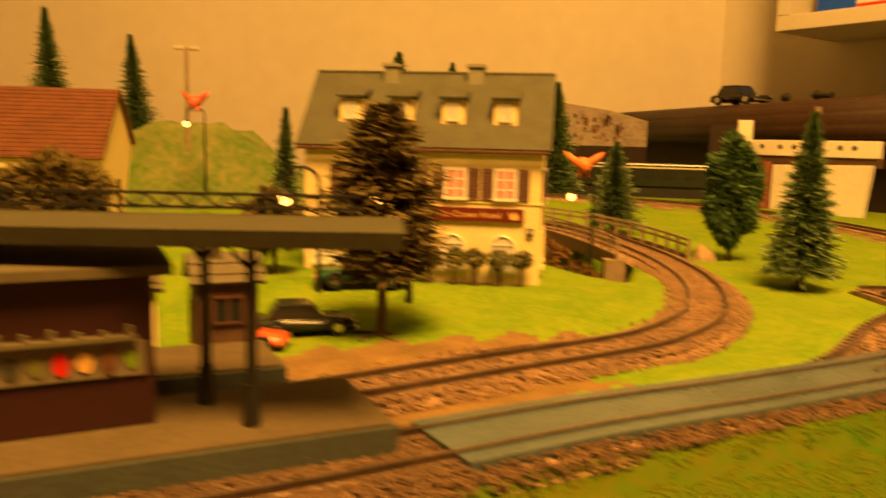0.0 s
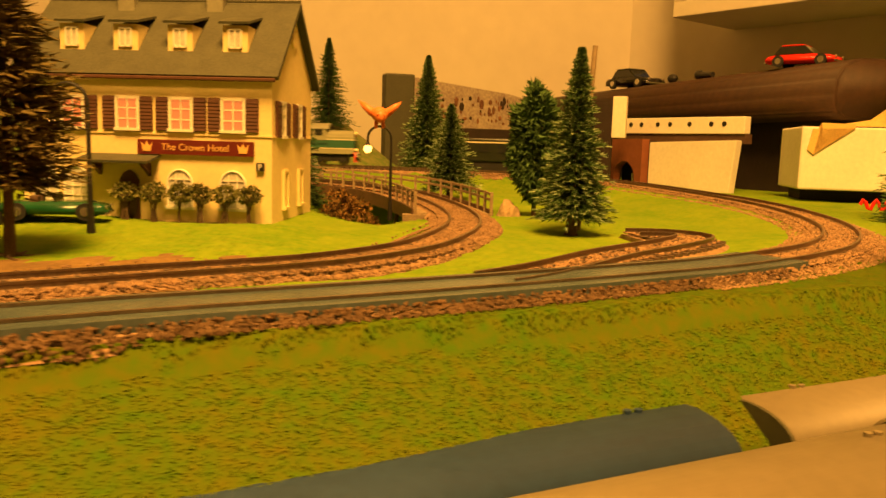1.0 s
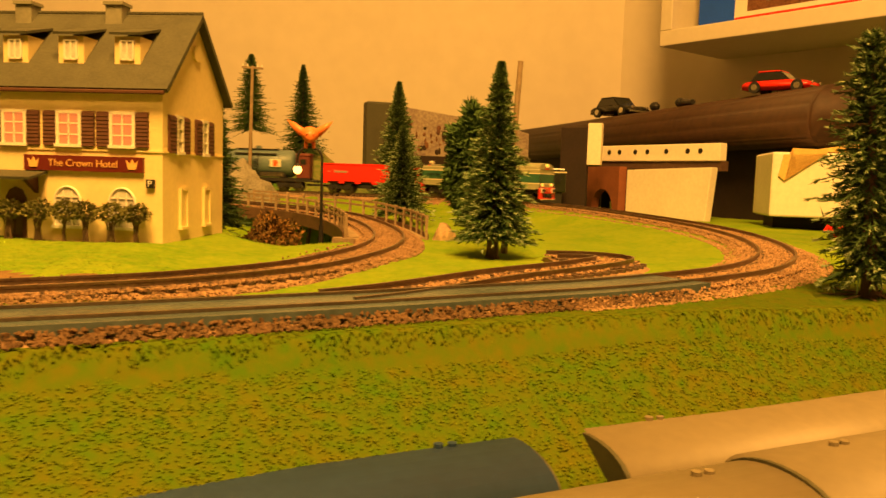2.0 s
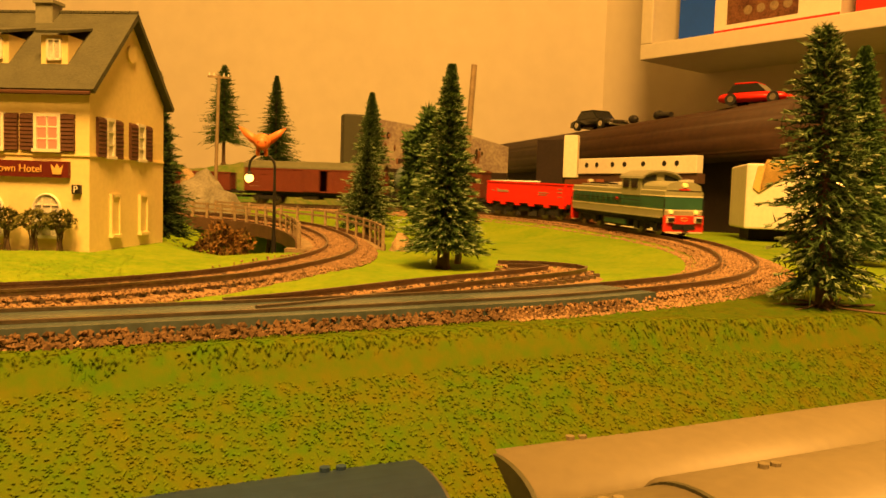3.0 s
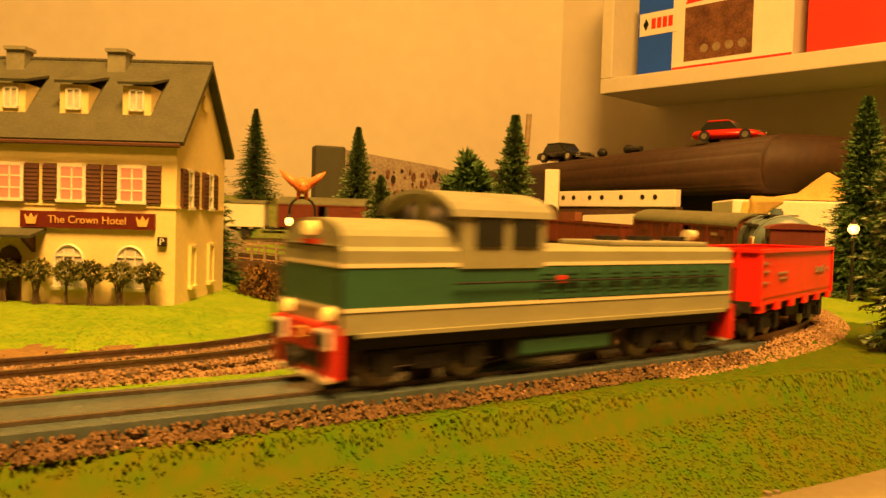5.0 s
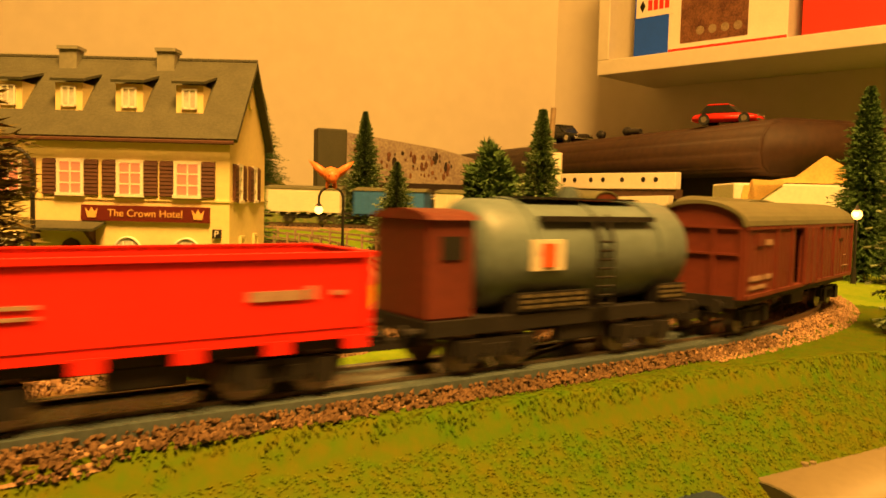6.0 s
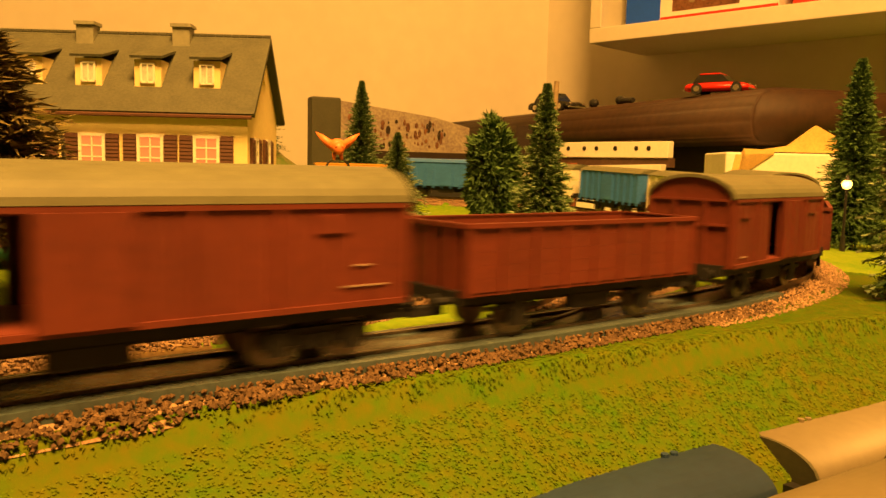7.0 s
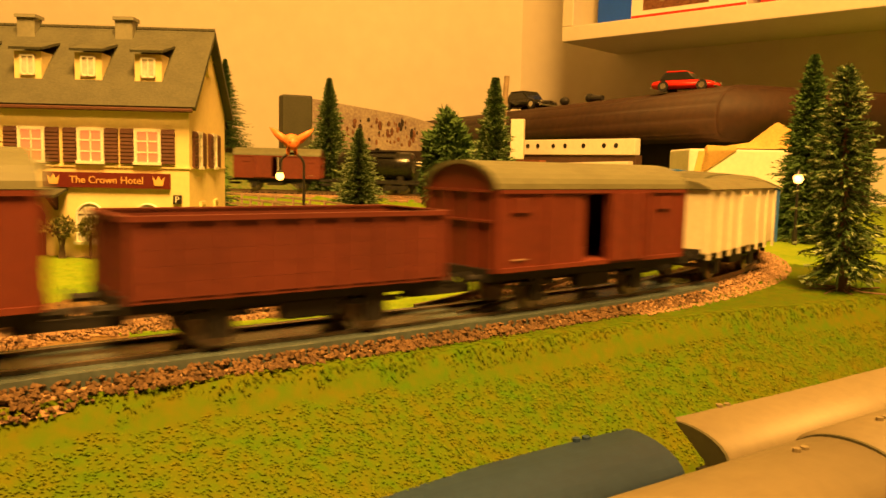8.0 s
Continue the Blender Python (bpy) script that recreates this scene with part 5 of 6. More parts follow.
car(on_bench(0.112, 0.045, 0.1525, 150), 0.084, M_CRED, "red sports model car standing on the bench", category="car")
car(on_bench(0.545, 0.05, 0.1525, 168), 0.108, M_CBLACK, "black model car standing on the bench")
for x, l in ((0.33, 0.03), (0.405, 0.016)):
    t = thing("toy_cannon" if l > 0.02 else "knob", on_bench(x, 0.04), "small dark object lying on the bench", "ornament")
    bm = bmesh.new()
    ball(bm, 0.008, (0, 0, 0.0065), 12, (1.1, 1, 0.9))
    part("head", bm, M_BLACK, t)
    if l > 0.02:
        bm = bmesh.new()
        cyl(bm, 0.005, 0.004, (-0.004, 0, 0.006), (-0.034, 0, 0.0045), 10)
        part("barrel", bm, M_BLACK, t)

# white strip with oval holes
PA, PB = Vector((0.535, 0.975, 0)), Vector((0.432, 1.16, 0))
pd = (PB - PA).normalized()
pn = Vector((pd.y, -pd.x, 0))
STRIP_M = Matrix(((pd.x, pn.x, 0, PA.x), (pd.y, pn.y, 0, PA.y), (0, 0, 1, 0), (0, 0, 0, 1)))
t = thing("perforated_strip", STRIP_M, "white plastic strip with a row of dark oval holes", "strip")
PL = (PB - PA).length
bm = bmesh.new()
box(bm, 0, PL, 0, 0.012, 0.068, 0.0895, bevel=0.001)
part("strip", bm, M_FOAM, t)
for k, x in enumerate((0.03, 0.05, 0.085, 0.118, 0.14, 0.17, 0.19)):
    bm = bmesh.new()
    cyl(bm, 0.0033, 0.0033, (x, 0.004, 0.0805), (x, -0.0006, 0.0805), 14)
    part("hole", bm, M_BLACK, t)
# dark bar added as the shadow below the perforated strip
bm = bmesh.new()
box(bm, 0.0, PL, 0.003, 0.016, 0.056, 0.068)
part("painted_shadow_strip", bm, M_WOODDK, t)
# white foam slab leaning below it
t = thing("foam_slab", STRIP_M, "white foam slab leaning against the bench base", "slab")
bm = bmesh.new()
prism(bm, [(0.012, -0.075), (0.138, -0.075), (0.138, 0.056), (-0.002, 0.06)], -0.016, -0.004)
bmesh.ops.bevel(bm, geom=list(bm.edges), offset=0.001, segments=2, affect="EDGES")
part("slab", bm, M_FOAM, t)
# brown tunnel portal
PM = STRIP_M @ pose(0.141, -0.02, 0, 0, 0, 8)
t = thing("tunnel_portal", PM, "brown tunnel portal with a dark round arch", "tunnel portal")
bm = bmesh.new()
prism(bm, [(0.0, -0.07), (0.014, -0.07), (0.014, 0.005)] + [(0.038 - 0.024 * math.cos(a), 0.005 + 0.024 * math.sin(a)) for a in [math.pi * k / 12 for k in range(1, 12)]] + [(0.062, 0.005), (0.062, -0.07), (0.078, -0.07), (0.078, 0.06), (0.0, 0.06)], -0.006, 0.006)
part("portal_wall", bm, M_BRICKRED, t)
bm = bmesh.new()
box(bm, 0.002, 0.076, 0.02, 0.022, -0.07, 0.058)
part("tunnel_back", bm, M_BLACK, t)
bm = bmesh.new()
box(bm, 0.078, 0.1, -0.004, 0.02, -0.07, 0.05)
part("side_block", bm, M_BLACK, t)
bm = bmesh.new()
cyl(bm, 0.0015, 0.0015, (0.03, 0.008, -0.02), (0.036, 0.008, 0.012), 8)
part("white_stick", bm, M_WHITE, t)
# grey post and the dark upright before it
t = thing("grey_post", pose(0.392, 1.058, 0, 0, 0, -25), "short pale grey upright board beside a dark one", "post")
bm = bmesh.new()
box(bm, 0.0, 0.018, 0, 0.012, 0.06, 0.114, bevel=0.0008)
part("board", bm, M_FOAM, t)
bm = bmesh.new()
box(bm, -0.035, 0.0, 0, 0.012, -0.07, 0.108)
part("dark_upright", bm, M_LEATHERDK, t)
# white box with tape
t = thing("white_box", pose(0.525, 0.815, 0, 0, 0, -14), "white cardboard box with peeling yellow tape", "box")
bm = bmesh.new()
box(bm, 0, 0.125, 0, 0.09, 0.009, 0.0735, bevel=0.002)
part("carton", bm, M_FOAM, t)
bm = bmesh.new()
prism(bm, [(0.01, 0.071), (0.05, 0.0725), (0.05, 0.0765), (0.018, 0.0775), (0.022, 0.06), (0.012, 0.045), (0.006, 0.05)], -0.002, -0.0005)
part("tape", bm, M_TAPE, t, "peeling yellow masking tape")
bm = bmesh.new()
prism(bm, [(0.03, 0.075), (0.125, 0.075), (0.12, 0.092), (0.098, 0.104), (0.09, 0.098), (0.07, 0.082)], 0.012, 0.02)
part("flap", bm, M_TAPE, t, "crumpled cardboard flap")
bm = bmesh.new()
box(bm, 0.01, 0.115, 0.03, 0.08, -0.9, 0.009)
part("stand", bm, M_LEATHERDK, t)
# red ornamental script, unreadable, as plain curls
t = thing("red_ornament", pose(0.50, 0.66, -0.002, 0, 0, -20), "red curled wire ornament lying behind the track", "ornament")
bm = bmesh.new()
tube(bm, [(0.004 * k * 0.5, 0, 0.006 + 0.0055 * math.sin(k * 1.3) * (1.3 if k % 5 == 0 else 0.8)) for k in range(24)], 0.0016, 6)
part("curl", bm, M_BRED, t)

# dark framed panel with floral print at the back
t = thing("floral_panel", pose(0.087, 1.386, 0, 0, 0, 14), "dark framed panel with a purple and grey floral print", "panel")
bm = bmesh.new()
box(bm, 0.0, 0.052, 0, 0.03, -0.88, 0.163, bevel=0.003)
part("frame", bm, M_CANOPY, t, "dark olive frame edge")
bm = bmesh.new()
prism(bm, [(0.052, 0.075), (0.3, 0.075), (0.3, 0.122), (0.23, 0.138), (0.052, 0.159)], 0.008, 0.03)
part("print", bm, M_PURPLE, t, "floral print")
rnd = random.Random(8)
for k in range(70):
    bm = bmesh.new()
    fx = rnd.uniform(0.062, 0.25)
    ball(bm, rnd.uniform(0.002, 0.005), (fx, 0.0075, rnd.uniform(0.082, 0.14 - 0.08 * (fx - 0.06))), 7, (rnd.uniform(0.5, 1.0), 0.12, rnd.uniform(0.8, 1.8)))
    part("blossom", bm, M_PICTURE if k % 3 else M_LEATHERDK, t)
bm = bmesh.new()
box(bm, 0.052, 0.3, 0.008, 0.05, -0.88, 0.075)
part("dark_base", bm, M_LEATHERDK, t)
# dark green parked coach under the bench
t = thing("passenger_coach", pose(0.262, 1.045, 0.014, 0, 0, -12), "dark green parked passenger coach with a white line", "railway coach")
bm = bmesh.new()
box(bm, -0.13, 0.1, -0.016, 0.016, 0.010, 0.040, bevel=0.002)
part("body", bm, M_CDARK, t)
bm = bmesh.new()
box(bm, -0.1305, 0.1005, -0.0163, 0.0163, 0.034, 0.0355)
part("white_line", bm, M_CREAM, t)
bm = bmesh.new()
box(bm, -0.125, 0.095, -0.013, 0.013, -0.004, 0.010)
part("underframe", bm, M_CHASSIS, t)
for k in range(9):
    bm = bmesh.new()
    box(bm, -0.12 + k * 0.025, -0.106 + k * 0.025, -0.0168, -0.0158, 0.022, 0.031)
    part("window", bm, M_CGLASS, t)

# ---- shelf ----
SHELF_AT = pose(0.02, 0, -0.016)


def shelf():
    t = thing("wall_shelf", SHELF_M @ SHELF_AT, "white wall shelf unit holding boxed model trains", "shelf")
    D = 0.215
    bm = bmesh.new()
    box(bm, -0.022, 1.2, 0.0, D, 0.317, 0.346, bevel=0.002)
    part("bottom_board", bm, M_SHELF, t)
    bm = bmesh.new()
    box(bm, -0.022, 0.004, 0.0, D, 0.346, 0.63, bevel=0.002)
    part("side_board", bm, M_SHELF, t)
    bm = bmesh.new()
    box(bm, 0.004, 1.2, 0.0, D, 0.61, 0.63, bevel=0.002)
    part("top_board", bm, M_SHELF, t)
    bm = bmesh.new()
    box(bm, 0.004, 1.2, 0.0, 0.008, 0.346, 0.61)
    part("back_board", bm, M_SHELF, t)


shelf()


def train_box(x, L, H, seed):
    m = SHELF_M @ SHELF_AT @ pose(x, 0.06, 0.346)
    t = thing("boxed_model", m, "blue red and white model train carton with a window", "box", "cartons on the shelf")
    bm = bmesh.new()
    box(bm, 0, L, 0, 0.12, 0, H, bevel=0.001)
    bx = part("carton", bm, M_PAPER, t)
    y = 0.12
    bm = bmesh.new(); box(bm, 0.001, 0.075, y, y + 0.0006, 0.001, H - 0.001)
    part("blue_field", bm, M_BLUEBOX, bx)
    bm = bmesh.new(); box(bm, 0.004, 0.085, y + 0.0006, y + 0.0012, H * 0.48, H * 0.74)
    lg = part("label_plate", bm, M_PAPER, bx)
    bm = bmesh.new()
    prism(bm, [(0.012, H * 0.61), (0.018, H * 0.54), (0.024, H * 0.61), (0.018, H * 0.68)], y + 0.0012, y + 0.0018)
    part("emblem", bm, M_CBLACK, lg)
    bm = bmesh.new()
    for k in range(4):
        box(bm, 0.03 + k * 0.012, 0.039 + k * 0.012, y + 0.0012, y + 0.0018, H * 0.55, H * 0.67)
    part("brand_bar", bm, M_REDBOX, lg)
    bm = bmesh.new(); box(bm, 0.10, L - 0.07, y, y + 0.0006, H * 0.12, H * 0.72)
    part("picture", bm, M_PICTURE, bx)
    bm = bmesh.new()
    for k in range(4):
        cyl(bm, 0.008, 0.008, (0.14 + k * 0.024, y + 0.0006, H * 0.24), (0.14 + k * 0.024, y + 0.0012, H * 0.24), 14)
    part("picture_wheel", bm, M_WOOD, bx)
    bm = bmesh.new()
    prism(bm, [(0.10, H * 0.76), (L - 0.05, H * 0.8), (L - 0.05, H * 0.94), (0.115, H * 0.94)], y, y + 0.0006)
    part("red_band", bm, M_REDBOX, bx)
    bm = bmesh.new(); box(bm, 0.076, L - 0.001, y, y + 0.0006, 0.001, H * 0.07)
    part("red_line", bm, M_REDBOX, bx)


train_box(0.038, 0.30, 0.165, 1)
t = thing("red_carton", SHELF_M @ SHELF_AT @ pose(0.365, 0.06, 0.346), "plain red cardboard carton on the shelf", "box")
bm = bmesh.new()
box(bm, 0, 0.3, 0, 0.13, 0, 0.2, bevel=0.001)
part("carton", bm, M_REDBOX, t)

# ---- lower board with parked coaches in front ----
bm = bmesh.new()
box(bm, -1.2, 1.5, -0.6, 0.9, -0.10, -0.0745)
ob = part("lower_board", bm, M_WOODDK)
tagged(ob, "dark lower board in front of the layout", "board", kind="structure")
FD = math.degrees(math.atan2(0.42, 1.0))


def yard_coach(x, q, L, top, m_roof, m_side, label, red_end=False):
    """A coach whose front end starts at x on the line q behind the lawn edge; it runs along the edge."""
    d = Vector((1, 0.42, 0)).normalized()
    n = Vector((0.42, -1, 0)).normalized()
    p = Vector((x, 0.233 + 0.42 * (x - 0.168), 0)) + n * q
    t = thing("parked_coach", pose(p.x, p.y, top - 0.046, 0, 0, FD), label, "railway coach", "coaches parked below the lawn")
    W = 0.0165
    bm = bmesh.new()
    box(bm, 0.001, L - 0.001, -W, W, 0.011, 0.037)
    body = part("body", bm, m_side, t)
    bm = bmesh.new()
    prism(bm, [(W * 1.03 * math.cos(a), 0.0365 + 0.0095 * math.sin(a) ** 0.85) for a in [math.pi * k / 18 for k in range(19)]], 0.0, L, Matrix(((0, 1, 0, 0), (1, 0, 0, 0), (0, 0, 1, 0), (0, 0, 0, 1))))
    part("roof", bm, m_roof, t, "", True)
    for k in range(2):
        x2 = 0.022 + k * (L - 0.044)
        for u in (-0.013, 0.013):
            wheelset(t, x2 + u)
        bm = bmesh.new()
        box(bm, x2 - 0.02, x2 + 0.02, -0.013, 0.013, 0.004, 0.01)
        part("bogie", bm, M_CHASSIS, t)
    for k in range(int(L / 0.022)):
        for s in (-1, 1):
            bm = bmesh.new()
            box(bm, 0.008 + k * 0.022, 0.022 + k * 0.022, min(s * W, s * (W + 0.0004)), max(s * W, s * (W + 0.0004)), 0.023, 0.032)
            part("window", bm, M_CGLASS, body)
    for e, xx in ((-1, 0.001), (1, L - 0.001)):
        bm = bmesh.new()
        box(bm, min(xx, xx + e * 0.006), max(xx, xx + e * 0.006), -0.0125, 0.0125, 0.012, 0.0355)
        part("gangway", bm, M_BLACK, t)
    # arched end panels; their dark colour stands in for shade on the ends
    for e, xx in ((-1, 0.001), (1, L - 0.001)):
        bm = bmesh.new()
        rim = [(W * 0.97 * math.cos(a), 0.0362 + 0.009 * math.sin(a) ** 0.85) for a in [math.pi * k / 14 for k in range(15)]]
        prism(bm, rim + [(-W * 0.97, 0.012), (W * 0.97, 0.012)], min(xx, xx + e * 0.0022), max(xx, xx + e * 0.0022), Matrix(((0, 1, 0, 0), (1, 0, 0, 0), (0, 0, 1, 0), (0, 0, 0, 1))))
        bmesh.ops.recalc_face_normals(bm, faces=bm.faces)
        part("end_wall", bm, M_CANOPY, t, "arched coach end coloured dark to stand in for shade")
    for k in range(3):
        bm = bmesh.new()
        x3 = 0.02 + k * (L - 0.04) / 2
        cyl(bm, 0.0011, 0.0011, (x3, 0.0035, 0.0445), (x3, 0.0035, 0.0468), 8)
        cyl(bm, 0.0011, 0.0011, (x3 + 0.0035, 0.0035, 0.0445), (x3 + 0.0035, 0.0035, 0.0466), 8)
        part("roof_vent", bm, m_roof, t)
    if red_end:
        for s in (-1, 1):
            bm = bmesh.new()
            box(bm, L + 0.0008, L + 0.003, s * 0.0125 - 0.0025, s * 0.0125 + 0.0025, 0.022, 0.034)
            part("tail_panel", bm, M_FRED, t)
    return t


yard_coach(-0.095, 0.025, 0.3, -0.0235, M_GREYROOF, M_MAROON, "parked coach with a dark blue-grey roof", True)
yard_coach(0.2, 0.025, 0.3, -0.0235, M_CREAMROOF, M_CREAM, "parked coach with a rounded cream roof")
yard_coach(-0.0135, 0.0625, 0.2525, -0.022, M_CREAMROOF, M_CREAM, "long parked coach with a cream roof standing below the lawn")
yard_coach(0.2197, 0.0625, 0.25, -0.0205, M_CREAMROOF, M_CREAM, "second long parked coach with a cream roof")


# ---- train ----
def bogie(t, x, base=0.02):
    bm = bmesh.new()
    for s in (-1, 1):
        box(bm, x - base / 2 - 0.005, x + base / 2 + 0.005, s * 0.0125 - 0.001, s * 0.0125 + 0.001, 0.005, 0.009)
        for e in (-1, 1):
            box(bm, x + e * base / 2 - 0.0025, x + e * base / 2 + 0.0025, s * 0.0135 - 0.001, s * 0.0135 + 0.001, 0.003, 0.0085)
        for k in range(3):
            cyl(bm, 0.0014, 0.0014, (x + (k - 1) * 0.0032, s * 0.0132, 0.004), (x + (k - 1) * 0.0032, s * 0.0132, 0.0075), 6)
    box(bm, x - 0.004, x + 0.004, -0.012, 0.012, 0.006, 0.011)
    part("bogie", bm, M_CHASSIS, t)
    wheelset(t, x - base / 2)
    wheelset(t, x + base / 2)


def buffers(t, L, z=0.0115):
    for e in (-1, 1):
        for s in (-1, 1):
            bm = bmesh.new()
            cyl(bm, 0.0011, 0.0011, (e * (L / 2 - 0.008), s * 0.010, z), (e * (L / 2 - 0.0015), s * 0.010, z), 8)
            cyl(bm, 0.0024, 0.0024, (e * (L / 2 - 0.002), s * 0.010, z), (e * (L / 2 - 0.001), s * 0.010, z), 12)
            part("buffer", bm, M_CHASSIS, t)
        bm = bmesh.new()
        box(bm, min(e * (L / 2 - 0.012), e * (L / 2 + 0.001)), max(e * (L / 2 - 0.012), e * (L / 2 + 0.001)), -0.002, 0.002, 0.006, 0.0085)
        part("coupler", bm, M_CHASSIS, t)


def underframe(t, L, W=0.03, z0=0.0105, z1=0.0145, boxes=True):
    bm = bmesh.new()
    box(bm, -L / 2 + 0.007, L / 2 - 0.007, -W / 2 + 0.001, W / 2 - 0.001, z0, z1)
    box(bm, -L / 2 + 0.02, L / 2 - 0.02, -0.004, 0.004, z0 - 0.003, z0)
    part("underframe", bm, M_CHASSIS, t)
    if boxes:
        for s in (-1, 1):
            bm = bmesh.new()
            box(bm, -0.012, 0.006, s * 0.011 - 0.002, s * 0.011 + 0.002, 0.0055, 0.0105, bevel=0.0006)
            part("brake_gear", bm, M_CHASSIS, t)


def axles(t, L):
    for e in (-1, 1):
        x = e * (L / 2 - 0.03)
        wheelset(t, x)
        for s in (-1, 1):
            bm = bmesh.new()
            box(bm, x - 0.003, x + 0.003, s * 0.0128 - 0.0008, s * 0.0128 + 0.0008, 0.003, 0.011)
            box(bm, x - 0.0085, x + 0.0085, s * 0.0128 - 0.0006, s * 0.0128 + 0.0006, 0.008, 0.0094)
            part("axle_guard", bm, M_CHASSIS, t)


def bars(t, spots, parent_mat, side_y, parent=None):
    """Unreadable lettering as plain bars."""
    for x0, x1, z0, z1 in spots:
        for s in (-1, 1):
            bm = bmesh.new()
            y = s * side_y
            box(bm, x0, x1, min(y, y + s * 0.0003), max(y, y + s * 0.0003), z0, z1)
            part("lettering_bar", bm, parent_mat, parent or t)


def covered_wagon(L, m_body, long, seed, label, door=0.0):
    t = thing("covered_wagon", Matrix(), label, "freight wagon", "wagons of the goods train")
    rnd = random.Random(seed)
    b = L / 2 - 0.008
    W, z0, z1, z2 = 0.0165, 0.0135, 0.0385, 0.0465
    bm = bmesh.new()
    out = [(-W, z0), (W, z0), (W, z1)] + [(W * math.cos(a), z1 + (z2 - z1) * math.sin(a)) for a in [math.pi * k / 12 for k in range(1, 12)]] + [(-W, z1)]
    g = 0.0042 if long else 0.0055
    gx = 0.0125 if long else door
    th = 0.0009
    turn = Matrix(((0, 1, 0, 0), (1, 0, 0, 0), (0, 0, 1, 0), (0, 0, 0, 1)))
    box(bm, -b + th, b - th, -W, W, z0, z0 + 0.0015)
    body = part("wagon_floor", bm, m_body, t)
    for x0, x1 in ((-b, -b + th), (b - th, b)):
        bm = bmesh.new()
        prism(bm, out, x0, x1, turn)
        part("end_wall", bm, m_body, body)
    for s in (-1, 1):
        for x0, x1 in ((-b + th, gx - g), (gx + g, b - th)):
            bm = bmesh.new()
            box(bm, x0, x1, min(s * W, s * (W - th)), max(s * W, s * (W - th)), z0 + 0.0015, z1)
            part("side_wall", bm, m_body, body)
        bm = bmesh.new()
        box(bm, gx - g, gx + g, min(s * W, s * (W - th)), max(s * W, s * (W - th)), z1 - 0.0015, z1)
        part("lintel", bm, m_body, body)
    bm = bmesh.new()
    arc = [((W + 0.001) * math.cos(a), z1 + 0.0004 + (z2 + 0.0006 - z1) * math.sin(a)) for a in [math.pi * k / 16 for k in range(17)]]
    arc2 = [((W) * math.cos(a), z1 - 0.0002 + (z2 - z1) * math.sin(a)) for a in [math.pi * k / 16 for k in range(17)]]
    prism(bm, arc + arc2[::-1], -b - 0.0012, b + 0.0012, Matrix(((0, 1, 0, 0), (1, 0, 0, 0), (0, 0, 1, 0), (0, 0, 0, 1))))
    part("roof", bm, M_WROOF, t, "grey-green arched roof")
    # boards and ribs on the sides
    for s in (-1, 1):
        n = int(2 * b / 0.0052)
        bm = bmesh.new()
        for k in range(n):
            x = -b + 2 * b * (k + 0.5) / n
            if abs(x - gx) < g + 0.002:
                continue
            box(bm, x - 0.0022, x + 0.0022, min(s * W, s * (W + 0.00035)), max(s * W, s * (W + 0.00035)), z0 + 0.0012, z1 - 0.0012)
        part("side_planks", bm, m_body, body)
        bm = bmesh.new()
        for x in [-b + 0.0006, -b * 0.55, b * 0.55, b - 0.0006] + ([-b * 0.3, b * 0.3] if long else []):
            box(bm, x - 0.0006, x + 0.0006, min(s * W, s * (W + 0.0011)), max(s * W, s * (W + 0.0011)), z0, z1)
        box(bm, -b, b, min(s * W, s * (W + 0.0011)), max(s * W, s * (W + 0.0011)), z0, z0 + 0.0014)
        box(bm, -b, b, min(s * W, s * (W + 0.0009)), max(s * W, s * (W + 0.0009)), z1 - 0.001, z1 + 0.0002)
        part("side_frame", bm, m_body, body)
        # door leaf slid open beside the doorway
        bm = bmesh.new()
        x0, x1 = gx - g - 0.019, gx - g
        box(bm, x0, x1, min(s * (W + 0.0009), s * (W + 0.0018)), max(s * (W + 0.0009), s * (W + 0.0018)), z0 + 0.001, z1 - 0.001)
        for x in (x0 + 0.0008, (x0 + x1) / 2, x1 - 0.0008):
            box(bm, x - 0.0006, x + 0.0006, min(s * (W + 0.0018), s * (W + 0.0023)), max(s * (W + 0.0018), s * (W + 0.0023)), z0 + 0.001, z1 - 0.001)
        part("sliding_door", bm, m_body, body)
        for x in (-b * 0.72, b * 0.8):
            bm = bmesh.new()
            box(bm, x - 0.004, x + 0.004, min(s * W, s * (W + 0.0009)), max(s * W, s * (W + 0.0009)), z1 - 0.0068, z1 - 0.0024)
            part("vent", bm, m_body, body)
    for e in (-1, 1):
        bm = bmesh.new()
        x = e * b
        for y in (-W + 0.0008, -0.006, 0.006, W - 0.0008):
            box(bm, min(x, x + e * 0.0009), max(x, x + e * 0.0009), y - 0.0006, y + 0.0006, z0, z1)
        for z in (z1 - 0.0004, (z0 + z1) / 2 + 0.003):
            box(bm, min(x, x + e * 0.0008), max(x, x + e * 0.0008), -W, W, z - 0.0004, z + 0.0004)
        part("end_frame", bm, m_body, body)
    bars(t, [(b * 0.62, b * 0.72, 0.0195, 0.0212), (b * 0.75, b * 0.93, 0.0195, 0.0212), (b * 0.7, b * 0.93, 0.0165, 0.0178), (b * 0.62, b * 0.72, 0.0318, 0.0338), (-b * 0.92, -b * 0.76, 0.0185, 0.0189), (-b * 0.86, -b * 0.8, 0.0235, 0.0239)] if long else [(b * 0.74, b * 0.86, 0.017, 0.0174)], M_FADED, W + 0.0004, body)
    underframe(t, L)
    if long:
        bogie(t, -L / 2 + 0.032)
        bogie(t, L / 2 - 0.032)
    else:
        axles(t, L)
    buffers(t, L)
    return t


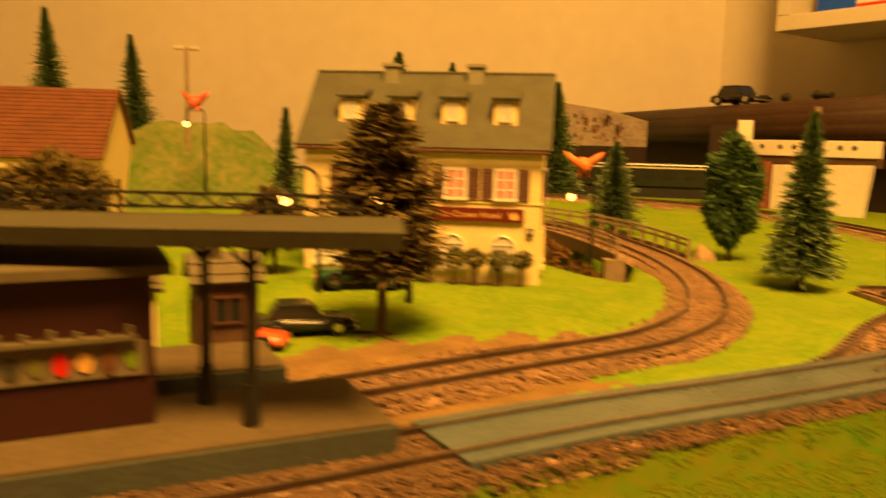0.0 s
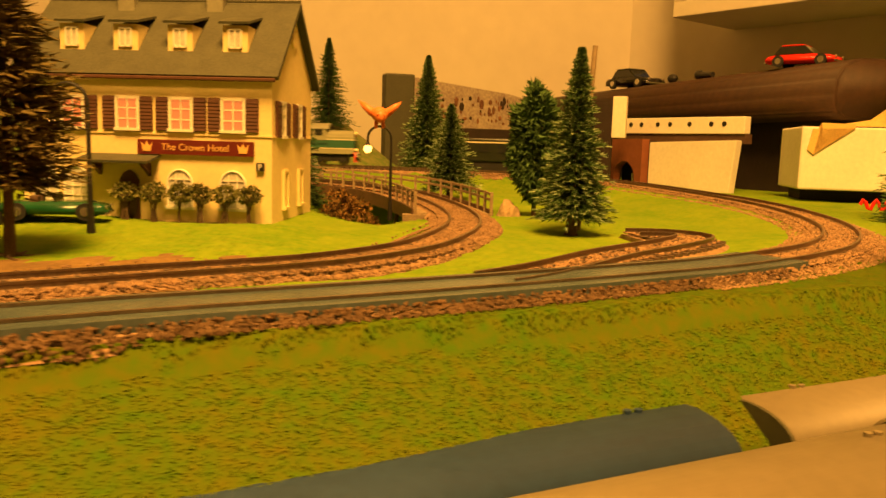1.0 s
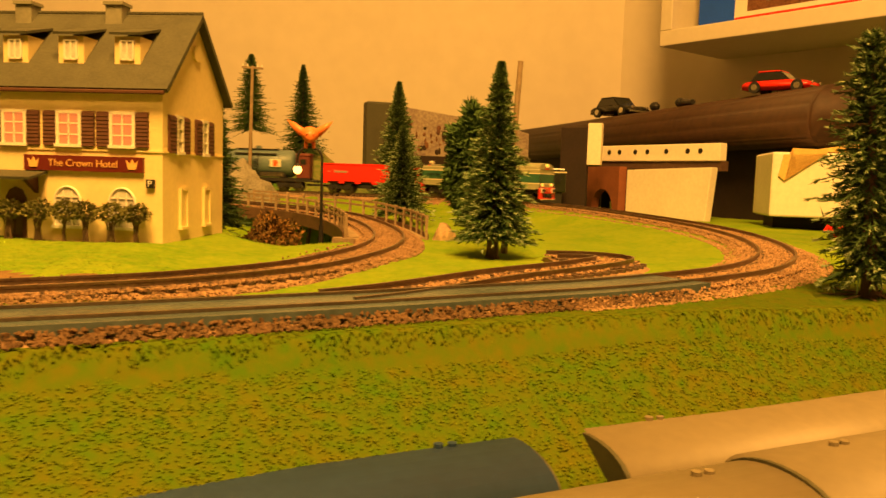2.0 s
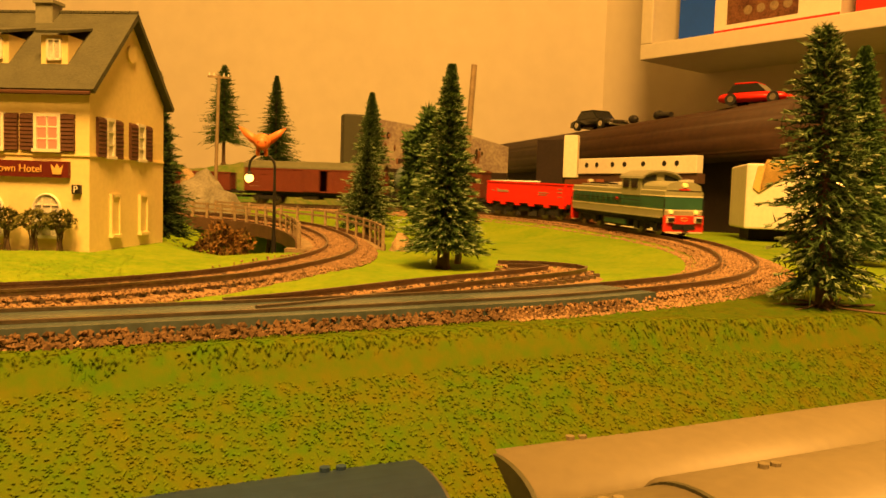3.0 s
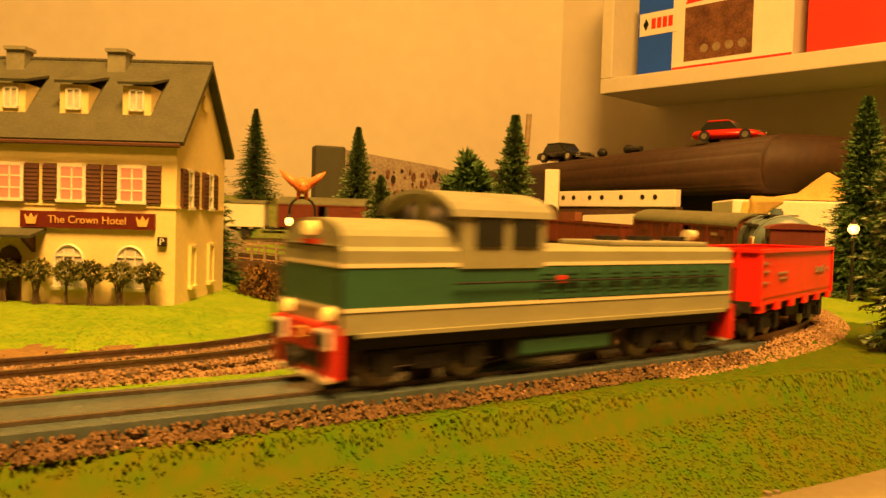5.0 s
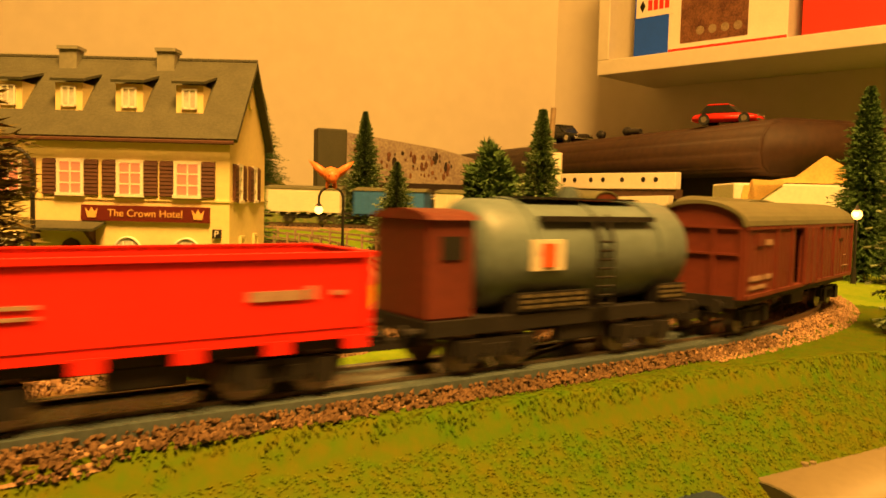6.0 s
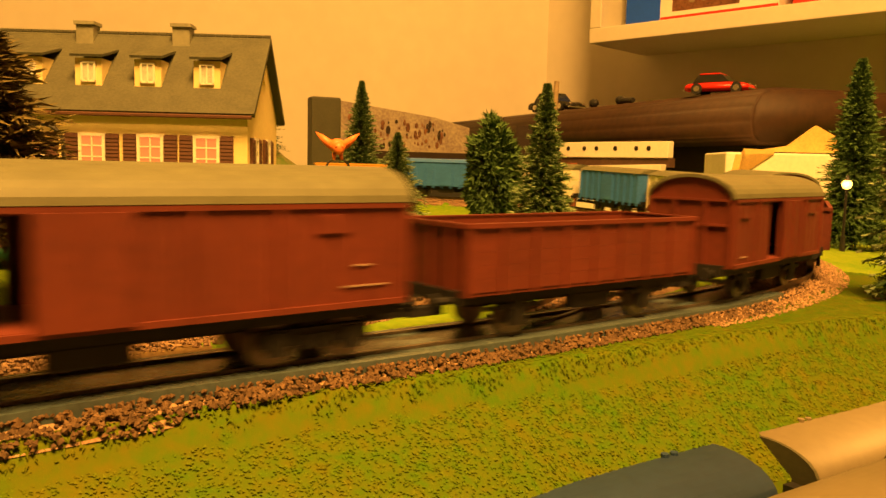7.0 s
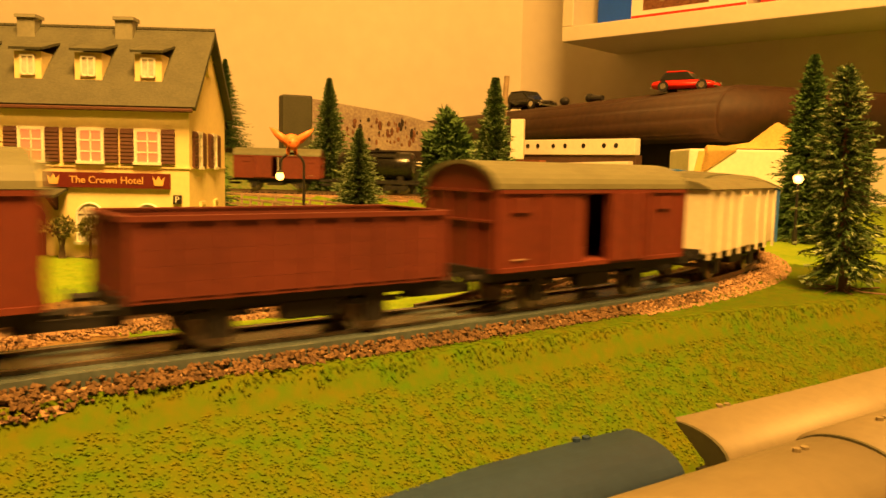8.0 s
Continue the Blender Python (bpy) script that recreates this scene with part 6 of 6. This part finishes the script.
def open_wagon(L, m_body, bogies, top, label, ribs=8, boards=5):
    t = thing("open_wagon", Matrix(), label, "freight wagon", "wagons of the goods train")
    b = L / 2 - 0.008
    W, z0, z1 = 0.0160, 0.0130, top
    th = 0.0009
    bm = bmesh.new()
    prism(bm, [(-W, z0), (W, z0), (W, z1), (W - th, z1), (W - th, z0 + 0.0015), (-W + th, z0 + 0.0015), (-W + th, z1), (-W, z1)], -b, b, Matrix(((0, 1, 0, 0), (1, 0, 0, 0), (0, 0, 1, 0), (0, 0, 0, 1))))
    body = part("body", bm, m_body, t)
    for s in (-1, 1):
        bm = bmesh.new()
        box(bm, min(s * b, s * (b - th)), max(s * b, s * (b - th)), -W + th, W - th, z0 + 0.0015, z1)
        part("end_wall", bm, m_body, body)
    for s in (-1, 1):
        for k in range(boards):
            zz = z0 + 0.001 + (z1 - z0 - 0.001) * (k + 0.5) / boards
            hh = (z1 - z0) / boards * (0.47 if boards > 1 else 0.4)
            bm = bmesh.new()
            box(bm, -b, b, min(s * W, s * (W + 0.00025)), max(s * W, s * (W + 0.00025)), zz - hh, zz + hh)
            part("side_board", bm, m_body, body)
        bm = bmesh.new()
        for k in range(ribs + 1):
            x = -b + 0.001 + (2 * b - 0.002) * k / ribs
            box(bm, x - 0.0007, x + 0.0007, min(s * W, s * (W + 0.0009)), max(s * W, s * (W + 0.0009)), z0, z1)
        box(bm, -b, b, min(s * (W - th), s * (W + 0.001)), max(s * (W - th), s * (W + 0.001)), z1 - 0.0009, z1 + 0.0004)
        part("side_ribs", bm, m_body, body)
    for e in (-1, 1):
        bm = bmesh.new()
        for y in (-0.009, 0.0, 0.009):
            box(bm, min(e * b, e * (b + 0.0008)), max(e * b, e * (b + 0.0008)), y - 0.0006, y + 0.0006, z0, z1)
        box(bm, min(e * (b - th), e * (b + 0.0008)), max(e * (b - th), e * (b + 0.0008)), -W, W, z1 - 0.0009, z1 + 0.0004)
        part("end_ribs", bm, m_body, body)
    underframe(t, L)
    if bogies:
        bogie(t, -L / 2 + 0.028, 0.018)
        bogie(t, L / 2 - 0.028, 0.018)
    else:
        axles(t, L)
    buffers(t, L)
    return t, body, b, W


def red_gondola(L):
    t, body, b, W = open_wagon(L, M_BRED, True, 0.0325, "bright red open freight wagon with white lettering", 1, 1)
    bars(t, [(-b * 0.72, -b * 0.68, 0.0225, 0.0255), (-b * 0.67, -b * 0.42, 0.0225, 0.0247), (-b * 0.86, -b * 0.8, 0.0232, 0.0242), (b * 0.35, b * 0.6, 0.0235, 0.0243), (b * 0.35, b * 0.55, 0.0215, 0.0222), (b * 0.82, b * 0.92, 0.0275, 0.0283), (b * 0.8, b * 0.92, 0.0245, 0.0252), (b * 0.82, b * 0.92, 0.0205, 0.0212)], M_FADED, W + 0.0004, body)
    for s in (-1, 1):
        for k in range(6):
            x = -b + 0.004 + k * (2 * b - 0.008) / 5
            bm = bmesh.new()
            box(bm, x - 0.003, x + 0.003, min(s * (W - 0.001), s * (W + 0.0006)), max(s * (W - 0.001), s * (W + 0.0006)), 0.0105, 0.0135)
            part("side_flap", bm, M_BRED, body)
    return t


def tank_wagon(L, m_tank, label, cabin=True):
    t = thing("tank_wagon", Matrix(), label, "freight wagon", "wagons of the goods train")
    R, zc = 0.0155, 0.0305
    b = (L - 0.033) / 2 if cabin else L / 2 - 0.012
    shift = -0.0085 if cabin else 0.0
    bm = bmesh.new()
    ring = []
    for x, r in ((-b, 0.5), (-b + 0.0015, 0.85), (-b + 0.004, 1.0), (-b * 0.33, 1.0), (b * 0.33, 1.0), (b - 0.004, 1.0), (b - 0.0015, 0.85), (b, 0.5)):
        ring.append([bm.verts.new((x, R * r * math.cos(a), zc + R * r * math.sin(a))) for a in [2 * math.pi * k / 28 for k in range(28)]])
    for p, q in zip(ring, ring[1:]):
        for k in range(28):
            bm.faces.new((p[k], p[(k + 1) % 28], q[(k + 1) % 28], q[k]))
    bm.faces.new(ring[0][::-1])
    bm.faces.new(ring[-1])
    bmesh.ops.recalc_face_normals(bm, faces=bm.faces)
    tk = part("tank", bm, m_tank, t, "painted tank barrel", True)
    tk.location.x = shift
    for x in (-b * 0.6, 0.0, b * 0.6):
        bm = bmesh.new()
        tube(bm, [(x, (R + 0.0003) * math.cos(a), zc + (R + 0.0003) * math.sin(a)) for a in [math.pi * k / 18 for k in range(19)]], 0.0005, 5)
        part("tank_band", bm, m_tank, tk)
    bm = bmesh.new()
    cyl(bm, 0.0035, 0.0035, (0, 0, zc + R - 0.001), (0, 0, zc + R + 0.003), 14)
    cyl(bm, 0.0026, 0.0026, (0, 0, zc + R + 0.003), (0, 0, zc + R + 0.0042), 12)
    part("manhole", bm, m_tank, tk)
    bm = bmesh.new()
    box(bm, -b * 0.55, b * 0.55, -0.007, 0.007, zc + R + 0.0002, zc + R + 0.0008)
    for s in (-1, 1):
        box(bm, -b * 0.55, b * 0.55, s * 0.0135 - 0.0012, s * 0.0135 + 0.0012, zc + R - 0.006, zc + R - 0.0045)
    part("walkway", bm, M_CHASSIS, tk)
    for s in (-1, 1):
        bm = bmesh.new()
        for o in (-0.003, 0.003):
            tube(bm, [(o, s * (R + 0.0012), 0.014), (o, s * (R + 0.0012), zc + 0.004), (o, s * 0.0135, zc + R - 0.004)], 0.0005, 5)
        for k in range(8):
            z = 0.016 + k * 0.0026
            cyl(bm, 0.0004, 0.0004, (-0.003, s * (R + 0.0012), z), (0.003, s * (R + 0.0012), z), 5)
        part("ladder", bm, M_CHASSIS, tk)
    # hazard panel and rating boards along the sill
    if cabin:
        for s in (-1, 1):
            for x0, x1, z0, z1, mm in ((b * 0.38, b * 0.66, 0.0265, 0.035, M_WWHITE), (b * 0.46, b * 0.58, 0.0275, 0.034, M_CORANGE)):
                bm = bmesh.new()
                k = 0.0005 if mm is M_WWHITE else 0.0009
                y0, y1 = s * (R - 0.0012), s * (R + k)
                box(bm, x0, x1, min(y0, y1), max(y0, y1), z0, z1)
                part("hazard_panel", bm, mm, tk)
            for x0, x1 in ((b * 0.1, b * 0.75), (-b * 0.92, -b * 0.62)):
                bm = bmesh.new()
                y0, y1 = s * 0.0138, s * 0.0146
                box(bm, x0, x1, min(y0, y1), max(y0, y1), 0.0155, 0.0205)
                bd = part("rating_board", bm, M_CHASSIS, tk)
                bm = bmesh.new()
                for q in range(3):
                    for g in range(4):
                        xa = x0 + (x1 - x0) * (0.06 + 0.235 * g)
                        box(bm, xa, xa + (x1 - x0) * 0.18, min(y1, y1 + s * 0.0003), max(y1, y1 + s * 0.0003), 0.0161 + q * 0.0015, 0.0169 + q * 0.0015)
                part("lettering_bar", bm, M_KROOF, bd)
    underframe(t, L)
    for e in (-1, 1):
        bm = bmesh.new()
        box(bm, e * b * 0.7 - 0.003, e * b * 0.7 + 0.003, -0.012, 0.012, 0.0145, 0.0195)
        part("saddle", bm, M_CHASSIS, tk)
    # brakeman's cabin at the leading end
    if cabin:
        bm = bmesh.new()
        box(bm, L / 2 - 0.0225, L / 2 - 0.0075, -0.0125, 0.0125, 0.0145, 0.0405, bevel=0.0006)
        cb = part("brake_cabin", bm, M_WBROWN2, t, "brown brakeman's cabin")
        bm = bmesh.new()
        prism(bm, [(0.0135 * math.cos(a), 0.0402 + 0.0028 * math.sin(a)) for a in [math.pi * k / 8 for k in range(9)]], L / 2 - 0.0232, L / 2 - 0.0068, Matrix(((0, 1, 0, 0), (1, 0, 0, 0), (0, 0, 1, 0), (0, 0, 0, 1))))
        part("cabin_roof", bm, M_WBROWN2, cb)
        for s in (-1, 1):
            bm = bmesh.new()
            box(bm, L / 2 - 0.0185, L / 2 - 0.0115, min(s * 0.0125, s * 0.0129), max(s * 0.0125, s * 0.0129), 0.03, 0.036)
            part("cabin_window", bm, M_CGLASS, cb)
    bogie(t, -L / 2 + 0.03, 0.018)
    bogie(t, L / 2 - 0.03, 0.018)
    buffers(t, L)
    return t


def box_wagon(L, m_body, label, ribs, m_roof):
    t = thing("refrigerator_wagon", Matrix(), label, "freight wagon", "wagons of the goods train")
    b, W, z0, z1 = L / 2 - 0.008, 0.0165, 0.0125, 0.0385
    bm = bmesh.new()
    box(bm, -b, b, -W, W, z0, z1, bevel=0.0005)
    body = part("body", bm, m_body, t)
    bm = bmesh.new()
    prism(bm, [(-W - 0.0012, z1), (W + 0.0012, z1), (W * 0.7, z1 + 0.0028), (0, z1 + 0.004), (-W * 0.7, z1 + 0.0028)], -b - 0.001, b + 0.001, Matrix(((0, 1, 0, 0), (1, 0, 0, 0), (0, 0, 1, 0), (0, 0, 0, 1))))
    part("roof", bm, m_roof, t)
    for s in (-1, 1):
        for k in range(ribs + 1):
            x = -b + 0.001 + (2 * b - 0.002) * k / ribs
            bm = bmesh.new()
            box(bm, x - 0.0007, x + 0.0007, min(s * W, s * (W + 0.001)), max(s * W, s * (W + 0.001)), z0 - 0.0022, z1 - 0.001)
            part("rib", bm, m_body, body)
        bm = bmesh.new()
        box(bm, -0.007, 0.007, min(s * W, s * (W + 0.0014)), max(s * W, s * (W + 0.0014)), z0 + 0.001, z1 - 0.003)
        part("door", bm, m_body, body)
    underframe(t, L)
    axles(t, L)
    buffers(t, L)
    return t


def locomotive(L):
    t = thing("diesel_locomotive", Matrix(), "green and beige diesel locomotive with red buffer beams and lit lamps", "locomotive")
    b, W = L / 2 - 0.006, 0.0160
    XC0, XC1 = 0.012, 0.040          # cab
    HOOD = 0.0335

    def band(name, z0, z1, m, w=W, e=0.0, label=""):
        bm = bmesh.new()
        box(bm, -b - e, b + e, -w, w, z0, z1)
        return part(name, bm, m, t, label)

    band("sill", 0.0135, 0.0185, M_LBEIGE)
    band("lower_stripe", 0.0185, 0.0194, M_CREAM, W + 0.0002, 0.0002, "cream stripe")
    band("green_band", 0.0194, 0.0285, M_LGREEN, W, 0, "dark green side band")
    band("upper_stripe", 0.0285, 0.0294, M_CREAM, W + 0.0002, 0.0002, "cream stripe")
    bm = bmesh.new()
    prism(bm, [(-W, 0.0294), (W, 0.0294), (W, HOOD - 0.0012), (W - 0.0016, HOOD), (-W + 0.0016, HOOD), (-W, HOOD - 0.0012)], -b, b, Matrix(((0, 1, 0, 0), (1, 0, 0, 0), (0, 0, 1, 0), (0, 0, 0, 1))))
    hood = part("hood", bm, M_LBEIGE, t, "beige engine hood")
    bm = bmesh.new()
    box(bm, -b + 0.006, -0.02, -0.011, 0.011, HOOD, HOOD + 0.0016, bevel=0.0005)
    part("hood_roof", bm, M_LROOF, hood)
    bm = bmesh.new()
    prism(bm, [(0.0148 * math.cos(a), HOOD - 0.0004 + 0.0066 * math.sin(a) ** 0.62) for a in [math.pi * k / 14 for k in range(15)]], XC1 - 0.001, b - 0.0005, Matrix(((0, 1, 0, 0), (1, 0, 0, 0), (0, 0, 1, 0), (0, 0, 0, 1))))
    part("nose_dome", bm, M_LBEIGE, hood)
    bm = bmesh.new()
    box(bm, b - 0.0004, b + 0.0003, -W + 0.0015, W - 0.0015, HOOD - 0.0006, HOOD - 0.0003)
    part("nose_seam", bm, M_CHASSIS, hood)
    for x in (-0.062, -0.045, -0.03):
        bm = bmesh.new()
        cyl(bm, 0.0042, 0.0042, (x, 0, HOOD + 0.0012), (x, 0, HOOD + 0.003), 16)
        part("roof_fan", bm, M_CHASSIS, hood)
    # side doors and louvres
    for s in (-1, 1):
        for k in range(9):
            x = -b + 0.012 + k * 0.0088
            bm = bmesh.new()
            box(bm, x - 0.0036, x + 0.0036, min(s * W, s * (W + 0.00035)), max(s * W, s * (W + 0.00035)), 0.0198, 0.0281)
            dd = part("hood_door", bm, M_LGREEN, t)
            bm = bmesh.new()
            for q in range(5):
                box(bm, x - 0.0026, x + 0.0026, min(s * (W + 0.0003), s * (W + 0.0006)), max(s * (W + 0.0003), s * (W + 0.0006)), 0.0215 + q * 0.0012, 0.0221 + q * 0.0012)
            part("louvre", bm, M_LGREEN, dd)
        bm = bmesh.new()
        box(bm, -b + 0.004, b - 0.004, min(s * W, s * (W + 0.0012)), max(s * W, s * (W + 0.0012)), 0.0128, 0.0138)
        part("running_board", bm, M_LBEIGE, t)
        bm = bmesh.new()
        tube(bm, [(-b + 0.006, s * (W + 0.0012), 0.0245), (b - 0.03, s * (W + 0.0012), 0.0245)], 0.0003, 5)
        part("handrail", bm, M_CHASSIS, t)
        bm = bmesh.new()
        box(bm, 0.004, 0.007, min(s * W, s * (W + 0.0007)), max(s * W, s * (W + 0.0007)), 0.0238, 0.0258)
        part("number_plate", bm, M_FRED, t)
    # cab
    bm = bmesh.new()
    cab = [(-W - 0.0004, 0.028), (W + 0.0004, 0.028), (W + 0.0004, 0.0405)] + [((W + 0.0004) * math.cos(a), 0.0405 + 0.0062 * math.sin(a)) for a in [math.pi * k / 10 for k in range(1, 10)]] + [(-W - 0.0004, 0.0405)]
    prism(bm, cab, XC0, XC1, Matrix(((0, 1, 0, 0), (1, 0, 0, 0), (0, 0, 1, 0), (0, 0, 0, 1))))
    cb = part("cab", bm, M_LBEIGE, t)
    bm = bmesh.new()
    ra = [((W + 0.0012) * math.cos(a), 0.0408 + 0.0068 * math.sin(a)) for a in [math.pi * k / 12 for k in range(13)]]
    rb = [((W + 0.0002) * math.cos(a), 0.0406 + 0.0058 * math.sin(a)) for a in [math.pi * k / 12 for k in range(13)]]
    prism(bm, ra + rb[::-1], XC0 - 0.0025, XC1 + 0.003, Matrix(((0, 1, 0, 0), (1, 0, 0, 0), (0, 0, 1, 0), (0, 0, 0, 1))))
    part("cab_roof", bm, M_LROOF, cb, "pale grey-beige arched cab roof")
    for e, x in ((1, XC1), (-1, XC0)):
        for s in (-1, 1):
            bm = bmesh.new()
            y0, y1 = (0.0035, 0.0152) if s > 0 else (-0.0152, -0.0035)
            pr = [(y0, 0.0345), (y1, 0.0345), (y1, 0.041 if s > 0 else 0.0445), (y0, 0.0445 if s > 0 else 0.041)]
            prism(bm, pr, min(x, x + e * 0.0005), max(x, x + e * 0.0005), Matrix(((0, 1, 0, 0), (1, 0, 0, 0), (0, 0, 1, 0), (0, 0, 0, 1))))
            part("cab_window", bm, M_CGLASS, cb)
    for s in (-1, 1):
        for x in (XC0 + 0.007, XC0 + 0.019):
            bm = bmesh.new()
            y = s * (W + 0.0004)
            box(bm, x - 0.0045, x + 0.0045, min(y, y + s * 0.0005), max(y, y + s * 0.0005), 0.0335, 0.0405, bevel=0.0)
            part("side_window", bm, M_CGLASS, cb)
    # ends: buffer beams, lamps, steps
    for e in (-1, 1):
        x = e * b
        bm = bmesh.new()
        box(bm, min(x, x + e * 0.0018), max(x, x + e * 0.0018), -W - 0.0004, W + 0.0004, 0.0036, 0.0152)
        bb = part("buffer_beam", bm, M_FRED, t, "red buffer beam")
        bm = bmesh.new()
        box(bm, min(x, x + e * 0.0028), max(x, x + e * 0.0028), -W + 0.001, W - 0.001, 0.0028, 0.0036)
        part("plough", bm, M_CREAM, bb)
        bm = bmesh.new()
        box(bm, min(x, x + e * 0.0022), max(x, x + e * 0.0022), -0.0095, 0.0095, 0.0052, 0.0092)
        part("coupling_pocket", bm, M_BLACK, bb)
        for s in (-1, 1):
            bm = bmesh.new()
            box(bm, min(x + e * 0.0018, x + e * 0.0028), max(x + e * 0.0018, x + e * 0.0028), s * 0.0116 - 0.0031, s * 0.0116 + 0.0031, 0.0101, 0.0145)
            pl = part("buffer_plate", bm, M_WHITE, bb)
            bm = bmesh.new()
            box(bm, min(x + e * 0.0028, x + e * 0.0042), max(x + e * 0.0028, x + e * 0.0042), s * 0.0116 - 0.0023, s * 0.0116 + 0.0023, 0.0109, 0.0137)
            part("buffer_head", bm, M_BLACK, pl)
            bm = bmesh.new()
            cyl(bm, 0.0017, 0.0014, (x, s * 0.0105, 0.0178), (x + e * 0.0016, s * 0.0105, 0.0178), 14)
            part("headlamp", bm, M_HEAD if e > 0 else M_CREAM, t)
        bm = bmesh.new()
        cyl(bm, 0.0012, 0.0012, (x, 0, 0.0068), (x + e * 0.0055, 0, 0.0068), 8)
        cyl(bm, 0.0026, 0.0026, (x + e * 0.0042, 0, 0.0068), (x + e * 0.0056, 0, 0.0068), 10)
        part("coupling_hook", bm, M_CHASSIS, bb)
        bm = bmesh.new()
        tube(bm, [(x + e * 0.002, 0.0032 * math.cos(a), 0.0126 + 0.0012 * math.sin(a)) for a in [2 * math.pi * k / 12 for k in range(12)]], 0.00025, 4)
        part("emblem", bm, M_GOLD, bb)
        bm = bmesh.new()
        cyl(bm, 0.0019, 0.0016, (x - e * 0.003, 0, HOOD + 0.0036), (x + e * 0.0014, 0, HOOD + 0.0036), 14)
        part("top_lamp", bm, M_HEAD if e > 0 else M_CREAM, t)
        bm = bmesh.new()
        box(bm, min(x, x + e * 0.0006), max(x, x + e * 0.0006), -0.0042, 0.0042, 0.0334, 0.0345)
        part("number_bar", bm, M_FRED, t)
        for s in (-1, 1):
            bm = bmesh.new()
            tube(bm, [(x + e * 0.001, s * (W + 0.0005), 0.015), (x + e * 0.001, s * (W + 0.0005), 0.027)], 0.0004, 5)
            part("grab_rail", bm, M_BLACK, t)
    bm = bmesh.new()
    box(bm, -b + 0.003, b - 0.003, -W + 0.002, W - 0.002, 0.0095, 0.0135)
    box(bm, -0.02, 0.022, -W + 0.002, W - 0.002, 0.0035, 0.0095, bevel=0.0008)
    part("underframe", bm, M_CHASSIS, t)
    for x in (-b + 0.026, b - 0.026):
        bogie(t, x, 0.026)
    bm = bmesh.new()
    box(bm, -0.016, 0.018, -W + 0.001, W - 0.001, 0.0045, 0.009, bevel=0.0008)
    part("fuel_tank", bm, M_LGREEN, t)
    return t


TRAIN = []


def couple(ob, length):
    TRAIN.append((ob, length))


couple(locomotive(0.156), 0.158)
couple(red_gondola(0.121), 0.124)
couple(tank_wagon(0.120, M_TANK, "grey cylindrical tank wagon with a brown brakeman's cabin"), 0.121)
couple(covered_wagon(0.171, M_WBROWN, True, 1, "long brown covered wagon with grey arched roof and half-open door"), 0.174)
couple(open_wagon(0.117, M_WBROWN, False, 0.0325, "brown planked open wagon")[0], 0.119)
couple(covered_wagon(0.110, M_WBROWN, False, 2, "brown covered wagon with half-open sliding door", 0.0065), 0.112)
couple(open_wagon(0.104, M_WBROWN2, False, 0.0325, "dull brown planked open wagon")[0], 0.105)
couple(covered_wagon(0.112, M_WBROWN, False, 3, "brown covered wagon with dark open door", 0.002), 0.114)
couple(box_wagon(0.108, M_WWHITE, "white ribbed refrigerator wagon with grey roof", 7, M_WROOF), 0.109)
couple(box_wagon(0.097, M_WBLUE, "blue covered box wagon", 9, M_WROOF), 0.099)
couple(box_wagon(0.099, M_WWHITE, "white ribbed refrigerator wagon", 7, M_WROOF), 0.101)
couple(box_wagon(0.136, M_WBLUE, "long blue covered box wagon", 11, M_WBLUE), 0.138)
couple(open_wagon(0.098, M_WYELL, False, 0.034, "yellow boarded open wagon")[0], 0.100)
couple(open_wagon(0.118, M_CHASSIS, False, 0.027, "low black open wagon")[0], 0.120)
couple(tank_wagon(0.113, M_CBLACK, "black cylindrical tank wagon with a walkway", False), 0.115)
couple(covered_wagon(0.112, M_WBROWN, False, 8, "brown covered wagon with grey roof"), 0.114)

# where the locomotive's nose is along the line, second by second
NOSE = [(-0.5, 0.93), (0.5, 1.22), (1.5, 1.515), (3.0, 1.885), (3.5, 2.005), (4.0, 2.125), (4.5, 2.25), (5.2, 2.437), (5.9, 2.636), (6.5, 2.815), (7.0, 2.961), (7.5, 3.11), (8.0, 3.256), (8.5, 3.4)]


def nose(t):
    """Distance run, eased from mark to mark so that the speed changes gently."""
    i = max(k for k in range(len(NOSE) - 1) if NOSE[k][0] <= t + 1e-6)
    speed = [(NOSE[min(k + 1, len(NOSE) - 1)][1] - NOSE[max(k - 1, 0)][1]) / (NOSE[min(k + 1, len(NOSE) - 1)][0] - NOSE[max(k - 1, 0)][0]) for k in (i, i + 1)]
    (a, p), (b, q) = NOSE[i], NOSE[i + 1]
    h, u = b - a, (t - a) / (b - a)
    return p * (1 + 2 * u) * (1 - u) ** 2 + q * u * u * (3 - 2 * u) + h * u * (1 - u) * (speed[0] * (1 - u) - speed[1] * u)


def motions():
    times = [k * 0.1 for k in range(81)]
    s_off = 0.0
    for ob, length in TRAIN:
        rows = []
        for t in times:
            c = nose(t) - s_off - length / 2
            a, b = MAIN.place(c + length * 0.32), MAIN.place(c - length * 0.32)
            d = a - b
            p = (a + b) / 2
            rows.append((t, pose(p.x, p.y, p.z, 0, -math.degrees(math.atan2(d.z, math.hypot(d.x, d.y))), math.degrees(math.atan2(d.y, d.x)))))
        walk(ob, rows)
        s_off += length


motions()
